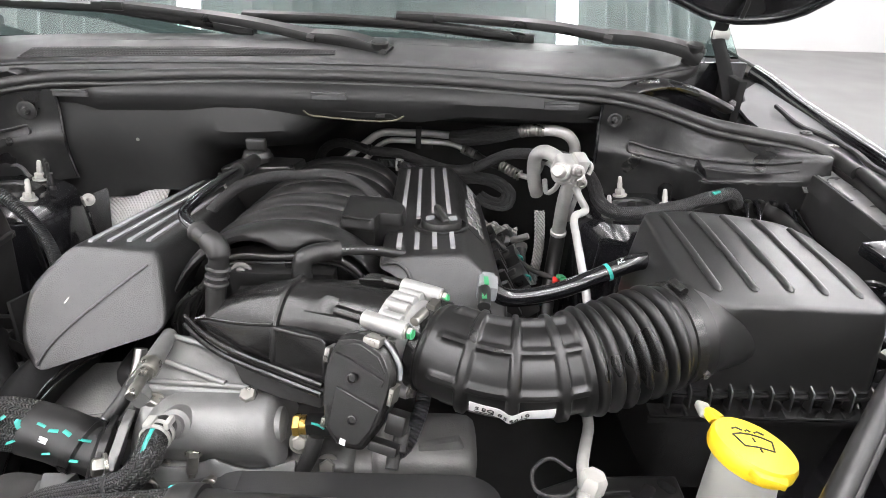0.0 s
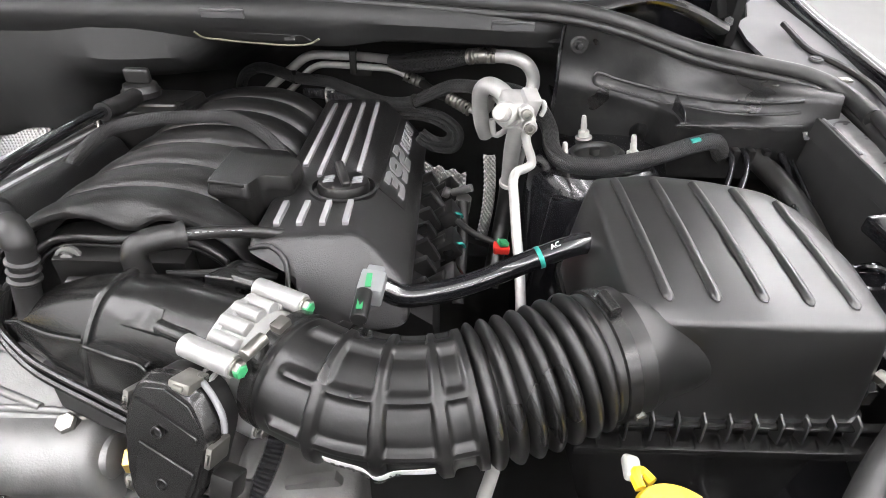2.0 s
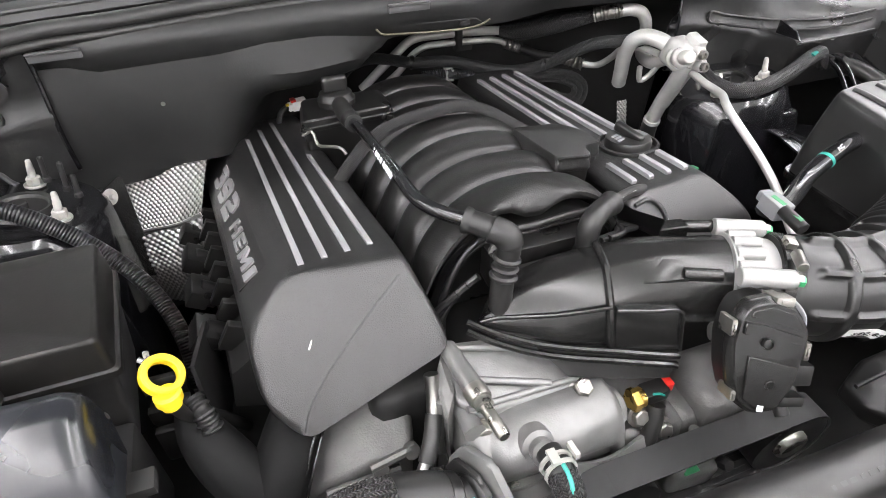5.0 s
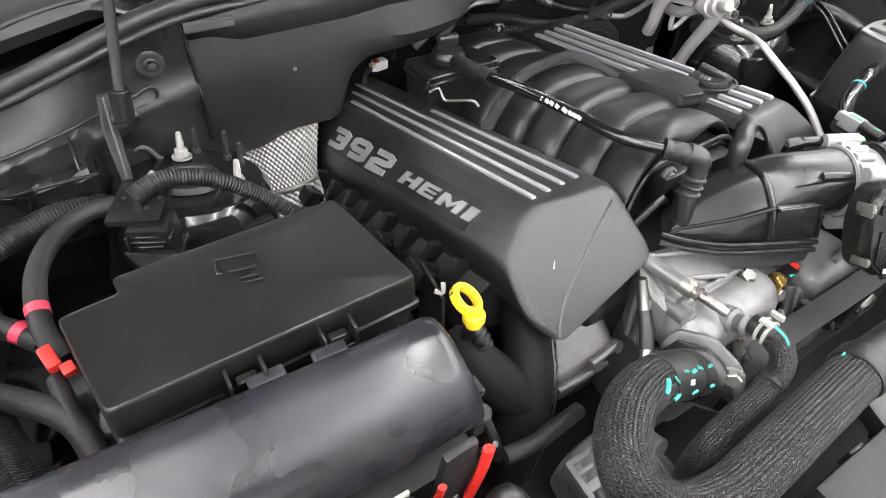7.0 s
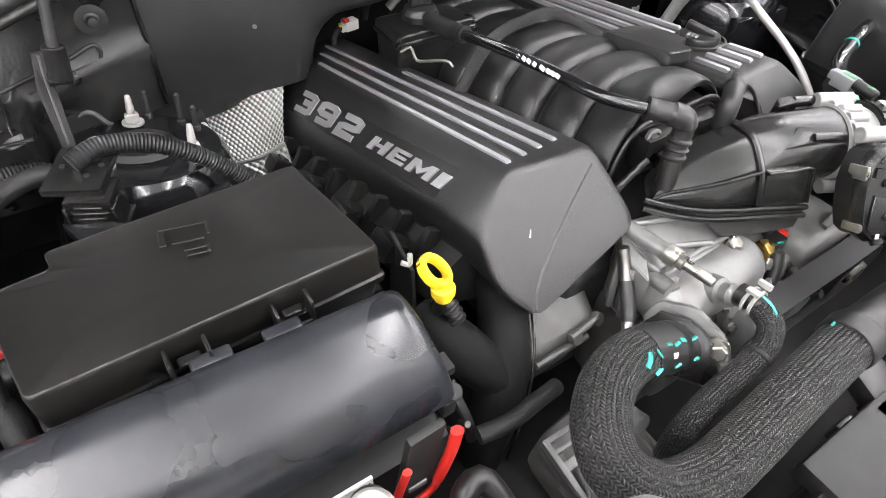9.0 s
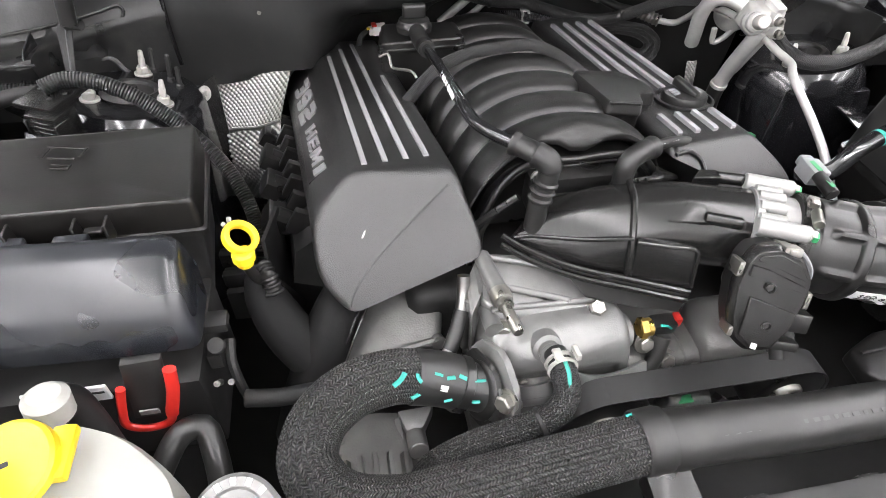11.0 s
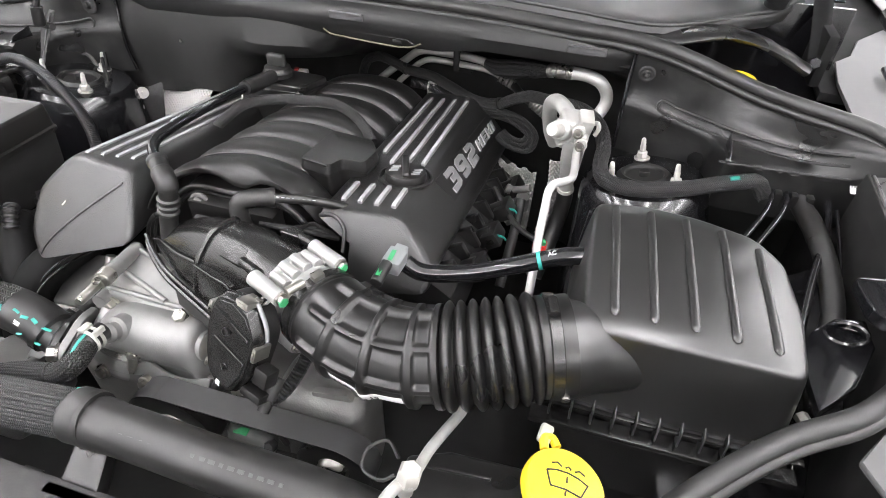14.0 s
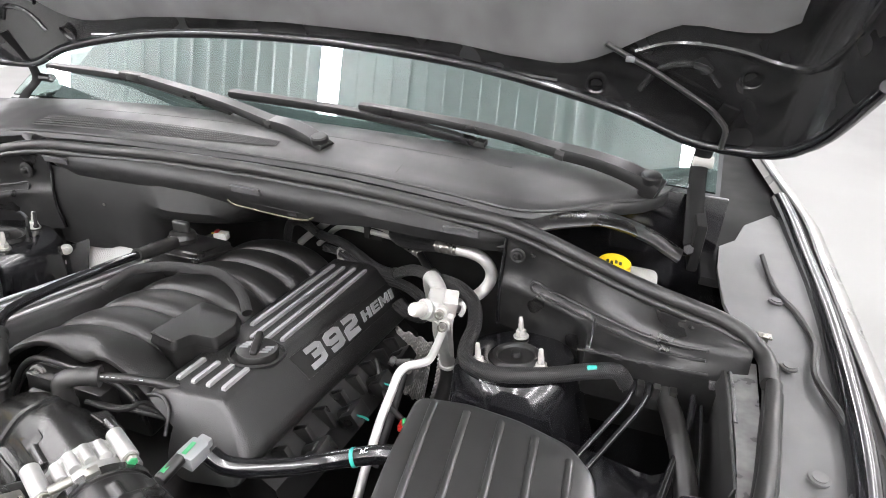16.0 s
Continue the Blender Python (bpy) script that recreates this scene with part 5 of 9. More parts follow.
    box(bm, (-0.135, 0.408, 1.012), (0.042, 0.014, 0.026), bevel=0.006, seg=3)
    part("grip", bm, SATIN, p)
    c = thing("sensor_plug", (-0.19, 0.58, 0.88), "white and red electrical plug on the engine", "connector")
    R = Euler((0, 0, 0.15)).to_matrix()
    bm = bmesh.new()
    box(bm, (-0.183, 0.585, 0.898), (0.030, 0.020, 0.020), rot=R, bevel=0.003)
    box(bm, (-0.198, 0.583, 0.896), (0.014, 0.016, 0.014), rot=R, bevel=0.002)
    part("housing", bm, PAPER, c)
    bm = bmesh.new()
    box(bm, (-0.194, 0.580, 0.9105), (0.010, 0.014, 0.005), rot=R, bevel=0.0015)
    part("lock", bm, RED, c)
    bm = bmesh.new()
    tube(bm, [(-0.204, 0.582, 0.898), (-0.222, 0.572, 0.890), (-0.232, 0.56, 0.86)], 0.0055, 8, 0.006)
    part("wire", bm, DULL, c)
    bm = bmesh.new()
    box(bm, (-0.206, 0.577, 0.9035), (0.006, 0.004, 0.004), rot=R)
    part("yellow_wire", bm, YELLOW, c)
    w = thing("cover_wire_clip", (-0.16, 0.33, 0.95), "bright bent wire clip beside the breather box", "clip")
    bm = bmesh.new()
    tube(bm, [(-0.205, 0.352, 0.958), (-0.190, 0.345, 0.966), (-0.186, 0.335, 0.950), (-0.184, 0.330, 0.948), (-0.155, 0.285, 0.962), (-0.150, 0.278, 0.955)], 0.0026, 8, 0.006)
    part("clip_wire", bm, ZINC, w)
    # long pipe down to the rubber elbow
    g = thing("vapour_pipe", (-0.05, -0.09, 0.96), "black vapour pipe with printed band and rubber elbow", "pipe")
    path = [(-0.134, 0.300, 1.000), (-0.133, 0.272, 1.007), (-0.128, 0.18, 1.025), (-0.123, 0.07, 1.041), (-0.118, 0.010, 1.046), (-0.104, -0.018, 1.046), (-0.070, -0.050, 1.043), (-0.05, -0.069, 1.040)]
    bm = bmesh.new()
    tube(bm, path, 0.0085, 14, 0.01)
    part("pipe", bm, PAINT, g)
    bm = bmesh.new()
    tube(bm, [(-0.134, 0.392, 0.985), (-0.134, 0.355, 0.990), (-0.134, 0.315, 0.997), (-0.133, 0.278, 1.006)], lambda s, a: 0.0145 - (0.0015 if s > 0.10 else 0.0), 16, 0.006)
    part("rubber_boot", bm, RUBBER, g)
    bm = bmesh.new()
    m = axis_frame((-0.133, 0.278, 1.006), (0.02, -1, 0.18))
    lathe(bm, [(0.0085, -0.001), (0.0138, -0.001), (0.0138, 0.002), (0.0085, 0.002)], m, 18, close=False)
    part("end_ring", bm, DULL, g)
    bm = bmesh.new()
    tube(bm, [(-0.080, -0.041, 1.044), (-0.056, -0.063, 1.041), (-0.044, -0.073, 1.036), (-0.0415, -0.077, 1.026), (-0.046, -0.081, 1.000), (-0.050, -0.085, 0.978), (-0.054, -0.093, 0.940)],
         lambda s, a: 0.0135 + (0.0018 if s < 0.006 else 0.0) + (0.0022 if 0.030 < s < 0.062 else 0.0) + (0.0028 if 0.075 < s < 0.112 and (s * 1000) % 11 < 4 else 0.0), 18, 0.0025)
    part("rubber_elbow", bm, RUBBER, g)
    pale = ((0.148, 0.004), (0.136, 0.008), (0.126, 0.008), (0.114, 0.007), (0.098, 0.010), (0.086, 0.008), (0.077, 0.008), (0.068, 0.008))
    for y, l in pale:
        bm = bmesh.new()
        z = 1.0297 + 0.137 * (0.147 - y)
        box(bm, (-0.1332, y, z + 0.0045), (0.0012, l, 0.0055), rot=Euler((0.137, 0.45, 0)).to_matrix())
        part("print_bar", bm, PALE, g, "pale printed bar")
    e = thing("vacuum_elbow", (0.067, -0.065, 0.98), "black rubber elbow with a small printed hose", "hose")
    bm = bmesh.new()
    tube(bm, [(0.066, -0.070, 0.968), (0.066, -0.069, 0.985), (0.0655, -0.068, 1.008), (0.070, -0.065, 1.019), (0.085, -0.056, 1.022), (0.112, -0.041, 1.019)],
         lambda s, a: 0.0135 + (0.0018 if s < 0.012 or s > 0.095 else 0.0), 16, 0.004)
    part("elbow", bm, RUBBER, e)
    bm = bmesh.new()
    tube(bm, [(0.10, -0.048, 1.021), (0.14, -0.026, 1.012), (0.172, -0.008, 1.000), (0.20, 0.008, 0.985)], 0.0072, 12, 0.008)
    part("hose", bm, RUBBER, e)
    for k in range(8):
        bm = bmesh.new()
        f = k / 8
        box(bm, (0.118 + 0.05 * f, -0.0440 + 0.028 * f, 1.0222 - 0.015 * f), (0.0045, 0.0012, 0.003), rot=Euler((0, 0.25, 0.5)).to_matrix())
        part("print_bar", bm, PALE, e, "pale printed bar")
    for k in range(3):
        bm = bmesh.new()
        tube(bm, [(0.085 + 0.012 * k, -0.056, 0.975), (0.115 + 0.012 * k, -0.045, 0.968), (0.15, -0.03 + 0.01 * k, 0.955), (0.19, -0.01, 0.935)], 0.004, 8, 0.01)
        part("wire", bm, DULL, e)


manifold()


def snorkel():
    t = thing("intake_duct", (0.06, -0.12, 0.93), "black plastic duct from manifold to throttle body", "intake duct")
    ax = V(0.905, -0.42, 0.0).normalized()
    lat = V(0.42, 0.905, 0).normalized()
    # each section: front foot, front edge, crown, rear shoulder, rear foot
    secs = [[(-0.088, -0.098, 0.930), (-0.076, -0.099, 0.939), (-0.066, -0.088, 0.948), (-0.052, -0.066, 0.948), (-0.050, -0.056, 0.93)],
            [(-0.058, -0.122, 0.924), (-0.050, -0.112, 0.946), (-0.040, -0.092, 0.966), (-0.026, -0.052, 0.962), (-0.022, -0.044, 0.925)],
            [(-0.006, -0.155, 0.920), (-0.002, -0.137, 0.960), (0.006, -0.108, 0.988), (0.020, -0.062, 0.984), (0.026, -0.046, 0.92)],
            [(0.046, -0.177, 0.921), (0.047, -0.157, 0.975), (0.056, -0.122, 1.004), (0.070, -0.074, 0.998), (0.080, -0.052, 0.925)]]
    N = 48
    rings = [resampled(rounded([V(p) for p in s], 0.016, 5), N) for s in secs]

    def circle(c, r, squash=1.0):
        out = []
        for k in range(N):
            a = math.radians(-128) - 2 * math.pi * k / N
            out.append(V(c) + lat * (math.cos(a) * r) + V(0, 0, 1) * (math.sin(a) * r * squash))
        return out
    rings += [circle((0.098, -0.117, 0.962), 0.0525, 0.95), circle((0.125, -0.128, 0.965), 0.0515, 0.97), circle((0.160, -0.142, 0.967), 0.0505), circle((0.196, -0.1545, 0.968), 0.0505)]
    bm = bmesh.new()
    loft(bm, rings)
    part("horn", bm, DUCT, t, angle=60)
    # beads along the front edge and the split line, with the flat panel past the strap
    edge = [(-0.080, -0.099, 0.937), (-0.063, -0.104, 0.943), (-0.045, -0.115, 0.949), (-0.002, -0.139, 0.962), (0.047, -0.160, 0.977)]
    flange = spline([(-0.095, -0.096, 0.940), (-0.070, -0.118, 0.935), (-0.030, -0.145, 0.930), (0.010, -0.164, 0.927), (0.049, -0.181, 0.926), (0.085, -0.197, 0.925), (0.116, -0.210, 0.924)], 0.006)
    bm = bmesh.new()
    tube(bm, edge, 0.0026, 8, 0.008)
    part("edge_bead", bm, DUCT, t)
    for down, fwd, r in ((0.0, 0.0, 0.0038), (0.0125, 0.003, 0.0042)):
        bm = bmesh.new()
        tube(bm, [p + V(-0.3 * fwd, -fwd, -down) for p in flange], r, 8, 0.008)
        part("flange", bm, DUCT, t)
    bm = bmesh.new()
    slab(bm, rounded([V(0.050, -0.164, 0.976), V(0.116, -0.187, 0.974), V(0.116, -0.204, 0.926), V(0.049, -0.179, 0.928)], 0.003, 2), (0.012, 0.030, 0), bevel=0.0015)
    panel = part("flat_panel", bm, DUCT, t)
    bm = bmesh.new()
    tube(bm, [(0.050, -0.1655, 0.976), (0.083, -0.177, 0.9755), (0.116, -0.1885, 0.974), (0.1165, -0.196, 0.955), (0.1165, -0.205, 0.928)], 0.0024, 8, 0.006)
    part("edge_bead", bm, DUCT, panel)
    bm = bmesh.new()
    slab(bm, [(-0.030, -0.138, 0.918), (0.0, -0.172, 0.889), (0.055, -0.192, 0.886), (0.110, -0.212, 0.888), (0.117, -0.208, 0.918)], (0.02, 0.05, 0), bevel=0.003)
    part("skirt", bm, DULL, t)
    # strap rib over the horn
    ring = scaled(rings[3], 1.035)
    start = min(range(N), key=lambda i: (ring[i] - V(0.046, -0.179, 0.923)).length)
    stop = max(range(N), key=lambda i: ring[i].y + 0.4 * ring[i].z)
    pts = [ring[(start + i) % N] for i in range(0, (stop - start) % N + 3)]
    bm = bmesh.new()
    tube(bm, pts, 0.0046, 8, 0.006)
    part("strap", bm, DUCT, t)
    bm = bmesh.new()
    tube(bm, [pts[-3], pts[-3] + V(-0.006, 0.012, 0.014), pts[-3] + V(-0.008, 0.016, 0.026)], 0.0036, 8, 0.006)
    part("strap_tail", bm, DUCT, t)
    for quad, p, q in (([(0.084, -0.154, 0.996), (0.114, -0.142, 1.014), (0.132, -0.150, 1.014), (0.131, -0.172, 1.004)], (0.128, -0.162, 1.003), (0.166, -0.179, 1.003)),
                       ([(0.146, -0.095, 1.008), (0.162, -0.081, 1.009), (0.181, -0.087, 1.011), (0.180, -0.105, 1.013)], (0.178, -0.096, 1.006), (0.212, -0.108, 1.006))):
        bm = bmesh.new()
        slab(bm, quad, (0, 0, -0.024), bevel=0.0015, seg=1)
        part("screw_boss", bm, DUCT, t)
        bm = bmesh.new()
        drum(bm, p, V(q) - V(p), 0.0078, (V(q) - V(p)).length, 16)
        part("boss_tube", bm, DUCT, t)


snorkel()


def throttle():
    c = V(0.192, -0.153, 0.968)
    ax = V(0.905, -0.42, 0.0).normalized()
    lat = V(0.42, 0.905, 0).normalized()
    t = thing("throttle_valve", c + V(0, 0, -0.06), "bright cast aluminium throttle valve housing with green-marked bolts", "throttle valve")
    m = axis_frame(c, ax, (0, 0, 1))
    bm = bmesh.new()
    lathe(bm, [(0.050, 0.0), (0.054, 0.002), (0.054, 0.010), (0.050, 0.013), (0.051, 0.030), (0.049, 0.034), (0.049, 0.052)], m, 40)
    part("barrel", bm, BRIGHT, t)
    for k in range(9):
        an = math.radians(-70 + 19 * k)
        bm = bmesh.new()
        p = c + (V(0, 0, 1) * math.cos(an) + lat * math.sin(an)) * 0.051
        drum(bm, p + ax * 0.004, ax, 0.0075, 0.030, 10)
        part("cast_rib", bm, BRIGHT, t)
    for s, z in ((0.043, 0.042), (-0.050, 0.050), (-0.044, -0.044), (0.043, -0.044)):
        p = c + lat * s + V(0, 0, z)
        bm = bmesh.new()
        drum(bm, p - ax * 0.004, ax, 0.0105, 0.056, 16)
        part("bolt_boss", bm, BRIGHT, t)
        bm = bmesh.new()
        drum(bm, p + ax * 0.050, ax, 0.0085, 0.004, 18)
        hexnut(bm, p + ax * 0.053, ax, 0.0068, 0.007)
        bolt = part("bolt", bm, ZINC, t)
        if z > 0:
            bm = bmesh.new()
            hexnut(bm, p + ax * 0.0545 + V(0, -0.0012, -0.0005), ax, 0.0066, 0.0065)
            part("paint_dab", bm, GREEN, bolt, "green paint dab")
    bm = bmesh.new()
    slab(bm, [c + lat * a + V(0, 0, h) + ax * 0.006 for a, h in ((-0.052, 0.030), (-0.052, -0.02), (-0.100, -0.015), (-0.100, 0.020))], ax * 0.030, bevel=0.006, seg=3)
    part("motor_neck", bm, BRIGHT, t)
    for k in range(3):
        bm = bmesh.new()
        slab(bm, [c + lat * a + V(0, 0, h) + ax * (0.010 + 0.010 * k) for a, h in ((-0.046, 0.040), (-0.052, 0.034), (-0.096, 0.026), (-0.094, 0.032))], ax * 0.0035, bevel=0.001, seg=1)
        part("cast_web", bm, BRIGHT, t)
    # motor housing hanging in front
    b = thing("throttle_motor", (0.165, -0.26, 0.9), "black plastic throttle motor housing with metal clips", "actuator")
    x = V(0.935, -0.30, -0.06).normalized()
    y = V(0.10, 0.42, 0.90).normalized()
    z = x.cross(y).normalized()
    y = z.cross(x)
    o = V(0.160, -0.258, 0.950)
    R = Matrix((x, y, z)).transposed()
    P = lambda a, h, d: o + x * a + y * h + z * d
    ring = [(-0.024, 0.069), (0.0, 0.075), (0.027, 0.066), (0.043, 0.043), (0.043, 0.025), (0.039, -0.017), (0.025, -0.047), (0.001, -0.051), (-0.019, -0.037), (-0.028, -0.011), (-0.034, 0.027), (-0.031, 0.053)]
    bm = bmesh.new()
    base = rounded([P(a, h, -0.028) for a, h in ring], 0.006, 2)
    loft(bm, [base, [p + z * 0.030 for p in base]])
    part("housing", bm, SATIN, b)
    bm = bmesh.new()
    loft(bm, [scaled([p + z * 0.026 for p in base], 1.05), scaled([p + z * 0.034 for p in base], 1.05), scaled([p + z * 0.036 for p in base], 1.02), scaled([p + z * 0.042 for p in base], 0.99), scaled([p + z * 0.0435 for p in base], 0.96)])
    part("cover", bm, DUCT, b)
    for q, lift in (([(-0.026, 0.053), (-0.008, 0.050), (0.036, 0.037), (0.0355, 0.029), (-0.008, 0.040), (-0.027, 0.040)], 0.0035), ([(-0.017, 0.016), (0.037, 0.004), (0.033, -0.020), (0.022, -0.041), (0.002, -0.044), (-0.016, -0.031)], 0.0032),
                    ([(-0.020, 0.064), (0.0, 0.069), (0.024, 0.061), (0.036, 0.046), (0.034, 0.043), (-0.008, 0.056), (-0.022, 0.058)], 0.0016)):
        bm = bmesh.new()
        slab(bm, [P(a, h, 0.0150) for a, h in q], z * lift, bevel=0.0009, seg=1)
        part("raised_panel", bm, DUCT, b)
    for a, h in ((0.0, 0.030), (0.010, -0.015)):
        bm = bmesh.new()
        lathe(bm, [(0.0055, 0.0), (0.0055, 0.004), (0.0042, 0.0045), (0.0038, 0.002), (0.001, 0.002)], axis_frame(P(a, h, 0.0155), z), 16)
        part("round_boss", bm, SATIN, b)
    bm = bmesh.new()
    slab(bm, [P(0.001, -0.038, 0.0185), P(0.008, -0.039, 0.0185), P(0.008, -0.046, 0.0185), P(0.001, -0.045, 0.0185)], z * 0.0004)
    part("code_tag", bm, PALE, b, "small pale printed tag")
    for a, h, w, l in ((0.012, 0.073, 0.020, 0.010), (-0.036, 0.045, 0.006, 0.018), (0.046, 0.020, 0.006, 0.020), (-0.024, -0.03, 0.006, 0.012)):
        bm = bmesh.new()
        box(bm, P(a, h, 0.002), (w, l, 0.026), rot=R, bevel=0.002)
        box(bm, P(a, h, 0.013), (w * 0.5, l * 0.5, 0.008), rot=R, bevel=0.0015)
        part("spring_clip", bm, ZINC, b)
    bm = bmesh.new()
    tube(bm, [P(0.022, 0.074, -0.002), P(0.034, 0.066, 0.0), P(0.045, 0.052, 0.0), P(0.048, 0.036, -0.002)], 0.0028, 8, 0.004)
    part("gasket_edge", bm, GREY, b)
    bm = bmesh.new()
    box(bm, P(0.055, -0.012, -0.006), (0.022, 0.024, 0.022), rot=R, bevel=0.003)
    box(bm, P(0.046, -0.043, -0.004), (0.034, 0.012, 0.018), rot=R, bevel=0.003)
    part("plug_body", bm, SATIN, b)
    for a, h, r in ((0.056, -0.024, 0.009), (0.052, -0.046, 0.008)):
        bm = bmesh.new()
        drum(bm, P(a, h, -0.03), z * 0.6 - y + x * 0.2, r, 0.030, 12)
        part("plug", bm, DULL, b)
    bm = bmesh.new()
    tube(bm, [P(0.05, -0.06, -0.02), P(0.062, -0.05, -0.035), P(0.066, -0.01, -0.06), P(0.06, 0.02, -0.075)], 0.009, 10, 0.008)
    part("cable", bm, LOOM, b)


throttle()

# centre line of the ribbed intake hose
HOSEPATH = [(0.238, -0.174, 0.967), (0.275, -0.193, 0.965), (0.325, -0.209, 0.962), (0.375, -0.212, 0.963), (0.425, -0.204, 0.969), (0.475, -0.190, 0.977), (0.52, -0.174, 0.985), (0.560, -0.161, 0.989)]


def intake_hose():
    t = thing("intake_hose", (0.38, -0.21, 0.91), "black ribbed rubber intake hose with bellows", "intake hose")

    def bump(x, c, w):
        d = abs(x - c) / w
        return 0 if d > 1 else min(1.0, 1.7 * (1 - d * d))

    def r(s, a):
        base = 0.0570
        if s < 0.02:
            return 0.0555
        if s < 0.190:
            v = base
            k = 0
            for c in (0.0660, 0.1125, 0.158, 0.186):
                k = max(k, bump(s, c, 0.0062))
            if s > 0.03:
                for deg in (10, 57, 104, 151, 198, 245, 292):
                    k = max(k, bump(((math.degrees(a) - deg + 180) % 360 - 180), 0, 5.4) * min(1.0, (s - 0.03) / 0.008))
            return v + 0.0062 * k
        if s < 0.302:
            return 0.0535 + 0.0130 * abs(math.sin(math.pi * (s - 0.190) / 0.016)) ** 0.7
        return 0.0610
    bm = bmesh.new()
    tube(bm, HOSEPATH, r, 112, 0.0018, up=(0, 0, 1))
    part("ribbed_hose", bm, HOSE, t, angle=60)
    for s0, name in ((0.009, "clamp"), (0.315, "clamp")):
        path = spline(HOSEPATH, 0.002)
        i = min(len(path) - 6, round(s0 / 0.002))
        c, d = path[i], (path[i + 4] - path[i]).normalized()
        m = axis_frame(c, d)
        bm = bmesh.new()
        w = 0.0555 if s0 < 0.1 else 0.0610
        lathe(bm, [(w, -0.0075), (w + 0.0026, -0.006), (w + 0.0026, 0.006), (w, 0.0075)], m, 48, close=False)
        band = part(name, bm, DUCT, t, "black band clamp")
        bm = bmesh.new()
        drum(bm, m @ V(w + 0.0075, -0.012 if s0 > 0.1 else 0.02, 0), m.to_3x3() @ V(0, 1, 0), 0.006, 0.024, 12)
        box(bm, m @ V(w + 0.0035, 0.0, 0), (0.012, 0.016, 0.012), rot=m.to_3x3(), bevel=0.002)
        part("clamp_screw", bm, ZINC if s0 < 0.1 else DUCT, band)
    c = V(0.563, -0.214, 0.970)
    bm = bmesh.new()
    drum(bm, c, (0.3, -0.8, -0.1), 0.0055, 0.012, 12)
    part("screw", bm, ZINC, t)
    # paper label on the underside of the bend
    lab = thing("part_label", (0.32, -0.265, 0.945), "white printed paper label on the intake hose", "label")
    path = spline(HOSEPATH, 0.004)

    def on(s, deg, lift):
        i = min(len(path) - 2, max(1, round(s / 0.004)))
        f = (path[i + 1] - path[i - 1]).normalized()
        side = f.cross(V(0, 0, 1)).normalized()
        upv = side.cross(f)
        a = math.radians(deg)
        ridge = 0.0062 * math.exp(-((s - 0.1125) / 0.0075) ** 2)
        return path[i].lerp(path[i + 1], s / 0.004 - i) + (side * math.cos(a) + upv * math.sin(a)) * (0.0576 + ridge * 1.05 + lift)

    def angle(s, down):
        return -9 - 2.5 * math.sin(math.pi * (s - 0.076) / 0.074) - 1.5 * math.exp(-((s - 0.1125) / 0.009) ** 2) - down
    rows = [[on(0.076 + 0.074 * i / 22, angle(0.076 + 0.074 * i / 22, 22 * k / 4), 0.0008) for k in range(5)] for i in range(23)]
    paper = sheet(rows, 0.0004, PAPER, "paper", lab)
    for k, glyph in enumerate("SEQ:856010"):
        s = 0.082 + 0.0047 * k
        f = on(s + 0.004, angle(s + 0.004, 10), 0) - on(s, angle(s, 10), 0)
        upv = on(s, angle(s, 4), 0) - on(s, angle(s, 14), 0)
        words("print", glyph, 0.0105, plane_frame(on(s, angle(s, 10.5), 0.0032 if 2 < k < 8 else 0.002), f, upv), INK_SHADE, paper, 0.0002, label="black printed serial character")
    for s0, s1, down in ((0.081, 0.097, 14), (0.081, 0.101, 18), (0.113, 0.126, 13.5)):
        n = 5
        top = [on(s0 + (s1 - s0) * k / n, angle(s0 + (s1 - s0) * k / n, down), 0.0018) for k in range(n + 1)]
        low = [on(s0 + (s1 - s0) * k / n, angle(s0 + (s1 - s0) * k / n, down + 2.2), 0.0018) for k in range(n + 1)]
        sheet([top, low], 0.0002, INK_SHADE, "print_bar", paper, "black printed bar")
    # clean-air sensor with its grey plug, and the dark tube to the filter box
    g = thing("air_sensor", (0.312, -0.12, 0.98), "grey sensor plug with green marks on the hose", "sensor")
    bm = bmesh.new()
    drum(bm, (0.310, -0.148, 1.004), (0.03, 0.55, 0.05), 0.0085, 0.036, 14)
    part("stem", bm, SATIN, g)
    bm = bmesh.new()
    box(bm, (0.317, -0.098, 1.001), (0.026, 0.032, 0.022), rot=Euler((0, 0.1, -0.08)).to_matrix(), bevel=0.003)
    box(bm, (0.319, -0.078, 1.003), (0.018, 0.012, 0.014), rot=Euler((0, 0.1, -0.08)).to_matrix(), bevel=0.003)
    part("plug", bm, GREY, g)
    for p, s in (((0.315, -0.100, 1.0128), (0.006, 0.02, 0.001)), ((0.3105, -0.132, 1.0125), (0.006, 0.02, 0.002))):
        bm = bmesh.new()
        box(bm, p, s)
        part("paint_mark", bm, GREEN, g, "green paint mark")
    d = thing("clean_air_tube", (0.45, -0.03, 0.95), "smooth black tube with a teal mark", "tube")
    bm = bmesh.new()
    tube(bm, [(0.325, -0.080, 0.985), (0.345, -0.080, 0.974), (0.38, -0.068, 0.968), (0.42, -0.047, 0.964), (0.46, -0.025, 0.966), (0.50, -0.013, 0.978), (0.54, -0.006, 0.992), (0.59, 0.0, 0.998)], 0.0128, 16, 0.008)
    part("tube", bm, PAINT, d)
    bm = bmesh.new()
    tube(bm, [(0.4985, -0.0135, 0.9775), (0.5035, -0.0122, 0.9792)], lambda s, a: 0.0133, 16, 0.003, smooth=False)
    part("paint_band", bm, TEAL, d, "teal paint band")
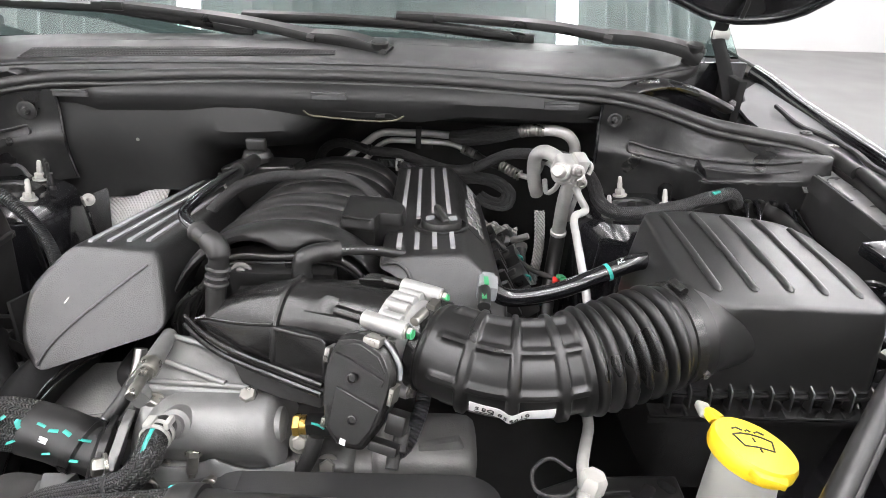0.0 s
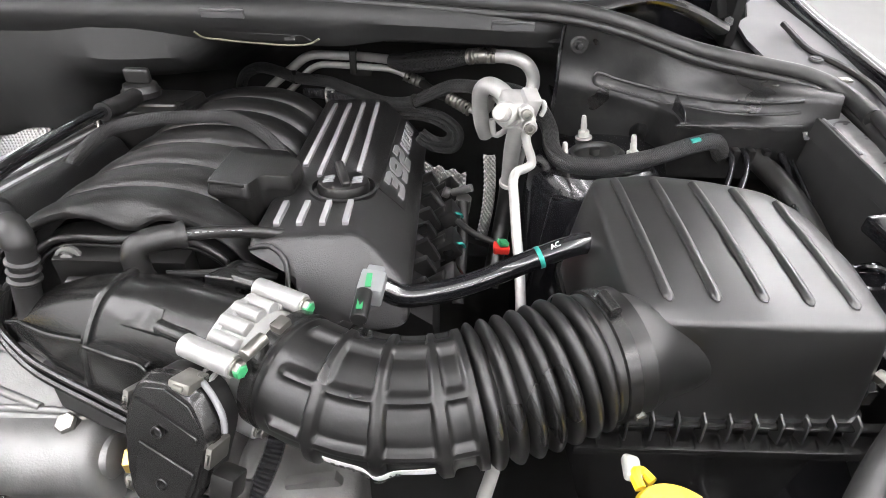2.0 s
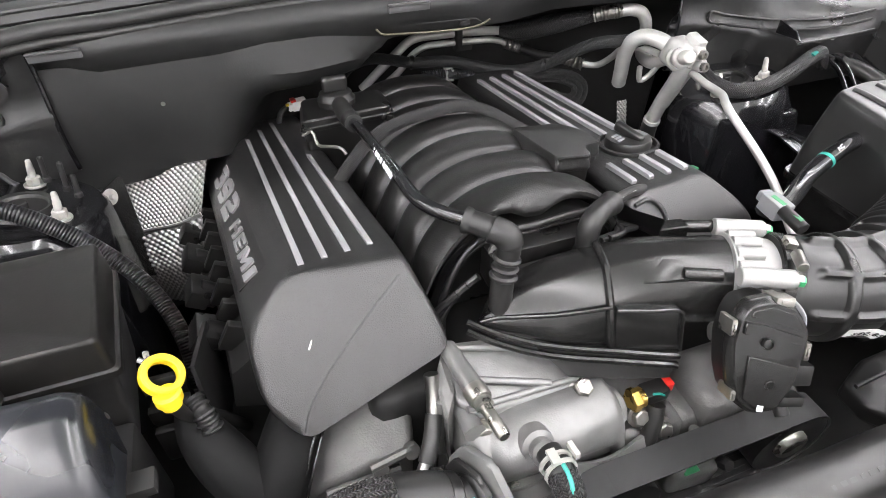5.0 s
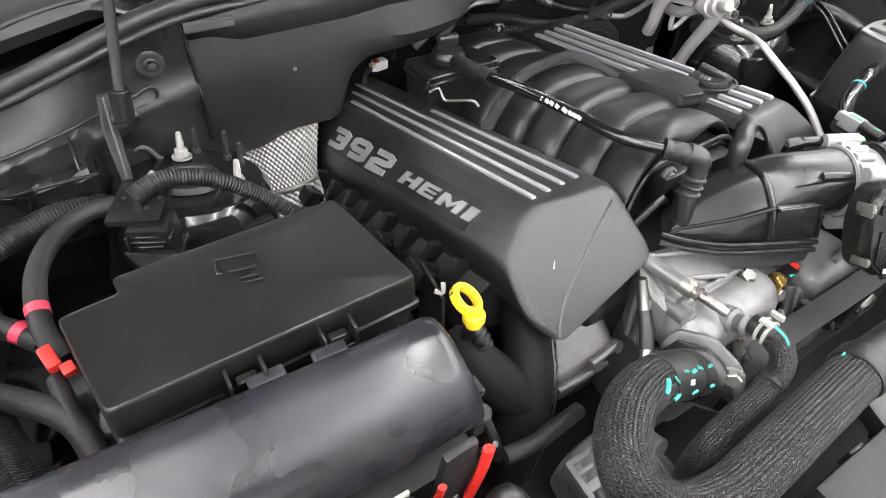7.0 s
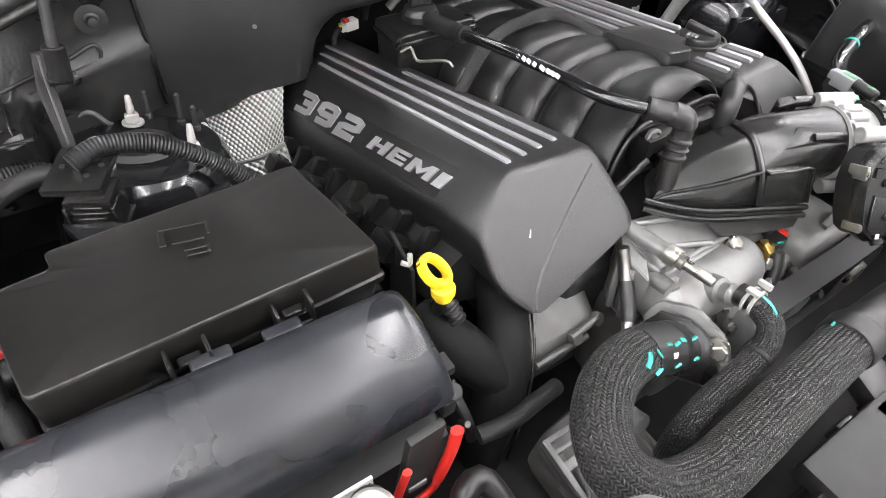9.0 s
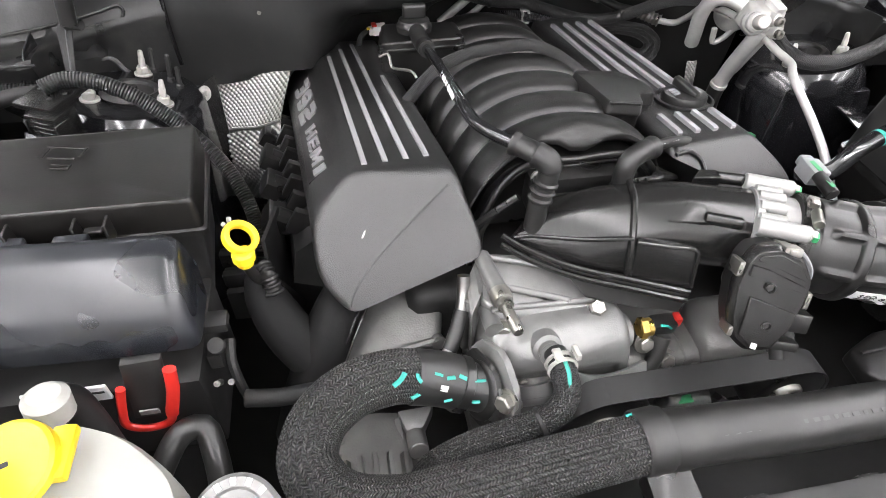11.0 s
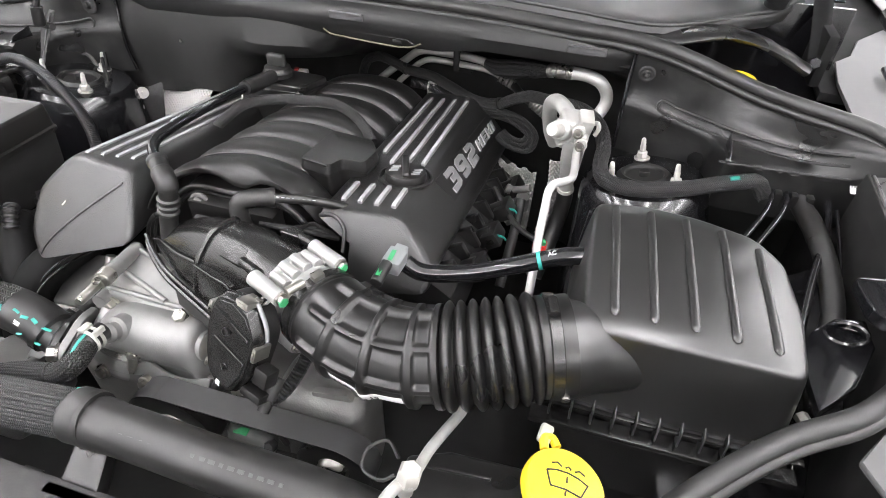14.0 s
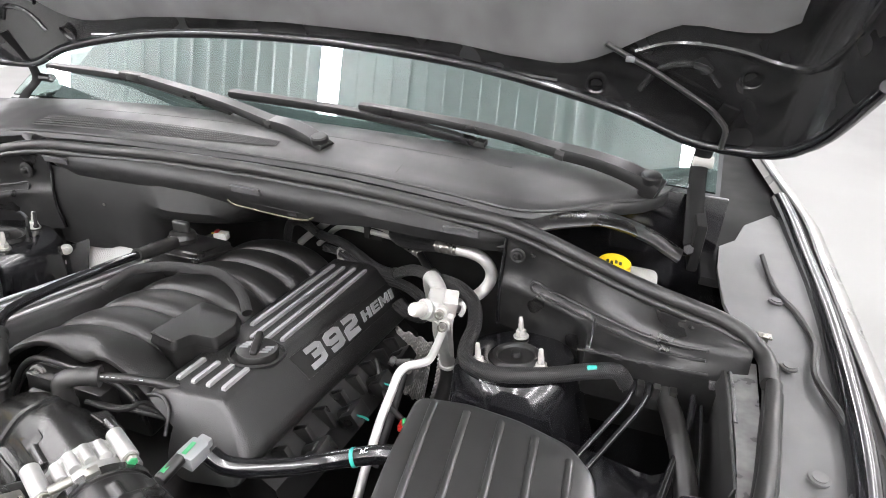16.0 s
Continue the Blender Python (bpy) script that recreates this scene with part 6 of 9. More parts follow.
    words("print", "AC", 0.0085, plane_frame((0.512, -0.019, 0.9952), (0.05, 0.012, 0.022), (-0.3, 0.8, 0.35)), PALE, d, 0.0002, label="pale printed letters")


intake_hose()


def airbox():
    t = thing("air_filter_box", (0.69, -0.05, 0.75), "black plastic air filter box with a ribbed lid", "air filter box")
    out = [(0.570, -0.160, 1.024), (0.69, -0.163, 1.026), (0.812, -0.158, 1.018), (0.817, -0.07, 1.024), (0.806, 0.022, 1.028), (0.770, 0.054, 1.036), (0.70, 0.070, 1.040), (0.63, 0.072, 1.044), (0.560, 0.060, 1.044), (0.562, -0.05, 1.036)]
    ring = rounded([V(p) for p in out], 0.016, 4)
    flat = lambda r, z, f, fx=1.0: [V(MIDX + (p.x - MIDX) * f * fx, MIDY + (p.y - MIDY) * f, z) for p in r]
    MIDX, MIDY = 0.69, -0.05
    bm = bmesh.new()
    rings = [flat(ring, 0.902, 1.10), flat(ring, 0.915, 1.095)]
    for f, d in ((1.075, -0.08), (1.04, -0.04), (1.012, -0.014), (1.0, -0.006), (0.985, -0.001), (0.95, 0.001), (0.8, 0.004), (0.55, 0.006), (0.25, 0.007)):
        g = f if f < 0.96 else 1.0
        rings.append([V(MIDX + (p.x - MIDX) * f, MIDY + (p.y - MIDY) * f, 1.0325 + (p.z - 1.0325) * g + d) for p in ring])
    loft(bm, rings)
    lid = part("lid", bm, LIDP, t, angle=50)
    steps = [(1.0, -0.006), (0.985, -0.001), (0.95, 0.001), (0.8, 0.004), (0.55, 0.006), (0.25, 0.007), (0.0, 0.007)]

    def lid_z(x, y):
        """Height of the lid's top over a place."""
        dx, dy = x - MIDX, y - MIDY
        for k in range(len(ring)):
            p, q = ring[k], ring[(k + 1) % len(ring)]
            ex, ey = q.x - p.x, q.y - p.y
            det = ex * dy - ey * dx
            if abs(det) < 1e-9:
                continue
            px, py = p.x - MIDX, p.y - MIDY
            far = (ex * py - ey * px) / det
            u = (dx * py - dy * px) / det
            if far > 0 and -1e-6 <= u <= 1 + 1e-6:
                f, pz = 1 / far, p.z + (q.z - p.z) * u
                break
        for (f1, d1), (f0, d0) in zip(steps, steps[1:]):
            if f >= f0:
                w = min(1.0, (f - f0) / (f1 - f0))
                high = lambda g, d: 1.0325 + (pz - 1.0325) * (g if g < 0.96 else 1.0) + d
                return high(f0, d0) * (1 - w) + high(f1, d1) * w
        return 1.04
    for i in range(5):
        x0, x1 = 0.602 + 0.0447 * i, 0.588 + 0.046 * i
        y1 = 0.052 - (0.006 if i == 3 else 0.024 if i == 4 else 0)
        pts = []
        for k in range(13):
            y = -0.138 + (y1 + 0.138) * k / 12
            x = x0 + (x1 - x0) * k / 12
            pts.append((x, y, lid_z(x, y) + 0.0006))
        bm = bmesh.new()
        tube(bm, pts, lambda s, a: 0.0052 * min(1.0, 0.35 + s / 0.006), 12, 0.004, flat=0.75)
        part("rib", bm, LIDP, lid)
    # neck to the hose
    bm = bmesh.new()
    c0, c1, c2 = V(0.552, -0.163, 0.984), V(0.590, -0.150, 0.976), V(0.655, -0.136, 0.958)
    rings = []
    for c, d, r in ((c0, (0.96, 0.25, 0.02), 0.060), (c0.lerp(c1, 0.5), (0.96, 0.25, 0), 0.0575), (c1, (0.97, 0.2, 0), 0.050), (c1.lerp(c2, 0.5), (0.98, 0.2, 0), 0.040), (c2, (1, 0.2, 0), 0.026)):
        m = axis_frame(c, d)
        rings.append([m @ V(r * math.cos(2 * math.pi * k / 32), r * math.sin(2 * math.pi * k / 32), 0) for k in range(32)])
    loft(bm, rings)
    part("neck", bm, LIDP, t)
    # lower half with its toothed joint
    bm = bmesh.new()
    loft(bm, [flat(ring, 0.70, 1.0), flat(ring, 0.80, 1.05), flat(ring, 0.885, 1.08), flat(ring, 0.89, 1.14), flat(ring, 0.902, 1.14), flat(ring, 0.902, 1.06)])
    tub = part("tub", bm, DUCT, t)
    for i in range(11):
        x = 0.552 + 0.0262 * i
        bm = bmesh.new()
        slab(bm, [(x, -0.172, 0.912), (x, -0.184, 0.908), (x, -0.188, 0.880), (x, -0.172, 0.876)], (0.0026, 0, 0), bevel=0.0008, seg=1)
        part("tooth", bm, LIDP, tub)
    for y in (-0.15, -0.11, -0.07, -0.03, 0.01):
        bm = bmesh.new()
        box(bm, (0.838, y, 0.912), (0.012, 0.0035, 0.022), bevel=0.001, seg=1)
        part("tooth", bm, DUCT, tub)
    bm = bmesh.new()
    box(bm, (0.69, -0.182, 0.872), (0.32, 0.022, 0.004), bevel=0.0015)
    part("joint_shelf", bm, DUCT, t)
    bm = bmesh.new()
    box(bm, (0.69, -0.176, 0.896), (0.32, 0.010, 0.004), bevel=0.0015)
    part("joint_shelf", bm, DUCT, t)
    bm = bmesh.new()
    box(bm, (0.69, -0.186, 0.860), (0.32, 0.006, 0.010), bevel=0.002)
    part("joint_ledge", bm, DUCT, t)
    bm = bmesh.new()
    drum(bm, (0.828, -0.150, 0.95), (0.4, -1, 0), 0.008, 0.014, 6)
    part("lid_screw", bm, ZINC, lid)


airbox()


# ---- front of the engine ----
def water_pump():
    t = thing("water_pump_housing", (-0.03, -0.2, 0.78), "bright cast aluminium water pump housing with bolts", "water pump")
    bm = bmesh.new()
    slab(bm, [(-0.128, -0.106, 0.906), (-0.112, -0.092, 0.909), (-0.05, -0.100, 0.904), (0.02, -0.135, 0.890), (0.04, -0.168, 0.880), (-0.002, -0.182, 0.878), (-0.118, -0.182, 0.888), (-0.134, -0.160, 0.898)], (0, 0, -0.12), bevel=0.008, seg=3)
    part("upper_casting", bm, CAST, t)
    bm = bmesh.new()
    slab(bm, rounded([V(-0.146, -0.125, 0.895), V(-0.128, -0.098, 0.905), V(-0.122, -0.098, 0.80), V(-0.140, -0.125, 0.79)], 0.004, 2), (-0.004, -0.055, -0.004), bevel=0.004, seg=2)
    part("side_web", bm, CAST, t)
    for dy in (-0.150, -0.128):
        bm = bmesh.new()
        tube(bm, [(-0.147, dy, 0.885), (-0.151, dy - 0.006, 0.85), (-0.150, dy - 0.012, 0.80)], 0.0055, 10, 0.008)
        part("side_rib", bm, CAST, t)
    # front half: a sloping face with a pear-shaped swelling from the spigot to the sensor boss
    slope = spline([(0, -0.146, 0.874), (0, -0.172, 0.872), (0, -0.200, 0.862), (0, -0.222, 0.848), (0, -0.229, 0.834), (0, -0.224, 0.816), (0, -0.216, 0.796), (0, -0.214, 0.772), (0, -0.216, 0.74)], 0.004)

    def face(x, p):
        u = min(1.0, max(0.0, (x + 0.068) / 0.10))
        d = math.hypot(x - (-0.066 + 0.10 * u), p.y - (-0.218 + 0.014 * u)) / (0.044 - 0.017 * u)
        swell = (0.019 - 0.004 * u) * max(0.0, 1 - d * d) ** 0.8 if d < 1 else 0.0
        side = max(0.0, (-0.118 - x) / 0.016) + max(0.0, (x - 0.036) / 0.020)
        web = 0.004 * math.exp(-((x + 0.02 + 0.5 * (p.y + 0.2)) / 0.005) ** 2) * (1 if p.y < -0.25 else 0)
        return V(x, p.y - 0.45 * swell - web, p.z + 0.9 * swell - 0.05 * side * side)

    def on_face(x, y):
        return face(x, min(slope[:30], key=lambda p: abs(p.y - y)))
    sheet([[face(-0.134 + 0.190 * k / 56, p) for k in range(57)] for p in slope], 0.006, CAST, "front_casting", t)
    bm = bmesh.new()
    tube(bm, [on_face(x, -0.186) + V(0, 0, 0.001) for x in (-0.115, -0.09, -0.06, -0.03, 0.0, 0.02, 0.035)], 0.004, 10, 0.006)
    part("flange_edge", bm, CAST, t)
    for a, b, r in (((-0.124, -0.116, 0.910), (-0.122, -0.142, 0.907), 0.005), ((-0.122, -0.142, 0.907), (-0.022, -0.172, 0.893), 0.0045), ((-0.126, -0.176, 0.898), (0.02, -0.172, 0.886), 0.004), ((-0.112, -0.104, 0.914), (-0.03, -0.125, 0.905), 0.004)):
        bm = bmesh.new()
        tube(bm, [V(a) - V(0, 0, 0.85 * r), V(a).lerp(V(b), 0.5) - V(0, 0, 0.75 * r), V(b) - V(0, 0, 0.85 * r)], r, 12, 0.006)
        part("casting_rib", bm, CAST, t)
    bm = bmesh.new()
    girth = [(0.0, 0.008), (0.003, 0.017), (0.010, 0.025), (0.020, 0.029), (0.040, 0.0305), (0.060, 0.0295), (0.078, 0.0265), (0.092, 0.0245), (0.104, 0.0255), (0.116, 0.0250), (0.128, 0.0235), (0.152, 0.0235), (0.160, 0.0225), (0.163, 0.018)]
    m = axis_frame((-0.104, -0.207, 0.843), (1, 0.05, 0.02), (0, 0, 1))
    lathe(bm, [(r, h) for h, r in girth], m, 40)
    part("outlet_body", bm, CAST, t)
    bm = bmesh.new()
    tube(bm, [m @ V(0.0255 * math.cos(a), 0.0255 * math.sin(a), 0.100) for a in [math.radians(-80 + 20 * k) for k in range(9)]], 0.0028, 8, 0.006)
    part("parting_seam", bm, CAST, t)
    bm = bmesh.new()
    hexnut(bm, (0.071, -0.2045, 0.852), (1, 0.03, 0), 0.0145, 0.010)
    drum(bm, (0.080, -0.204, 0.852), (1, 0.03, 0), 0.0125, 0.008, 16)
    part("brass_fitting", bm, BRASS, t, "brass hexagon fitting")
    for p, ax, r, l in ((on_face(0.012, -0.180), (0, -0.35, 1), 0.0115, 0.016), (V(-0.110, -0.186, 0.868), (-0.1, -1, 0.15), 0.0095, 0.012), (V(-0.088, -0.226, 0.800), (0, -0.9, 0.3), 0.010, 0.012),
                        (V(0.115, -0.225, 0.80), (0, -0.8, 0.5), 0.011, 0.012), (V(0.08, -0.215, 0.832), (0, -0.8, 0.5), 0.010, 0.010)):
        bm = bmesh.new()
        d = V(ax).normalized()
        drum(bm, V(p) - d * 0.002, d, r * 1.45, 0.0035, 18)
        hexnut(bm, V(p), d, r, l)
        part("bolt", bm, ZINC, t)
    bm = bmesh.new()
    lathe(bm, [(0.0135, -0.014), (0.0135, 0.0), (0.0125, 0.003), (0.0100, 0.004), (0.0105, 0.012), (0.0072, 0.013), (0.0072, 0.050), (0.0058, 0.053)], axis_frame((-0.114, -0.180, 0.916), (0.09, -1, 0.08)), 18)
    part("stud", bm, ZINC, t)
    bm = bmesh.new()
    lathe(bm, [(0.007, 0), (0.007, 0.030), (0.005, 0.031), (0.0045, 0.036)], axis_frame((-0.047, -0.236, 0.840), (-0.03, -0.45, -0.75)), 14)
    hexnut(bm, V(-0.047, -0.237, 0.838), (-0.03, -0.45, -0.75), 0.0115, 0.008)
    part("stud", bm, ZINC, t)
    bm = bmesh.new()
    lathe(bm, [(0.021, -0.01), (0.019, 0.006), (0.0135, 0.009), (0.0135, 0.018), (0.0155, 0.021), (0.0140, 0.026), (0.012, 0.028), (0.012, 0.05)], axis_frame((-0.066, -0.226, 0.872), (0.0, -0.8, 0.45)), 22)
    part("hose_spigot", bm, CAST, t)
    bm = bmesh.new()
    q = axis_frame((-0.138, -0.252, 0.838), (-0.88, -0.18, 0.36), (0, 1, 0.2))
    slab(bm, rounded([q @ V(-0.060, -0.016, -0.006), q @ V(-0.060, 0.016, -0.006), q @ V(-0.026, 0.044, -0.006), q @ V(0.026, 0.044, -0.006), q @ V(0.060, 0.016, -0.006), q @ V(0.060, -0.016, -0.006), q @ V(0.026, -0.044, -0.006), q @ V(-0.026, -0.044, -0.006)], 0.008, 2), q.to_3x3() @ V(0, 0, 0.010), bevel=0.0025, seg=2)
    part("flange_plate", bm, CAST, t)
    bm = bmesh.new()
    lathe(bm, [(0.006, -0.085), (0.0105, -0.080), (0.0120, -0.02), (0.0120, -0.004), (0.0135, 0.0)], axis_frame((-0.114, -0.178, 0.9150), (0.09, -1, 0.08)), 22)
    lathe(bm, [(0.006, -0.07), (0.0105, -0.065), (0.0115, -0.003), (0.0125, 0.0)], axis_frame((-0.124, -0.196, 0.878), (0.05, -1, 0.08)), 20)
    part("stud_barrel", bm, CAST, t)
    bm = bmesh.new()
    for k in range(7):
        box(bm, (-0.018 + 0.009 * (k % 4), -0.2325 - 0.003 * (k // 4), 0.852 - 0.005 * (k // 4)), (0.0055, 0.0012, 0.0022), rot=Euler((-0.7, 0, 0)).to_matrix())
    part("stamped_bars", bm, CASTD, t, "stamped marks on the casting")
    bm = bmesh.new()
    ink = lambda *pts: tube(bm, [on_face(x, y) + V(0, -0.0006, 0.0012) for x, y in pts], 0.0009, 6, 0.003)
    ink((-0.046, -0.198), (-0.040, -0.206), (-0.032, -0.206), (-0.028, -0.198))
    ink((-0.054, -0.206), (-0.050, -0.198))
    part("ink_mark", bm, INK_SHADE, t, "hand-drawn black ink mark")
    bm = bmesh.new()
    for k in range(3):
        box(bm, (-0.050 + 0.006 * k, -0.2335, 0.858), (0.004, 0.0008, 0.0022), rot=Euler((-0.55, 0, 0)).to_matrix())
    part("red_print", bm, RED, t, "small red printed marks")
    bm = bmesh.new()
    for dx, dz, w, h in ((0, 0.005, 0.012, 0.0012), (0, -0.005, 0.012, 0.0012), (-0.0055, 0, 0.0012, 0.010), (0.0055, 0, 0.0012, 0.010), (0.001, 0.0005, 0.005, 0.0012), (0.0, -0.010, 0.030, 0.0018)):
        box(bm, (-0.012 + dx, -0.2325 - 0.35 * (0.005 - dz), 0.852 + dz), (w, 0.0010, h), rot=Euler((-0.45, 0, 0)).to_matrix())
    part("cast_mark", bm, PIPE, t, "raised cast mark")
    # lower half: a scalloped flange under the swelling
    bm = bmesh.new()
    rows = []
    for k in range(45):
        x = -0.128 + 0.205 * k / 44
        wave = abs(math.sin(31 * (x + 0.128)))
        rows.append([V(x, -0.236 - 0.007 * wave, 0.822 - 0.010 * wave), V(x, -0.246 - 0.009 * wave, 0.808 - 0.012 * wave), V(x, -0.247 - 0.009 * wave, 0.785), V(x, -0.238, 0.750), V(x, -0.236, 0.69)])
    sheet(rows, 0.006, CAST, "lower_casting", t)
    for x, z in ((-0.105, 0.79), (-0.028, 0.792), (0.045, 0.795)):
        bm = bmesh.new()
        drum(bm, (x, -0.248, z), (0, -1, 0.25), 0.0125, 0.010, 18)
        hexnut(bm, (x, -0.258, z + 0.003), (0, -1, 0.25), 0.0085, 0.007)
        part("bolt", bm, ZINC, t)
    # coolant sensor with red lock
    s = thing("coolant_sensor", (0.11, -0.2, 0.85), "black coolant sensor plug with a red lock", "sensor")
    bm = bmesh.new()
    box(bm, (0.104, -0.2025, 0.852), (0.034, 0.022, 0.020), bevel=0.004)
    part("plug", bm, SATIN, s)
    bm = bmesh.new()
    box(bm, (0.124, -0.201, 0.856), (0.010, 0.014, 0.016), bevel=0.002)
    part("lock", bm, RED, s)
    bm = bmesh.new()
    tube(bm, [(0.096, -0.2115, 0.863), (0.106, -0.2125, 0.860), (0.112, -0.213, 0.855)], 0.0018, 6, 0.004)
    part("paint_mark", bm, TEAL, s, "teal paint stroke")
    w = thing("small_hose", (0.07, -0.225, 0.79), "short black hose with a yellow-green end", "hose")
    bm = bmesh.new()
    tube(bm, [(0.063, -0.236, 0.789), (0.078, -0.238, 0.797), (0.093, -0.230, 0.818), (0.102, -0.216, 0.845)], 0.0105, 14, 0.006)
    part("hose", bm, RUBBER, w)
    bm = bmesh.new()
    drum(bm, (0.054, -0.233, 0.786), (0.85, -0.2, 0.4), 0.0115, 0.011, 14)
    part("end_ring", bm, surface("lime_ring", (0.55, 0.62, 0.12), 0.5), w)
    # castings behind and below
    f = thing("timing_cover", (0.06, -0.15, 0.6), "dull cast aluminium timing cover below the pump", "engine casting")
    for c, s, bv in (((0.03, -0.165, 0.70), (0.34, 0.13, 0.20), 0.03), ((0.10, -0.205, 0.775), (0.10, 0.06, 0.07), 0.022), ((-0.08, -0.215, 0.75), (0.14, 0.08, 0.12), 0.025), ((0.24, -0.19, 0.72), (0.14, 0.10, 0.22), 0.03), ((0.0, 0.2, 0.72), (0.44, 0.62, 0.26), 0.03)):
        bm = bmesh.new()
        box(bm, c, s, bevel=bv, seg=3)
        part("casting", bm, CASTD if c[1] < 0 else DULL, f)
    for k in range(5):
        bm = bmesh.new()
        tube(bm, [(-0.02 + 0.045 * k, -0.236, 0.79), (-0.01 + 0.045 * k, -0.240, 0.75), (0.045 * k, -0.236, 0.70)], 0.007, 8, 0.01)
        part("casting_rib", bm, CASTD, f)
    bm = bmesh.new()
    slab(bm, [(0.232, -0.222, 0.836), (0.285, -0.218, 0.845), (0.302, -0.212, 0.80), (0.298, -0.212, 0.72), (0.238, -0.222, 0.72)], (0, 0.012, 0), bevel=0.004)
    part("bracket", bm, CASTD, f)
    # cylinder head corner under the passenger's cover
    h = thing("cylinder_head", (-0.24, -0.08, 0.75), "dull aluminium cylinder head end below the cover", "cylinder head")
    bm = bmesh.new()
    slab(bm, [(-0.315, -0.150, 0.775), (-0.18, -0.150, 0.80), (-0.16, -0.06, 0.84), (-0.31, -0.06, 0.82)], (0, 0.02, -0.12), bevel=0.012, seg=3)
    part("casting", bm, CASTD, h)
    for p in ((-0.225, -0.150, 0.79), (-0.185, -0.145, 0.80)):
        bm = bmesh.new()
        drum(bm, p, (0.1, -0.9, 0.5), 0.010, 0.012, 14)
        part("boss", bm, CASTD, h)
    for a, b in (((-0.235, -0.155, 0.80), (-0.185, -0.15, 0.806)), ((-0.29, -0.155, 0.775), (-0.20, -0.155, 0.78))):
        bm = bmesh.new()
        tube(bm, [a, b], 0.006, 8, 0.01)
        part("casting_rib", bm, CASTD, h)
    k = thing("foil_sleeved_cable", (-0.17, -0.16, 0.85), "cable in a crinkled foil sleeve", "cable")
    for pts, r, m in (([(-0.150, -0.125, 0.905), (-0.152, -0.138, 0.885), (-0.156, -0.152, 0.868)], 0.0085, FOIL), ([(-0.156, -0.152, 0.868), (-0.166, -0.172, 0.852), (-0.178, -0.190, 0.838)], 0.010, RUBBER), ([(-0.178, -0.190, 0.838), (-0.192, -0.205, 0.826), (-0.205, -0.214, 0.812)], 0.0085, FOIL)):
        bm = bmesh.new()
        tube(bm, pts, r, 12, 0.005)
        part("sleeve", bm, m, k)
    q = thing("crank_plug", (-0.16, -0.2, 0.83), "small black plug with coloured wires", "connector")
    bm = bmesh.new()
    box(bm, (-0.150, -0.212, 0.842), (0.04, 0.018, 0.016), bevel=0.003)
    part("housing", bm, SATIN, q)
    bm = bmesh.new()
    tube(bm, [(-0.17, -0.212, 0.842), (-0.182, -0.207, 0.836)], 0.0015, 6, 0.004)
    part("blue_wire", bm, surface("blue_lead", (0.04, 0.2, 0.6), 0.4), q)
    bm = bmesh.new()
    tube(bm, [(-0.17, -0.214, 0.846), (-0.184, -0.212, 0.842)], 0.0015, 6, 0.004)
    part("yellow_wire", bm, YELLOW, q)


water_pump()

RAD = [(-0.142, -0.255, 0.840), (-0.175, -0.248, 0.853), (-0.205, -0.243, 0.866), (-0.255, -0.244, 0.883), (-0.305, -0.260, 0.891), (-0.342, -0.292, 0.888), (-0.352, -0.330, 0.878), (-0.325, -0.366, 0.868), (-0.27, -0.381, 0.864), (-0.217, -0.380, 0.866),
       (-0.109, -0.372, 0.874), (0.014, -0.364, 0.884)]


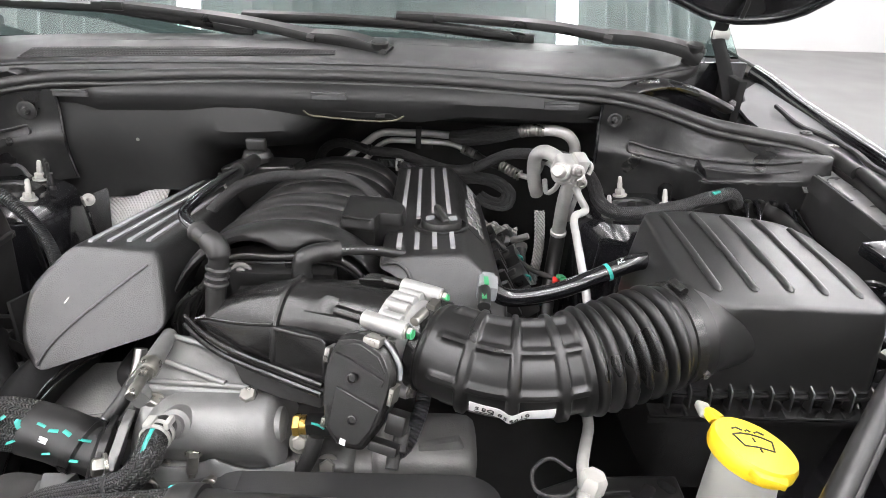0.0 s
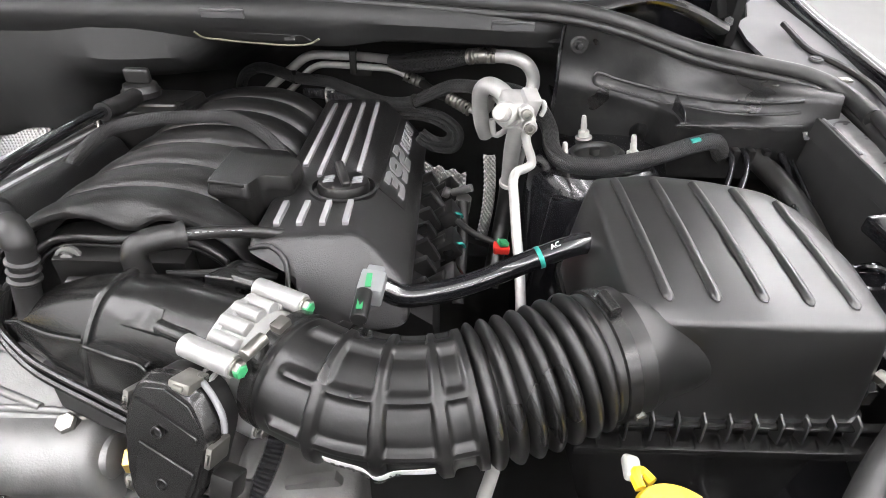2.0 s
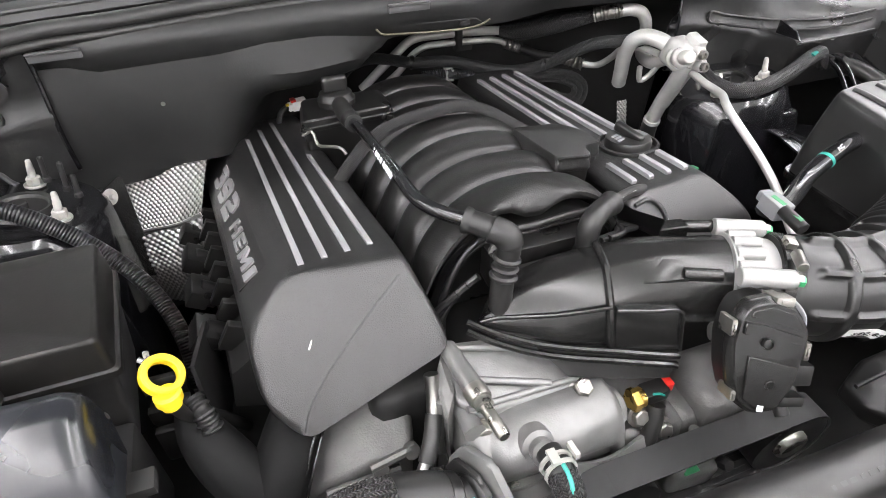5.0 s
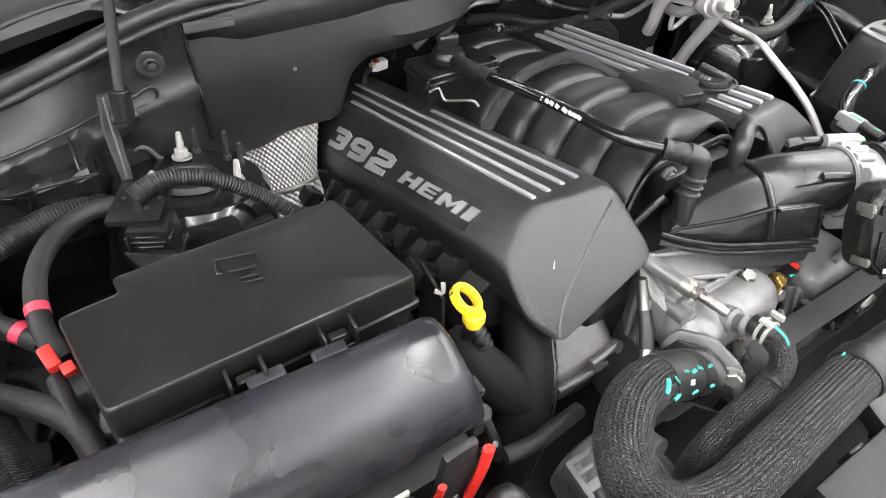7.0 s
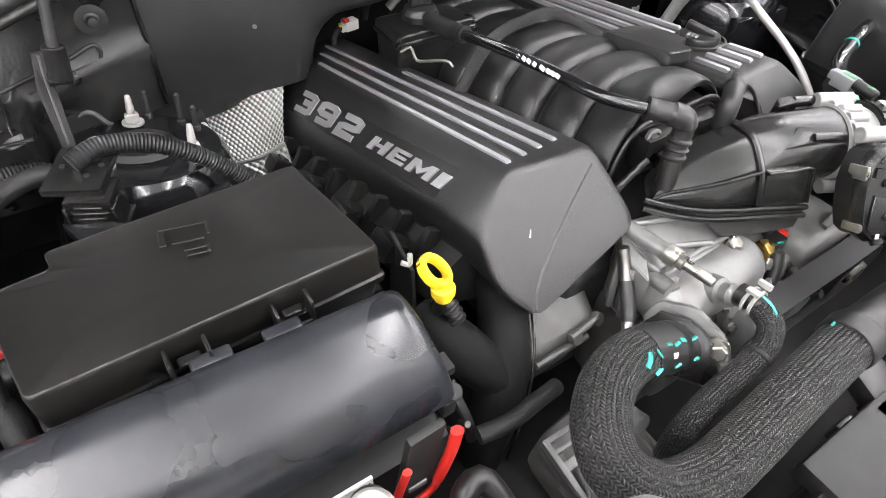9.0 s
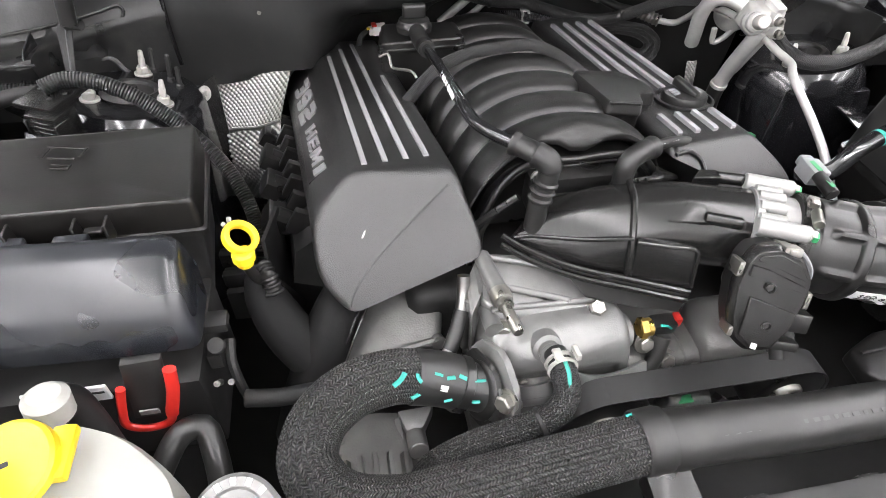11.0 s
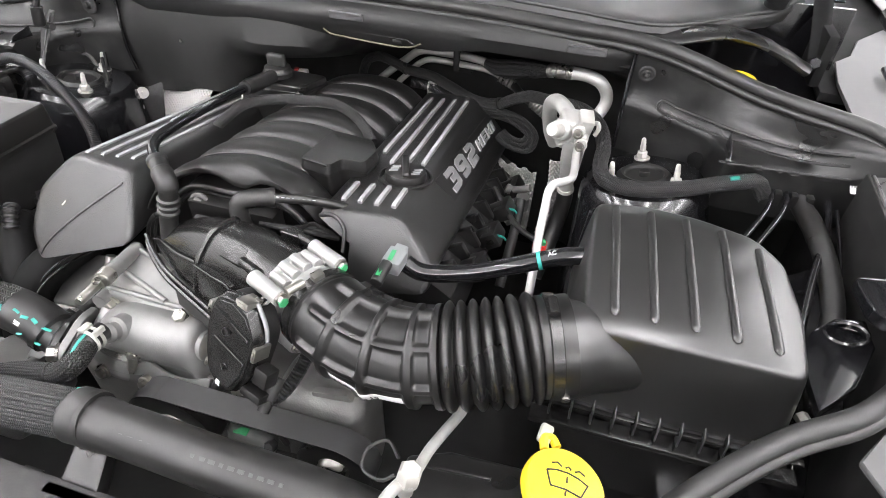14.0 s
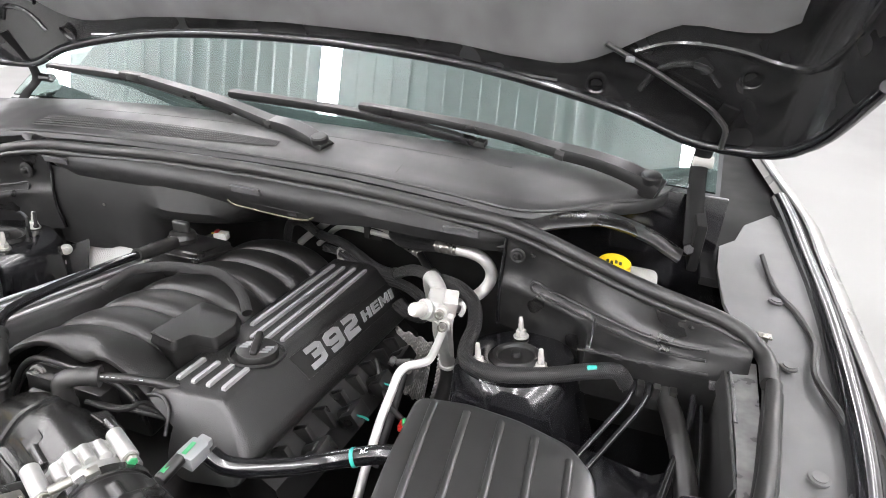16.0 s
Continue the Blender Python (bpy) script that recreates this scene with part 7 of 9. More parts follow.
def hoses():
    t = thing("radiator_hose", (-0.3, -0.3, 0.84), "thick black braided radiator hose bent in a U", "radiator hose")
    bm = bmesh.new()
    tube(bm, RAD[2:], lambda s, a: 0.0302 + 0.0012 * abs(math.sin(18 * a)) ** 0.6, 144, 0.008)
    part("braided_sleeve", bm, BRAID, t)
    bm = bmesh.new()
    tube(bm, [(-0.150, -0.253, 0.843), (-0.17, -0.249, 0.851), (-0.20, -0.244, 0.864), (-0.235, -0.243, 0.877)], lambda s, a: 0.0325 - (0.004 if s < 0.02 else 0), 28, 0.004)
    part("rubber_cuff", bm, RUBBER, t)
    bm = bmesh.new()
    m = axis_frame((-0.178, -0.248, 0.854), (-0.9, 0.1, 0.4))
    lathe(bm, [(0.0315, -0.006), (0.034, -0.0055), (0.034, 0.0055), (0.0315, 0.006)], m, 32, close=False)
    box(bm, m @ V(-0.005, 0.036, 0), (0.014, 0.012, 0.016), rot=m.to_3x3(), bevel=0.002)
    part("spring_clamp", bm, SATIN, t)
    bm = bmesh.new()
    m = axis_frame((-0.148, -0.254, 0.842), (-0.88, -0.18, 0.36), (0, 1, 0.2))
    lathe(bm, [(0.030, -0.004), (0.036, 0.0), (0.036, 0.008), (0.030, 0.012)], m, 28)
    slab(bm, [m @ V(-0.05, -0.012, 0), m @ V(-0.05, 0.012, 0), m @ V(-0.02, 0.034, 0), m @ V(0.02, 0.034, 0), m @ V(0.05, 0.012, 0), m @ V(0.05, -0.012, 0), m @ V(0.02, -0.034, 0), m @ V(-0.02, -0.034, 0)], m.to_3x3() @ V(0, 0, 0.007), bevel=0.002)
    part("flange", bm, SATIN, t)
    bm = bmesh.new()
    hexnut(bm, (-0.128, -0.283, 0.860), (-0.75, -0.5, 0.3), 0.0115, 0.014)
    drum(bm, (-0.127, -0.282, 0.8595), (-0.75, -0.5, 0.3), 0.015, 0.004, 18)
    part("flange_bolt", bm, ZINC, t)
    # paint-pen dashes round the cuff
    path = spline(RAD, 0.005)

    def on(s, deg, lift=0.0):
        i = min(len(path) - 2, max(1, round(s / 0.005)))
        f = (path[i + 1] - path[i - 1]).normalized()
        side = f.cross(V(0, 0, 1)).normalized()
        upv = side.cross(f)
        a = math.radians(deg)
        return path[i] + (side * math.cos(a) + upv * math.sin(a)) * (0.0325 + lift)
    for s0, d0, s1, d1, r in ((0.018, 105, 0.036, 112, 0.0022), (0.045, 112, 0.056, 110, 0.003), (0.060, 116, 0.068, 122, 0.003), (0.075, 118, 0.086, 116, 0.0022), (0.10, 135, 0.106, 120, 0.003), (0.098, 160, 0.112, 172, 0.0026), (0.118, 118, 0.136, 140, 0.003), (0.056, 160, 0.066, 170, 0.0026), (0.022, 150, 0.030, 155, 0.002)):
        bm = bmesh.new()
        tube(bm, [on(s0, d0), on((s0 + s1) / 2, (d0 + d1) / 2, 0.0004), on(s1, d1)], r, 6, 0.004, flat=0.4)
        part("paint_dash", bm, TEAL, t, "teal paint-pen dash")
    bm = bmesh.new()
    slab(bm, [on(0.063, 138), on(0.073, 138), on(0.073, 150), on(0.063, 150)], (0, 0, 0.0012))
    part("tag", bm, PAPER, t, "small white tag")
    bm = bmesh.new()
    tube(bm, [(-0.02, -0.343, 0.903), (-0.008, -0.341, 0.9045)], 0.002, 6, 0.004)
    part("paint_dash", bm, TEAL, t, "teal paint-pen dash")
    p = thing("upper_coolant_pipe", (0.2, -0.36, 0.85), "smooth black coolant pipe with faint print", "coolant pipe")
    bm = bmesh.new()
    tube(bm, [(0.006, -0.3655, 0.880), (0.10, -0.366, 0.876), (0.193, -0.368, 0.872), (0.30, -0.366, 0.865), (0.40, -0.370, 0.853), (0.47, -0.388, 0.832), (0.52, -0.42, 0.805)], lambda s, a: 0.0315 + (0.0015 if s < 0.03 else 0), 28, 0.01)
    part("pipe", bm, RUBBER, p)
    bm = bmesh.new()
    tube(bm, [(-0.012, -0.365, 0.882), (0.004, -0.3645, 0.883), (0.020, -0.364, 0.884)], lambda s, a: 0.0350 - (0.0015 if s < 0.003 or s > 0.029 else 0), 28, 0.003)
    part("cuff", bm, RUBBER, p)
    for k in range(16):
        x = 0.075 + 0.0125 * k + (0.02 if k > 5 else 0)
        bm = bmesh.new()
        box(bm, (x, -0.3790, 0.9050 - 0.0038 * k / 8), (0.0085 if k % 3 else 0.005, 0.0045, 0.0006), rot=Euler((0.35, 0, 0)).to_matrix())
        part("print_bar", bm, surface("faint_grey_print", (0.045, 0.045, 0.045), 0.6) if k == 0 else bpy.data.materials["faint_grey_print"], p, "faint printed bar")
    c = thing("pipe_bracket", (0.02, -0.40, 0.84), "black plastic bracket under the coolant pipe", "bracket")
    bm = bmesh.new()
    slab(bm, [(-0.005, -0.385, 0.86), (0.045, -0.385, 0.862), (0.055, -0.43, 0.84), (0.0, -0.43, 0.838)], (0, 0, -0.03), bevel=0.005)
    part("clip", bm, SATIN, c)
    bm = bmesh.new()
    box(bm, (0.03, -0.44, 0.83), (0.09, 0.02, 0.02), bevel=0.004)
    part("foot", bm, SATIN, c)
    # thinner hose from the pump
    t = thing("heater_hose", (-0.12, -0.31, 0.84), "braided heater hose with a white spring clamp", "hose")
    small = [(-0.066, -0.250, 0.893), (-0.066, -0.275, 0.898), (-0.068, -0.300, 0.888), (-0.085, -0.314, 0.873), (-0.115, -0.318, 0.862), (-0.18, -0.322, 0.845), (-0.225, -0.328, 0.818), (-0.24, -0.335, 0.78)]
    bm = bmesh.new()
    tube(bm, small[1:], lambda s, a: 0.0150 + 0.0008 * abs(math.sin(11 * a)) ** 0.6, 88, 0.006)
    part("braided_sleeve", bm, BRAIDF, t)
    bm = bmesh.new()
    tube(bm, small[:3], 0.0145, 18, 0.006)
    part("rubber_end", bm, RUBBER, t)
    bm = bmesh.new()
    m = axis_frame((-0.066, -0.268, 0.897), (0, -1, 0.15))
    lathe(bm, [(0.0155, -0.007), (0.018, -0.006), (0.018, -0.003), (0.0155, -0.002)], m, 24, close=False)
    lathe(bm, [(0.0155, 0.003), (0.018, 0.004), (0.018, 0.007), (0.0155, 0.008)], m, 24, close=False)
    box(bm, m @ V(0.018, 0.006, 0.0), (0.005, 0.010, 0.018), rot=m.to_3x3(), bevel=0.0015)
    box(bm, m @ V(0.018, -0.016, 0.0), (0.008, 0.006, 0.018), rot=m.to_3x3(), bevel=0.0015)
    part("spring_clamp", bm, WHITE, t, "white spring clamp")
    bm = bmesh.new()
    tube(bm, [(-0.066, -0.270, 0.9125), (-0.066, -0.288, 0.911), (-0.068, -0.302, 0.902), (-0.069, -0.313, 0.889)], 0.0026, 6, 0.004, flat=0.5)
    part("paint_dash", bm, TEAL, t, "teal paint-pen stripe")
    bm = bmesh.new()
    m = axis_frame((-0.100, -0.317, 0.867), (-1, -0.12, -0.4))
    lathe(bm, [(0.0162, -0.003), (0.0172, -0.002), (0.0172, 0.002), (0.0162, 0.003)], m, 20, close=False)
    part("cable_tie", bm, DULL, t)


hoses()


def belt_drive():
    t = thing("drive_belt", (0.14, -0.258, 0.7), "black ribbed drive belt over its pulleys", "belt")
    c1, r1, c2, r2 = V(0.020, 0, 0.742), 0.069, V(0.284, 0, 0.757), 0.056
    pts = []
    for k in range(20):
        a = math.radians(96 + 168 * k / 19)
        pts.append((c1.x + r1 * math.cos(a), c1.z + r1 * math.sin(a)))
    for k in range(20):
        a = math.radians(-90 + 186 * k / 19)
        pts.append((c2.x + r2 * math.cos(a), c2.z + r2 * math.sin(a)))
    bm = bmesh.new()
    prof = [(0.0, -0.284), (0.003, -0.284), (0.003, -0.246), (0.0, -0.246)]
    rings = []
    n = len(pts)
    for i, (x, z) in enumerate(pts):
        (xa, za), (xb, zb) = pts[i - 1], pts[(i + 1) % n]
        nx, nz = (zb - za), -(xb - xa)
        l = math.hypot(nx, nz)
        rings.append([V(x + nx / l * o, y, z + nz / l * o) for o, y in prof])
    rings.append(rings[0])
    loft(bm, rings, caps=False)
    part("belt", bm, BELT, t)
    for y in (-0.282, -0.274, -0.266, -0.258, -0.250):
        bm = bmesh.new()
        strip = []
        for i, (x, z) in enumerate(pts):
            (xa, za), (xb, zb) = pts[i - 1], pts[(i + 1) % n]
            nx, nz = (zb - za), -(xb - xa)
            l = math.hypot(nx, nz)
            strip.append([V(x + nx / l * o, w, z + nz / l * o) for o, w in ((-0.0008, y), (0.0002, y), (0.0002, y + 0.004), (-0.0008, y + 0.004))])
        strip.append(strip[0])
        loft(bm, strip, caps=False)
        part("rib", bm, BELT, t)
    for c, r, m in ((c1, r1 - 0.001, SATIN), (c2, r2 - 0.001, SATIN)):
        u = thing("pulley", (c.x, -0.258, c.z), "dark grooved belt pulley", "pulley", "belt pulleys")
        bm = bmesh.new()
        lathe(bm, [(r * 0.3, -0.006), (r * 0.7, -0.004), (r * 0.86, 0.002), (r, 0.004), (r, 0.040), (r * 0.86, 0.042), (r * 0.3, 0.036)], axis_frame((c.x, -0.242, c.z), (0, -1, 0)), 40)
        part("rim", bm, SATIN, u)
        bm = bmesh.new()
        lathe(bm, [(0.024, 0.0), (0.023, 0.008), (0.020, 0.011), (0.004, 0.012)], axis_frame((c.x, -0.278, c.z), (0, -1, 0)), 24)
        part("hub_bolt", bm, ZINC, u)
    bm = bmesh.new()
    k = thing("belt_tensioner", (0.12, -0.25, 0.72), "cast aluminium tensioner with a green dab", "tensioner")
    box(bm, (0.145, -0.262, 0.742), (0.075, 0.03, 0.045), rot=Euler((0, 0.2, 0)).to_matrix(), bevel=0.012, seg=3)
    part("arm", bm, CASTD, k)
    bm = bmesh.new()
    hexnut(bm, (0.185, -0.27, 0.755), (0, -0.8, 0.6), 0.009, 0.016)
    part("bolt", bm, DULL, k)
    bm = bmesh.new()
    box(bm, (0.135, -0.270, 0.766), (0.022, 0.012, 0.003), bevel=0.001, seg=1)
    part("paint_dab", bm, GREEN, k, "green paint dab")
    a = thing("alternator", (-0.29, -0.29, 0.7), "cast aluminium alternator with slotted casing", "alternator")
    bm = bmesh.new()
    lathe(bm, [(0.05, 0.0), (0.066, 0.006), (0.070, 0.02), (0.070, 0.10), (0.064, 0.115), (0.04, 0.12)], axis_frame((-0.285, -0.225, 0.715), (0, -1, 0)), 36)
    part("casing", bm, CASTD, a)
    for k in range(11):
        an = math.radians(20 + 14 * k)
        bm = bmesh.new()
        c = V(-0.285 + 0.071 * math.cos(an), -0.31, 0.715 + 0.071 * math.sin(an))
        box(bm, c, (0.016, 0.045, 0.007), rot=Euler((0, -an, 0)).to_matrix(), bevel=0.002)
        part("fin", bm, CASTD, a)
    # ribbed end plate: bars over a recessed face, a slotted pillar and curved vanes
    tip = lambda x, y, up=0.0: V(x, y, 0.779 + 0.22 * (y + 0.245) + up)
    bm = bmesh.new()
    slab(bm, [tip(-0.352, -0.240, -0.009), tip(-0.250, -0.240, -0.009), tip(-0.246, -0.325, -0.009), tip(-0.350, -0.325, -0.009)], (0, 0, -0.02), bevel=0.003)
    plate = part("end_plate", bm, CASTD, a)
    for y, w, x1 in ((-0.2445, 0.0035, -0.262), (-0.2595, 0.0030, -0.266), (-0.2790, 0.0060, -0.266)):
        bm = bmesh.new()
        slab(bm, [tip(-0.352, y + w), tip(x1, y + w), tip(x1, y - w), tip(-0.352, y - w)], (0, 0, -0.010), bevel=0.0015, seg=2)
        part("bar", bm, CAST, plate)
    for x, w in ((-0.2645, 0.0042), (-0.2525, 0.0036), (-0.3490, 0.0040)):
        bm = bmesh.new()
        slab(bm, [tip(x - w, -0.242, 0.001), tip(x + w, -0.242, 0.001), tip(x + w + 0.003, -0.322, 0.001), tip(x - w + 0.003, -0.322, 0.001)], (0, 0, -0.012), bevel=0.0015, seg=2)
        part("pillar", bm, CAST, plate)
    for k in range(5):
        x = -0.336 + 0.0142 * k
        bm = bmesh.new()
        tube(bm, [tip(x + 0.003, -0.288, -0.001), tip(x + 0.004, -0.298, 0.001), tip(x + 0.001, -0.310, -0.002), tip(x - 0.006, -0.321, -0.008)], 0.0032, 8, 0.004)
        part("vane", bm, CAST, plate)
    bm = bmesh.new()
    slab(bm, [tip(-0.252, -0.236, 0.008), tip(-0.205, -0.236, 0.010), tip(-0.222, -0.262, 0.010), tip(-0.244, -0.262, 0.008)], (0, 0, -0.028), bevel=0.004, seg=2)
    part("ear", bm, CAST, a)
    bm = bmesh.new()
    drum(bm, tip(-0.232, -0.262, -0.004), (0, -0.85, 0.35), 0.0125, 0.032, 20)
    part("boss", bm, CAST, a)


belt_drive()


# ---- passenger's side ----
def fuse_box():
    t = thing("fuse_box", (-0.62, 0.02, 0.85), "matt black fuse box with a clipped lid", "fuse box")
    top = [V(-0.776, -0.078, 1.030), V(-0.463, -0.048, 1.005), V(-0.482, 0.130, 0.990), V(-0.748, 0.108, 1.000), V(-0.744, 0.078, 1.004), V(-0.802, 0.070, 1.006)]
    ring = rounded(top, 0.008, 3)
    bm = bmesh.new()
    loft(bm, [scaled(ring, 1.015, (0, 0, -0.046)), scaled(ring, 1.012, (0, 0, -0.030)), scaled(ring, 1.004, (0, 0, -0.006)), scaled(ring, 0.995, (0, 0, -0.001)), scaled(ring, 0.985, (0, 0, 0.0)), scaled(ring, 0.97, (0, 0, -0.001)), scaled(ring, 0.5, (0, 0, 0.001))])
    lid = part("lid", bm, FUSE, t, angle=50)
    bm = bmesh.new()
    loft(bm, [scaled(ring, 1.015, (0, 0, -0.056)), scaled(ring, 1.035, (0, 0, -0.055)), scaled(ring, 1.035, (0, 0, -0.047)), scaled(ring, 1.015, (0, 0, -0.044))])
    part("lid_rim", bm, FUSE, t)
    bm = bmesh.new()
    loft(bm, [scaled(ring, 0.92, (0, 0, -0.18)), scaled(ring, 0.97, (0, 0, -0.10)), scaled(ring, 1.0, (0, 0, -0.052))])
    part("tub", bm, DULL, t)
    for f in (0.36, 0.665):
        p = top[0].lerp(top[1], f) + V(0, -0.010, -0.026)
        bm = bmesh.new()
        for dx in (-0.0165, 0.0165):
            box(bm, p + V(dx, -0.005, 0.004), (0.0035, 0.020, 0.030), bevel=0.001, seg=1)
        box(bm, p + V(0, -0.013, -0.009), (0.036, 0.0035, 0.006), bevel=0.001, seg=1)
        box(bm, p + V(0, -0.004, 0.004), (0.020, 0.010, 0.006), bevel=0.0015, seg=1)
        catch = part("catch", bm, FUSE, lid)
        bm = bmesh.new()
        slab(bm, [p + V(-0.020, -0.010, -0.022), p + V(0.020, -0.010, -0.022), p + V(0.017, -0.013, -0.066), p + V(-0.017, -0.013, -0.066)], (0, 0.006, 0), bevel=0.001, seg=1)
        part("tongue", bm, FUSE, catch)
    for f in (0.13, 0.83):
        p = top[0].lerp(top[1], f) + V(0, -0.013, -0.068)
        bm = bmesh.new()
        for dx in (-0.022, 0.0, 0.022):
            box(bm, p + V(dx, -0.004, 0), (0.0035, 0.012, 0.026), bevel=0.001, seg=1)
        for dz in (-0.011, 0.011):
            box(bm, p + V(0, -0.006, dz), (0.048, 0.004, 0.0035), bevel=0.001, seg=1)
        part("lower_catch", bm, DULL, t)
    # faint raised pictogram on the lid: plain bars
    c = top[0].lerp(top[2], 0.55) + V(-0.01, 0.01, 0.0012)
    for dx, dy, w, h in ((-0.022, 0.012, 0.006, 0.022), (0.0, 0.024, 0.044, 0.003), (0.022, 0.012, 0.003, 0.022), (0.0, 0.0, 0.03, 0.003), (0.004, -0.014, 0.022, 0.003), (0.004, -0.022, 0.022, 0.003), (0.014, -0.018, 0.003, 0.010)):
        bm = bmesh.new()
        box(bm, c + V(dx, dy, -0.05 * dy - 0.06 * dx), (w, h, 0.0016), rot=Euler((-0.12, 0.06, -0.15)).to_matrix(), bevel=0.0004, seg=1)
        part("raised_bar", bm, FUSE, lid)
    b = thing("battery_cover", (-0.63, -0.15, 0.87), "blue-black moulded battery cover with back tabs", "battery cover")
    prof = [(-0.094, 0.955), (-0.096, 0.990), (-0.102, 1.001), (-0.116, 1.006), (-0.138, 1.002), (-0.160, 0.989), (-0.178, 0.970), (-0.192, 0.948), (-0.198, 0.932), (-0.199, 0.918), (-0.190, 0.914), (-0.12, 0.916)]
    rings = []
    for i in range(17):
        x = -0.459 - (0.0, 0.003, 0.009, 0.018)[i] if i < 4 else -0.459 - 0.393 * i / 16
        e = 1.0 - ((0.22, 0.09, 0.03, 0.006)[i] if i < 4 else 0.0)
        lift = 0.020 * i / 16
        c = V(x, -0.148, 0.955)
        rings.append([V(x, c.y + (y - c.y) * e, c.z + (z + lift - c.z) * e) for y, z in prof])
    rings = [[V(p.x - 0.012 * (p.z - 0.93) / 0.07, p.y, p.z) for p in r] for r in rings]
    bm = bmesh.new()
    loft(bm, rings)
    part("cover", bm, BATT, b, angle=60)
    for x, w in ((-0.585, 0.036), (-0.648, 0.036)):
        bm = bmesh.new()
        box(bm, (x, -0.092, 0.990 + 0.02 * (-0.452 - x) / 0.4), (w, 0.016, 0.010), bevel=0.004, seg=3)
        part("tab", bm, BATT, b)
    bm = bmesh.new()
    tube(bm, [(-0.4720, -0.110, 0.986), (-0.4700, -0.119, 0.983), (-0.4690, -0.127, 0.977)], 0.0018, 6, 0.004)
    part("sticker_edge", bm, YELLOW, b, "yellow sticker edge")
    n = thing("battery", (-0.62, -0.15, 0.75), "black battery below its cover with a red strap", "battery")
    bm = bmesh.new()
    box(bm, (-0.62, -0.13, 0.80), (0.30, 0.16, 0.15), bevel=0.008)
    part("case", bm, DULL, n)
    bm = bmesh.new()
    box(bm, (-0.605, -0.2125, 0.882), (0.085, 0.004, 0.026), bevel=0.001, seg=1)
    part("label", bm, PAPER, n, "white printed label")
    for k in range(3):
        bm = bmesh.new()
        box(bm, (-0.618 + 0.022 * k, -0.2150, 0.886 - 0.008 * (k % 2)), (0.016, 0.001, 0.003))
        part("print_bar", bm, INK_SHADE, n, "printed bar")
    bm = bmesh.new()
    tube(bm, [(-0.537, -0.233, 0.914), (-0.548, -0.235, 0.874), (-0.552, -0.236, 0.846), (-0.540, -0.237, 0.838), (-0.524, -0.237, 0.836), (-0.508, -0.236, 0.842), (-0.499, -0.235, 0.867), (-0.488, -0.233, 0.905), (-0.483, -0.231, 0.936)], lambda s, a: 0.0050 + 0.002 * (s > 0.13), 10, 0.005, flat=0.8)
    part("strap_frame", bm, RED, n, "red plastic strap frame")
    bm = bmesh.new()
    slab(bm, [(-0.530, -0.226, 0.945), (-0.490, -0.224, 0.945), (-0.505, -0.230, 0.848), (-0.545, -0.231, 0.848)], (0, 0.010, 0), bevel=0.003)
    part("strap", bm, DULL, n)
    bm = bmesh.new()
    box(bm, (-0.524, -0.2325, 0.862), (0.02, 0.002, 0.008))
    part("print_bar", bm, GREY, n, "grey print")
    bm = bmesh.new()
    box(bm, (-0.452, -0.152, 0.905), (0.030, 0.024, 0.014), bevel=0.003)
    drum(bm, (-0.452, -0.172, 0.884), (0.1, -0.5, 0.8), 0.0095, 0.020)
    box(bm, (-0.456, -0.180, 0.872), (0.016, 0.012, 0.026), bevel=0.003)
    part("terminal", bm, DULL, n)
    for k in range(2):
        bm = bmesh.new()
        drum(bm, (-0.458 + 0.016 * k, -0.190, 0.836), (0, -0.6, 0.8), 0.0040, 0.020, 12)
        part("terminal_bolt", bm, CASTD, n)
    bm = bmesh.new()
    tube(bm, [(-0.44, -0.16, 0.88), (-0.44, -0.18, 0.865), (-0.435, -0.195, 0.84), (-0.43, -0.2, 0.80)], 0.006, 8, 0.008)
    part("cable", bm, DULL, n)
    bm = bmesh.new()
    tube(bm, [(-0.43, -0.21, 0.825), (-0.39, -0.215, 0.825), (-0.35, -0.21, 0.82), (-0.30, -0.2, 0.80)], 0.011, 10, 0.01)
    part("wrapped_cable", bm, TAPE, n)


fuse_box()


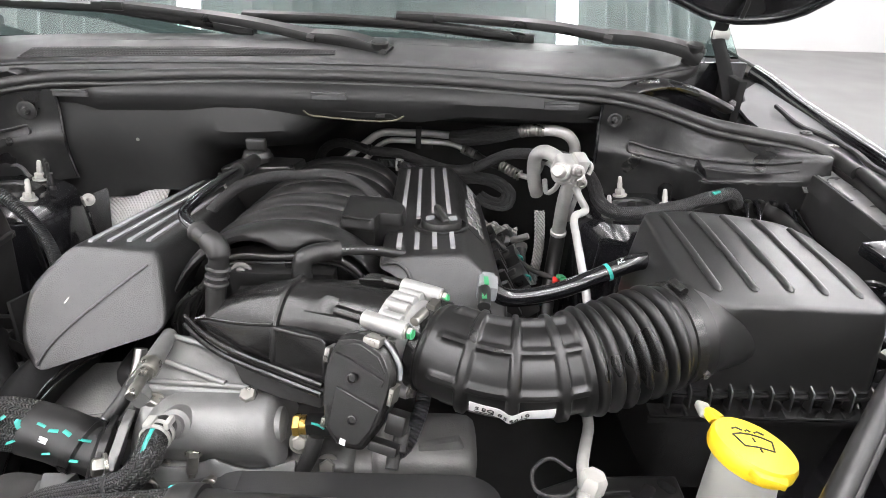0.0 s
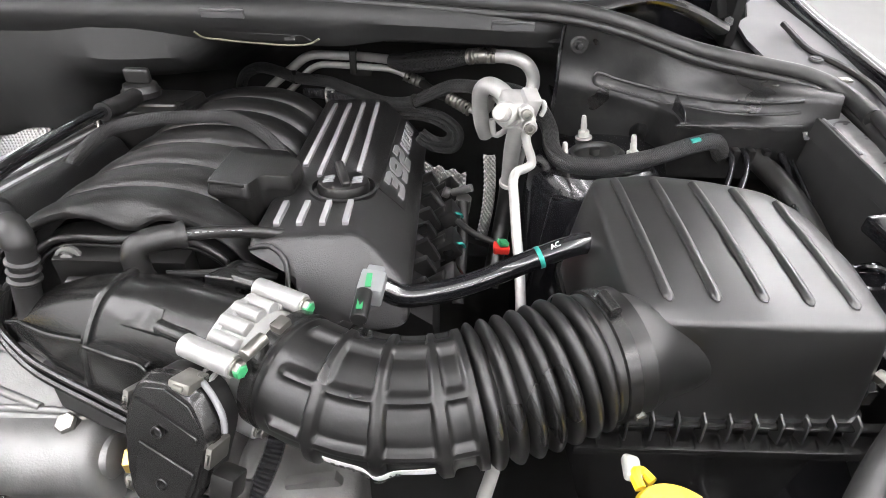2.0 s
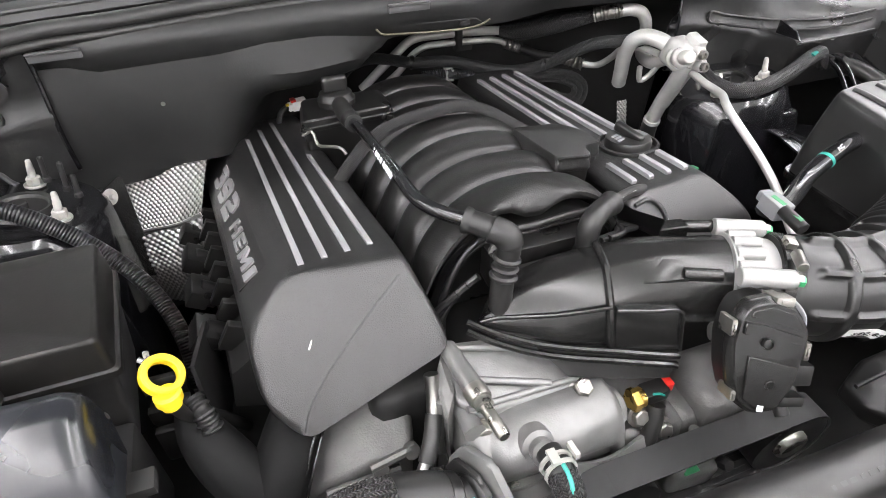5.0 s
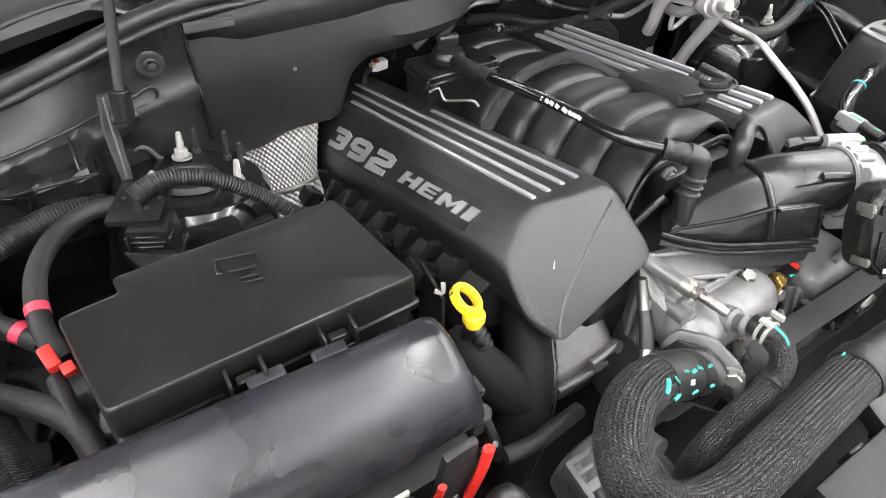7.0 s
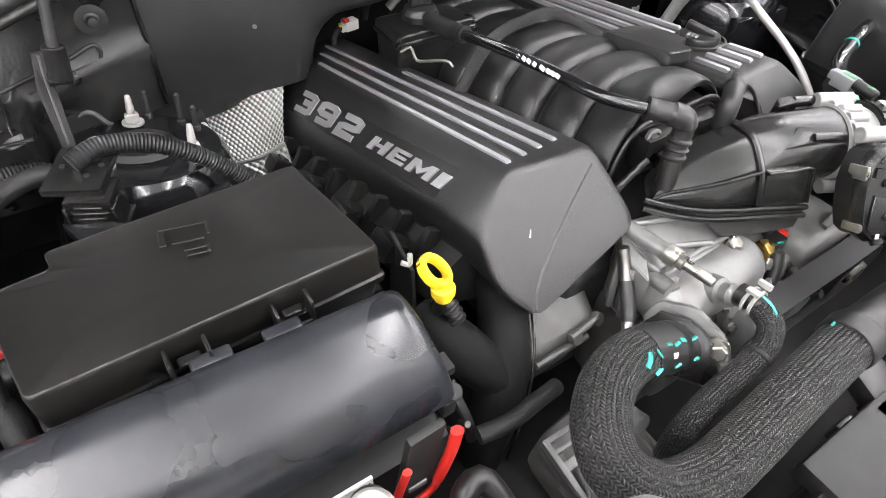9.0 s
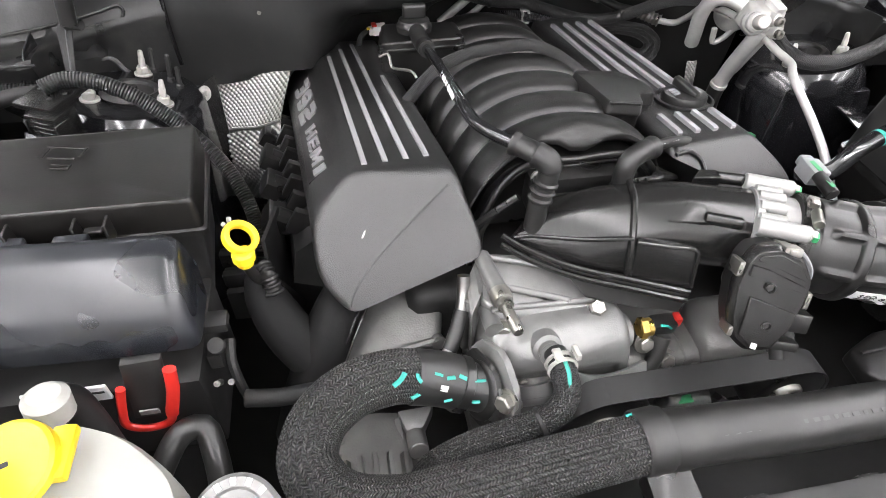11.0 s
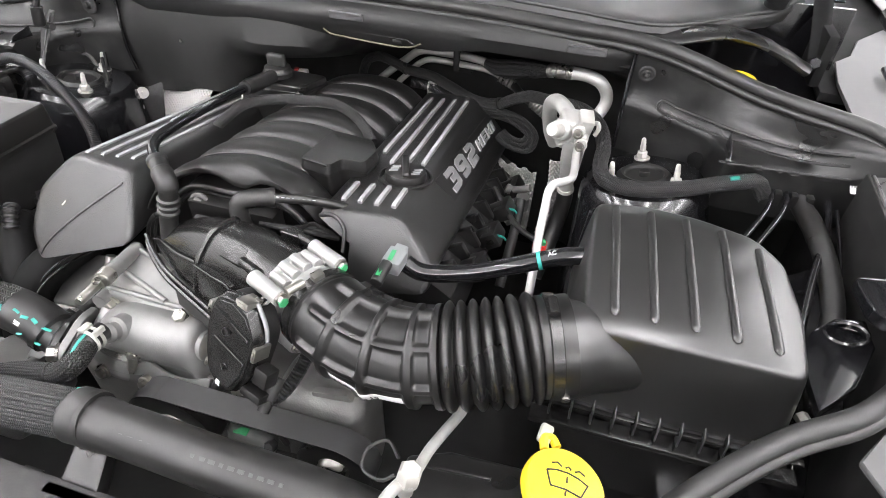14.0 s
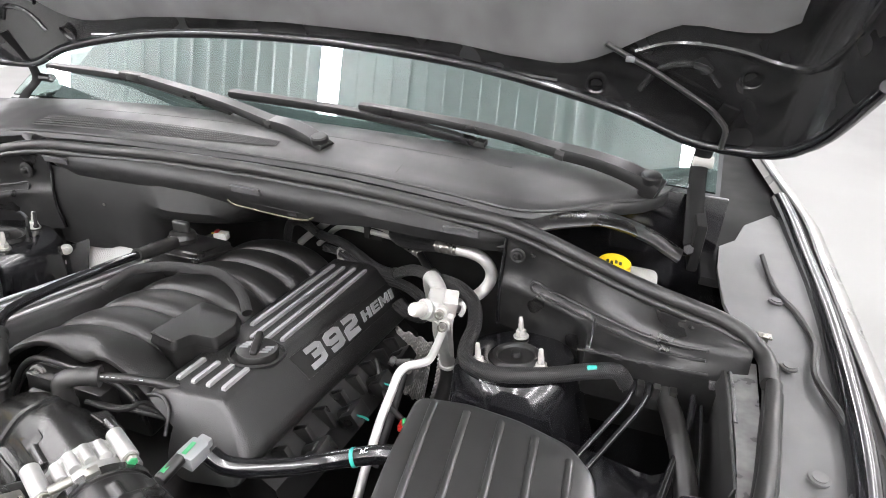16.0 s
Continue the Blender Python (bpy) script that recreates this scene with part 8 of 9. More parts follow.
def dipstick():
    t = thing("oil_dipstick", (-0.414, -0.08, 0.9), "yellow ring-handled oil dipstick", "dipstick")
    face = V(0.50, -0.25, 0.8).normalized()
    c = V(-0.414, -0.081, 0.968)
    m = axis_frame(c, face, (0.2, 0.6, 0.8))
    far = m.to_3x3() @ V(1, 0, 0)
    bm = bmesh.new()
    rings = []
    for k in range(28):
        a = 2 * math.pi * k / 28
        rad = m.to_3x3() @ V(math.cos(a), math.sin(a), 0)
        rings.append([c + rad * (0.0178 + 0.0042 * math.copysign(abs(math.cos(b)) ** 0.6, math.cos(b))) + face * (0.0062 * math.copysign(abs(math.sin(b)) ** 0.6, math.sin(b))) for b in [2 * math.pi * j / 10 for j in range(10)]])
    rings.append(rings[0])
    loft(bm, rings, caps=False)
    part("ring", bm, YELLOW, t)
    bm = bmesh.new()
    foot = c - far * 0.017 - face * 0.002
    lathe(bm, [(0.011, 0.0), (0.0135, 0.003), (0.0135, 0.012), (0.0105, 0.015), (0.010, 0.020)], axis_frame(foot, (0, -0.12, -1)), 20)
    part("collar", bm, YELLOW, t)
    side = face.cross(far)
    for k, glyph in enumerate("ENGINE"):
        a = 0.9 - 0.32 * k
        out = far * math.cos(a) + side * math.sin(a)
        run = far * math.sin(a) - side * math.cos(a)
        words("print", glyph, 0.0075, plane_frame(c + out * 0.0224 - run * 0.0026 - face * 0.0028, run, face), INK_SHADE, t, 0.0002, label="small black printed letter")
    bm = bmesh.new()
    tube(bm, [foot + V(0, -0.002, -0.018), (-0.408, -0.085, 0.90), (-0.39, -0.05, 0.84), (-0.37, -0.02, 0.76)], 0.007, 10, 0.012)
    part("tube", bm, DULL, t)
    # moulded duct that drops from under the engine cover, with a bulged elbow beside it
    g = thing("air_duct", (-0.35, -0.18, 0.72), "smooth black moulded duct below the engine cover", "duct")
    run = [(-0.285, -0.045, 0.838), (-0.305, -0.085, 0.836), (-0.328, -0.125, 0.818), (-0.350, -0.155, 0.780), (-0.372, -0.175, 0.735), (-0.392, -0.185, 0.67)]
    bm = bmesh.new()
    tube(bm, run, lambda s, a: 0.029 + 0.006 * math.sin(min(math.pi, s * 14)), 26, 0.008)
    part("duct", bm, SHADE_BLACK, g)
    for k, (du, r) in enumerate(((0.0, 0.0026), (0.008, 0.002))):
        bm = bmesh.new()
        tube(bm, [V(p) + V(0.026 + 0.4 * du, -0.016 - du, 0.014 - du) for p in run], r, 8, 0.008)
        part("seam", bm, DUCT, g)
    bm = bmesh.new()
    tube(bm, [(-0.412, -0.055, 0.865), (-0.405, -0.082, 0.862), (-0.392, -0.105, 0.846), (-0.372, -0.128, 0.818), (-0.345, -0.150, 0.79)], lambda s, a: 0.020 + 0.012 * math.sin(min(math.pi * 0.5, s * 18)), 22, 0.006)
    part("elbow", bm, SHADE_BLACK, g)
    bm = bmesh.new()
    tube(bm, [(-0.402, -0.070, 0.905), (-0.394, -0.085, 0.898), (-0.388, -0.098, 0.880)], lambda s, a: 0.010 + (0.0025 if (s * 1000) % 9 < 4 else 0.0), 14, 0.002)
    part("ribbed_sleeve", bm, RUBBER, g)
    b = thing("wire_bracket", (-0.43, 0.0, 0.85), "black bracket with a white clip beside the engine", "bracket")
    bm = bmesh.new()
    slab(bm, [(-0.40, -0.02, 0.90), (-0.385, 0.06, 0.89), (-0.385, 0.06, 0.74), (-0.40, -0.04, 0.74)], (-0.006, 0, 0), bevel=0.002)
    part("plate", bm, DULL, b)
    bm = bmesh.new()
    tube(bm, [(-0.438, -0.05, 0.965), (-0.430, -0.055, 0.962), (-0.428, -0.052, 0.975)], 0.003, 8, 0.003)
    part("clip", bm, WHITE, b)
    for k in range(5):
        bm = bmesh.new()
        box(bm, (-0.455 + 0.004 * k, 0.04 - 0.02 * k, 0.80 + 0.015 * (k % 2)), (0.05, 0.012, 0.06), bevel=0.004)
        part("plug", bm, SATIN, b)


dipstick()


def looms():
    def run(name, pts, r, material, label, cat="wiring loom", group=""):
        t = thing(name, pts[0], label, cat, group)
        bm = bmesh.new()
        tube(bm, pts, r, 14, 0.008)
        part("sleeve", bm, material, t)
        return t
    run("wiring_loom", [(-0.70, 0.235, 1.0), (-0.671, 0.245, 1.006), (-0.63, 0.248, 0.997), (-0.59, 0.243, 0.978), (-0.545, 0.235, 0.94), (-0.51, 0.222, 0.905), (-0.475, 0.195, 0.87), (-0.445, 0.15, 0.83), (-0.43, 0.10, 0.79), (-0.43, 0.06, 0.74)], 0.0115, LOOM, "shiny black split loom from the relay box")
    run("wiring_loom", [(-1.0, 0.22, 0.93), (-0.90, 0.262, 0.945), (-0.83, 0.29, 0.955), (-0.775, 0.305, 0.955), (-0.73, 0.31, 0.94), (-0.70, 0.29, 0.90)], 0.0155, LOOM, "thick shiny split loom beside the inner wing")
    t = run("taped_cable", [(-0.70, 0.255, 0.975), (-0.745, 0.27, 0.972), (-0.79, 0.252, 0.968), (-0.82, 0.20, 0.966), (-0.828, 0.14, 0.962), (-0.825, 0.10, 0.955), (-0.815, 0.07, 0.945)], 0.0118, TAPE, "grey-black taped cable with red tape", "cable")
    bm = bmesh.new()
    tube(bm, [(-0.828, 0.142, 0.963), (-0.8275, 0.130, 0.961)], 0.0126, 14, 0.004)
    part("tape", bm, PINK, t, "red marking tape")
    t = run("taped_cable", [(-1.0, 0.16, 0.93), (-0.92, 0.175, 0.945), (-0.87, 0.15, 0.945), (-0.835, 0.115, 0.935)], 0.0125, TAPE, "grey-black taped cable with red tape", "cable")
    bm = bmesh.new()
    tube(bm, [(-0.855, 0.138, 0.9425), (-0.847, 0.129, 0.940)], 0.0133, 14, 0.004)
    part("tape", bm, PINK, t, "red marking tape")
    t = run("taped_cable", [(-0.97, 0.09, 0.93), (-0.90, 0.07, 0.945), (-0.855, 0.03, 0.955), (-0.815, -0.02, 0.955), (-0.805, -0.07, 0.945), (-0.815, -0.13, 0.92), (-0.82, -0.20, 0.88)], 0.013, TAPE, "grey-black taped cable beside the fuse box", "cable")
    run("taped_cable", [(-0.825, 0.045, 0.95), (-0.815, -0.01, 0.96), (-0.808, -0.06, 0.95), (-0.812, -0.12, 0.925)], 0.009, TAPE, "grey-black taped cable beside the fuse box", "cable")
    c = thing("red_lead_clip", (-0.82, 0.06, 0.95), "bright red plastic lead clip", "clip")
    bm = bmesh.new()
    box(bm, (-0.823, 0.060, 0.966), (0.014, 0.028, 0.014), rot=Euler((0.2, 0, 0.25)).to_matrix(), bevel=0.003)
    box(bm, (-0.810, 0.042, 0.962), (0.013, 0.014, 0.011), rot=Euler((0.2, 0, 0.25)).to_matrix(), bevel=0.003)
    part("clip", bm, RED, c)
    run("fresh_air_hose", [(-0.93, 0.25, 0.86), (-0.93, 0.12, 0.90), (-0.91, 0.02, 0.92), (-0.88, -0.08, 0.92), (-0.87, -0.2, 0.90), (-0.87, -0.32, 0.86)], 0.042, BRAIDF, "thick woven black hose along the wing", "hose")
    r = thing("relay_box", (-0.69, 0.2, 0.93), "black relay block on a bracket", "relay box")
    R = Euler((0.0, 0.0, -0.45)).to_matrix()
    for c, s in (((-0.694, 0.240, 0.985), (0.064, 0.080, 0.010)), ((-0.692, 0.208, 0.960), (0.050, 0.044, 0.040)), ((-0.690, 0.200, 0.938), (0.056, 0.048, 0.007)), ((-0.692, 0.198, 0.918), (0.046, 0.042, 0.036))):
        bm = bmesh.new()
        box(bm, c, s, rot=R, bevel=0.003)
        part("block", bm, DUCT, r)
    for k in range(5):
        bm = bmesh.new()
        box(bm, V(-0.692, 0.208, 0.972 - 0.008 * k) + R @ V(0, -0.0225, 0), (0.042 if k % 2 else 0.03, 0.004, 0.0028), rot=R, bevel=0.0008, seg=1)
        part("latch_rib", bm, DUCT, r)
    for k in (-1, 1):
        bm = bmesh.new()
        box(bm, V(-0.692, 0.208, 0.955) + R @ V(0.0255 * k, -0.01, 0), (0.004, 0.03, 0.034), rot=R, bevel=0.001, seg=1)
        part("side_latch", bm, DUCT, r)
    # small openings in the block: black discs painted as their inner shade
    for p in ((-0.71, 0.25, 0.990), (-0.69, 0.22, 0.990), (-0.672, 0.232, 0.990)):
        bm = bmesh.new()
        drum(bm, p, (0, 0, 1), 0.0035, 0.0015, 10)
        part("hole_dark", bm, INK_SHADE, r)
    bm = bmesh.new()
    drum(bm, (-0.672, 0.268, 0.99), (0.3, 0, 1), 0.007, 0.012, 12)
    part("cap", bm, WHITE, r, "white cap")
    bm = bmesh.new()
    slab(bm, [(-0.735, 0.20, 0.955), (-0.64, 0.15, 0.955), (-0.61, 0.13, 0.95), (-0.70, 0.10, 0.95)], (0, 0, -0.02), bevel=0.004)
    part("bracket", bm, PAINT, r)
    s = thing("gas_strut", (-0.674, 0.348, 1.04), "slim black gas strut holding the hood", "gas strut")
    bm = bmesh.new()
    tube(bm, [(-0.671, 0.350, 1.070), (-0.652, 0.372, 1.15), (-0.60, 0.43, 1.38), (-0.56, 0.475, 1.56)], 0.0068, 14, 0.04)
    part("cylinder", bm, DULL, s)
    bm = bmesh.new()
    drum(bm, (-0.675, 0.348, 1.040), (0.15, 0.1, 1), 0.0125, 0.040, 16)
    part("socket", bm, SATIN, s)
    bm = bmesh.new()
    slab(bm, [(-0.697, 0.400, 1.052), (-0.682, 0.402, 1.050), (-0.690, 0.352, 0.985), (-0.692, 0.335, 0.955), (-0.708, 0.335, 0.957), (-0.706, 0.370, 1.02)], (0, 0.004, 0.002), bevel=0.0012, seg=1)
    foot = part("bracket", bm, ARM, s)
    # lighter grey line along the black bracket: an edge highlight put in by colour
    bm = bmesh.new()
    tube(bm, [(-0.690, 0.398, 1.0495), (-0.694, 0.375, 1.02), (-0.700, 0.335, 0.957)], 0.0016, 6, 0.01)
    part("folded_edge", bm, FLANGE, foot)
    bm = bmesh.new()
    drum(bm, (-0.690, 0.372, 1.030), (1, -0.2, 0), 0.008, 0.026, 14)
    part("ball_stud", bm, DULL, s)
    v = thing("wing_flange", (-0.64, 0.43, 0.93), "pressed black flange along the foot of the inner wing", "flange")
    bm = bmesh.new()
    tube(bm, [(-0.695, 0.428, 0.935), (-0.669, 0.428, 0.944), (-0.658, 0.428, 0.936), (-0.650, 0.428, 0.920), (-0.635, 0.428, 0.908), (-0.615, 0.428, 0.904), (-0.580, 0.430, 0.902)], 0.0042, 8, 0.006)
    part("edge", bm, FLANGE, v)
    bm = bmesh.new()
    tube(bm, [(-0.678, 0.428, 0.982), (-0.655, 0.428, 0.984), (-0.652, 0.428, 0.992)], 0.003, 8, 0.004)
    part("lip", bm, FLANGE, v)
    for p in ((-0.617, 0.443, 1.06), (0.611, 0.450, 1.072)):
        g = thing("panel_grommet", p, "round black grommet on the inner wing", "grommet", "inner wing grommets")
        bm = bmesh.new()
        k = 1.0 if p[0] < 0 else 0.78
        lathe(bm, [(0.019 * k, 0), (0.020 * k, 0.003), (0.016 * k, 0.005), (0.010 * k, 0.004), (0.007 * k, 0.006), (0.006 * k, 0.014), (0.003 * k, 0.015)], axis_frame(p, (0, -1, 0.1)), 22)
        part("disc", bm, DULL, g)
    for p, h in (((-0.56, 0.36, 0.93), 0.045), ((-0.545, 0.345, 0.925), 0.035), ((-0.595, 0.405, 0.925), 0.04)):
        q = thing("threaded_pin", p, "thin dark threaded pin on the strut tower", "pin", "strut tower pins")
        bm = bmesh.new()
        lathe(bm, [(0.006, 0), (0.006, 0.006), (0.004, 0.008), (0.0038, h), (0.002, h + 0.002)], axis_frame(p, (0.1, 0.1, 1)), 10)
        part("shank", bm, DULL, q)


looms()


def dimpled(at, nu, nv, du, dv, pitch=0.0105, deep=0.0020):
    """Rows of points over a sheet at(u, v) of about du x dv metres, pressed with rows of round dimples."""
    rows = []
    for i in range(nv + 1):
        row = []
        for j in range(nu + 1):
            u, v = j / nu, i / nv
            p = V(at(u, v))
            e = 0.01
            n = (V(at(min(1, u + e), v)) - V(at(max(0, u - e), v))).cross(V(at(u, min(1, v + e))) - V(at(u, max(0, v - e)))).normalized()
            a, b = 2 * math.pi * u * du / pitch, 2 * math.pi * v * dv / pitch
            row.append(p + n * (deep * math.sin(a) * math.sin(b)))
        rows.append(row)
    return rows


def shields():
    t = thing("heat_shield", (-0.46, 0.44, 0.78), "embossed bright foil heat shield by the exhaust", "heat shield", "foil heat shields")

    def upper(u, v):
        p = V(-0.585, 0.515, 0.905).lerp(V(-0.345, 0.500, 0.935), u)
        q = V(-0.540, 0.440, 0.765).lerp(V(-0.400, 0.420, 0.800), u)
        return p.lerp(q, v) + V(0, 0.014 * math.sin(math.pi * v) - 0.006 * math.sin(7 * u + 3 * v), 0)

    def lower(u, v):
        p = V(-0.540, 0.432, 0.763).lerp(V(-0.400, 0.412, 0.798), u)
        q = V(-0.51, 0.40, 0.64).lerp(V(-0.41, 0.33, 0.66), u)
        return p.lerp(q, v) + V(0, -0.010 * math.sin(math.pi * v), 0)
    sheet(dimpled(upper, 170, 120, 0.22, 0.155), 0.0012, FOIL, "foil", t)
    sheet(dimpled(lower, 100, 100, 0.13, 0.13), 0.0012, FOIL, "lower_foil", t)
    bm = bmesh.new()
    tube(bm, [upper(k / 6, 1.0) + V(0, -0.004, -0.001) for k in range(7)], 0.0045, 8, 0.01)
    part("rolled_seam", bm, FOIL, t)
    bm = bmesh.new()
    tube(bm, [upper(k / 8, 0.0) for k in range(9)], 0.0025, 8, 0.01)
    part("rolled_edge", bm, FOIL, t)
    # side fold of the foil, coloured black for the dark it reflects
    rows = [[V(-0.56, 0.42, 0.865).lerp(V(-0.512, 0.474, 0.877), u).lerp(V(-0.54, 0.38, 0.72).lerp(V(-0.50, 0.40, 0.70), u), v) for u in (0, 0.35, 0.7, 1)] for v in (0, 0.3, 0.6, 1)]
    sheet(rows, 0.0015, DUCT, "folded_edge", t)
    bm = bmesh.new()
    drum(bm, (-0.535, 0.400, 0.84), (0.3, -1, 0.2), 0.012, 0.006)
    hexnut(bm, (-0.534, 0.395, 0.841), (0.3, -1, 0.2), 0.007, 0.006)
    part("bolt", bm, ZINC, t)
    t = thing("heat_shield", (0.42, 0.34, 0.78), "embossed bright foil heat shield by the exhaust", "heat shield", "foil heat shields")

    def right(u, v):
        return V(0.345, 0.485, 0.815).lerp(V(0.435, 0.485, 0.795), u).lerp(V(0.375, 0.435, 0.68).lerp(V(0.435, 0.43, 0.66), u), v) + V(0, 0.012 * math.sin(math.pi * v), 0.004 * math.sin(20 * u))
    sheet(dimpled(right, 90, 110, 0.11, 0.14), 0.0012, FOIL, "foil", t)

    def strip(u, v):
        mid = V(0.474, 0.435, 0.865).lerp(V(0.468, 0.400, 0.69), v) + V(0.008 * math.sin(math.pi * v), 0, 0)
        return mid + V((u - 0.5) * 0.022, 0.014 * (u - 0.5) ** 2, 0)
    sheet(dimpled(strip, 30, 150, 0.034, 0.20), 0.0012, FOIL, "foil_strip", t)


shields()


# ---- driver's side ----
def air_con():
    t = thing("air_conditioning_lines", (0.3, 0.6, 0.95), "bright aluminium air-conditioning pipes with braided sleeve", "refrigerant pipe")

    def piece(name, pts, r, mat, sides=16, step=0.008, label=""):
        bm = bmesh.new()
        tube(bm, pts, r, sides, step)
        return part(name, bm, mat, t, label)
    piece("pipe", [(-0.03, 0.705, 0.85), (0.0, 0.700, 0.879), (0.057, 0.700, 0.926), (0.080, 0.700, 0.944), (0.103, 0.699, 0.952), (0.150, 0.692, 0.955), (0.217, 0.680, 0.958), (0.288, 0.635, 0.968)], 0.0095, PIPE)
    piece("braided_sleeve", [(0.276, 0.640, 0.966), (0.306, 0.612, 0.972), (0.36, 0.575, 0.992), (0.41, 0.540, 1.011), (0.444, 0.517, 1.024)], lambda s, a: 0.012 + 0.0085 * math.sin(min(math.pi, 0.25 + s * 14.5)), BRAIDF, 22, 0.006)
    piece("crimp", [(0.430, 0.527, 1.019), (0.453, 0.512, 1.027), (0.478, 0.506, 1.029)], lambda s, a: 0.0138 + 0.0012 * math.cos(s * 900), ZINC, 20, 0.003)
    piece("pipe", [(0.472, 0.507, 1.029), (0.505, 0.506, 1.028), (0.532, 0.507, 1.018), (0.549, 0.509, 0.995), (0.551, 0.507, 0.975), (0.541, 0.498, 0.953), (0.525, 0.47, 0.945), (0.505, 0.41, 0.955), (0.495, 0.36, 0.985)], 0.0125, PIPE, 18)
    piece("pipe", [(0.03, 0.70, 0.86), (0.056, 0.690, 0.886), (0.089, 0.690, 0.920), (0.115, 0.688, 0.934), (0.150, 0.684, 0.937), (0.218, 0.675, 0.938), (0.264, 0.668, 0.938), (0.290, 0.666, 0.932), (0.306, 0.665, 0.924)], 0.0070, PIPE, 14)
    piece("crimp", [(0.300, 0.666, 0.926), (0.338, 0.660, 0.912)], lambda s, a: 0.0115 + 0.0014 * math.cos(s * 800), ZINC, 16, 0.003)
    piece("rubber_hose", [(0.334, 0.661, 0.914), (0.365, 0.625, 0.907), (0.402, 0.578, 0.912)], 0.0095, RUBBER, 14)
    piece("crimp", [(0.396, 0.584, 0.913), (0.438, 0.550, 0.903)], lambda s, a: 0.0120 + 0.0016 * math.cos(s * 700), ZINC, 16, 0.003)
    piece("pipe", [(0.434, 0.553, 0.904), (0.462, 0.532, 0.906), (0.473, 0.505, 0.930), (0.474, 0.470, 0.965), (0.478, 0.42, 0.985), (0.487, 0.37, 0.99)], 0.0068, PIPE, 14)
    bm = bmesh.new()
    box(bm, (0.190, 0.678, 0.949), (0.014, 0.026, 0.050), bevel=0.003)
    box(bm, (0.206, 0.690, 0.930), (0.040, 0.02, 0.03), bevel=0.003)
    part("clip", bm, DULL, t)
    # valve block: a lobed casting, a looped pipe behind it, two socket bolts and a round cap
    b = thing("expansion_valve", (0.495, 0.32, 0.96), "cast aluminium valve block with looped pipe and socket bolts", "valve block")

    def bit(name, fill, mat=PIPE, label=""):
        bm = bmesh.new()
        fill(bm)
        return part(name, bm, mat, b, label)
    R = Euler((0.30, 0.10, 0.25)).to_matrix()
    bit("block", lambda bm: (box(bm, (0.498, 0.335, 1.004), (0.046, 0.050, 0.050), rot=R, bevel=0.012, seg=3), box(bm, (0.520, 0.330, 1.016), (0.026, 0.034, 0.040), rot=R, bevel=0.004), box(bm, (0.514, 0.322, 0.985), (0.030, 0.028, 0.044), rot=R, bevel=0.008, seg=3)))
    bit("looped_pipe", lambda bm: tube(bm, [(0.500, 0.345, 1.002), (0.482, 0.372, 1.016), (0.462, 0.398, 1.017), (0.450, 0.416, 1.002), (0.449, 0.428, 0.972), (0.456, 0.437, 0.930), (0.466, 0.45, 0.90)], 0.0145, 20, 0.006))
    bit("branch_pipe", lambda bm: tube(bm, [(0.470, 0.40, 0.955), (0.478, 0.40, 0.925), (0.492, 0.395, 0.935), (0.500, 0.375, 0.975)], 0.0055, 12, 0.006))
    bit("collar", lambda bm: (drum(bm, (0.493, 0.330, 0.998), (-0.36, -0.8, 0.40), 0.0235, 0.014, 24, 0.2), drum(bm, (0.487, 0.317, 1.004), (-0.36, -0.8, 0.40), 0.0190, 0.022, 24, 0.2)))
    bit("round_cap", lambda bm: lathe(bm, [(0.011, 0.0), (0.013, 0.004), (0.013, 0.024), (0.012, 0.028), (0.010, 0.031), (0.003, 0.032)], axis_frame((0.480, 0.300, 1.012), (-0.36, -0.8, 0.40)), 24), NUT, "off-white round service cap")
    bit("lug", lambda bm: tube(bm, [(0.530, 0.335, 1.012), (0.542, 0.332, 1.020), (0.546, 0.328, 1.012), (0.541, 0.325, 0.998)], 0.0042, 8, 0.004))
    for p in ((0.512, 0.300, 1.014), (0.519, 0.296, 0.992)):
        bit("boss", lambda bm: drum(bm, V(p) + V(0, 0.014, -0.002), (0.12, -1, 0.2), 0.0115, 0.020, 18))
        bit("socket_bolt", lambda bm: lathe(bm, [(0.0085, 0.0), (0.0085, 0.008), (0.0050, 0.0085), (0.0045, 0.003), (0.001, 0.003)], axis_frame(V(p) + V(0.0006, -0.006, 0.001), (0.12, -1, 0.2)), 18), ZINC)
    bit("pipe", lambda bm: tube(bm, [(0.506, 0.318, 0.990), (0.503, 0.330, 0.950), (0.505, 0.352, 0.900), (0.508, 0.371, 0.846)], 0.0145, 18, 0.008))
    bit("pipe_collar", lambda bm: drum(bm, (0.5075, 0.369, 0.850), (0.02, 0.18, -1), 0.0175, 0.008, 20))
    bit("stay", lambda bm: slab(bm, [(0.519, 0.312, 0.985), (0.530, 0.310, 0.982), (0.524, 0.352, 0.880), (0.515, 0.352, 0.878)], (0.001, 0.004, 0), bevel=0.001, seg=1))
    bit("rubber_hose", lambda bm: tube(bm, [(0.508, 0.372, 0.842), (0.508, 0.374, 0.81), (0.50, 0.35, 0.75), (0.48, 0.27, 0.68)], 0.0165, 16, 0.01), RUBBER)
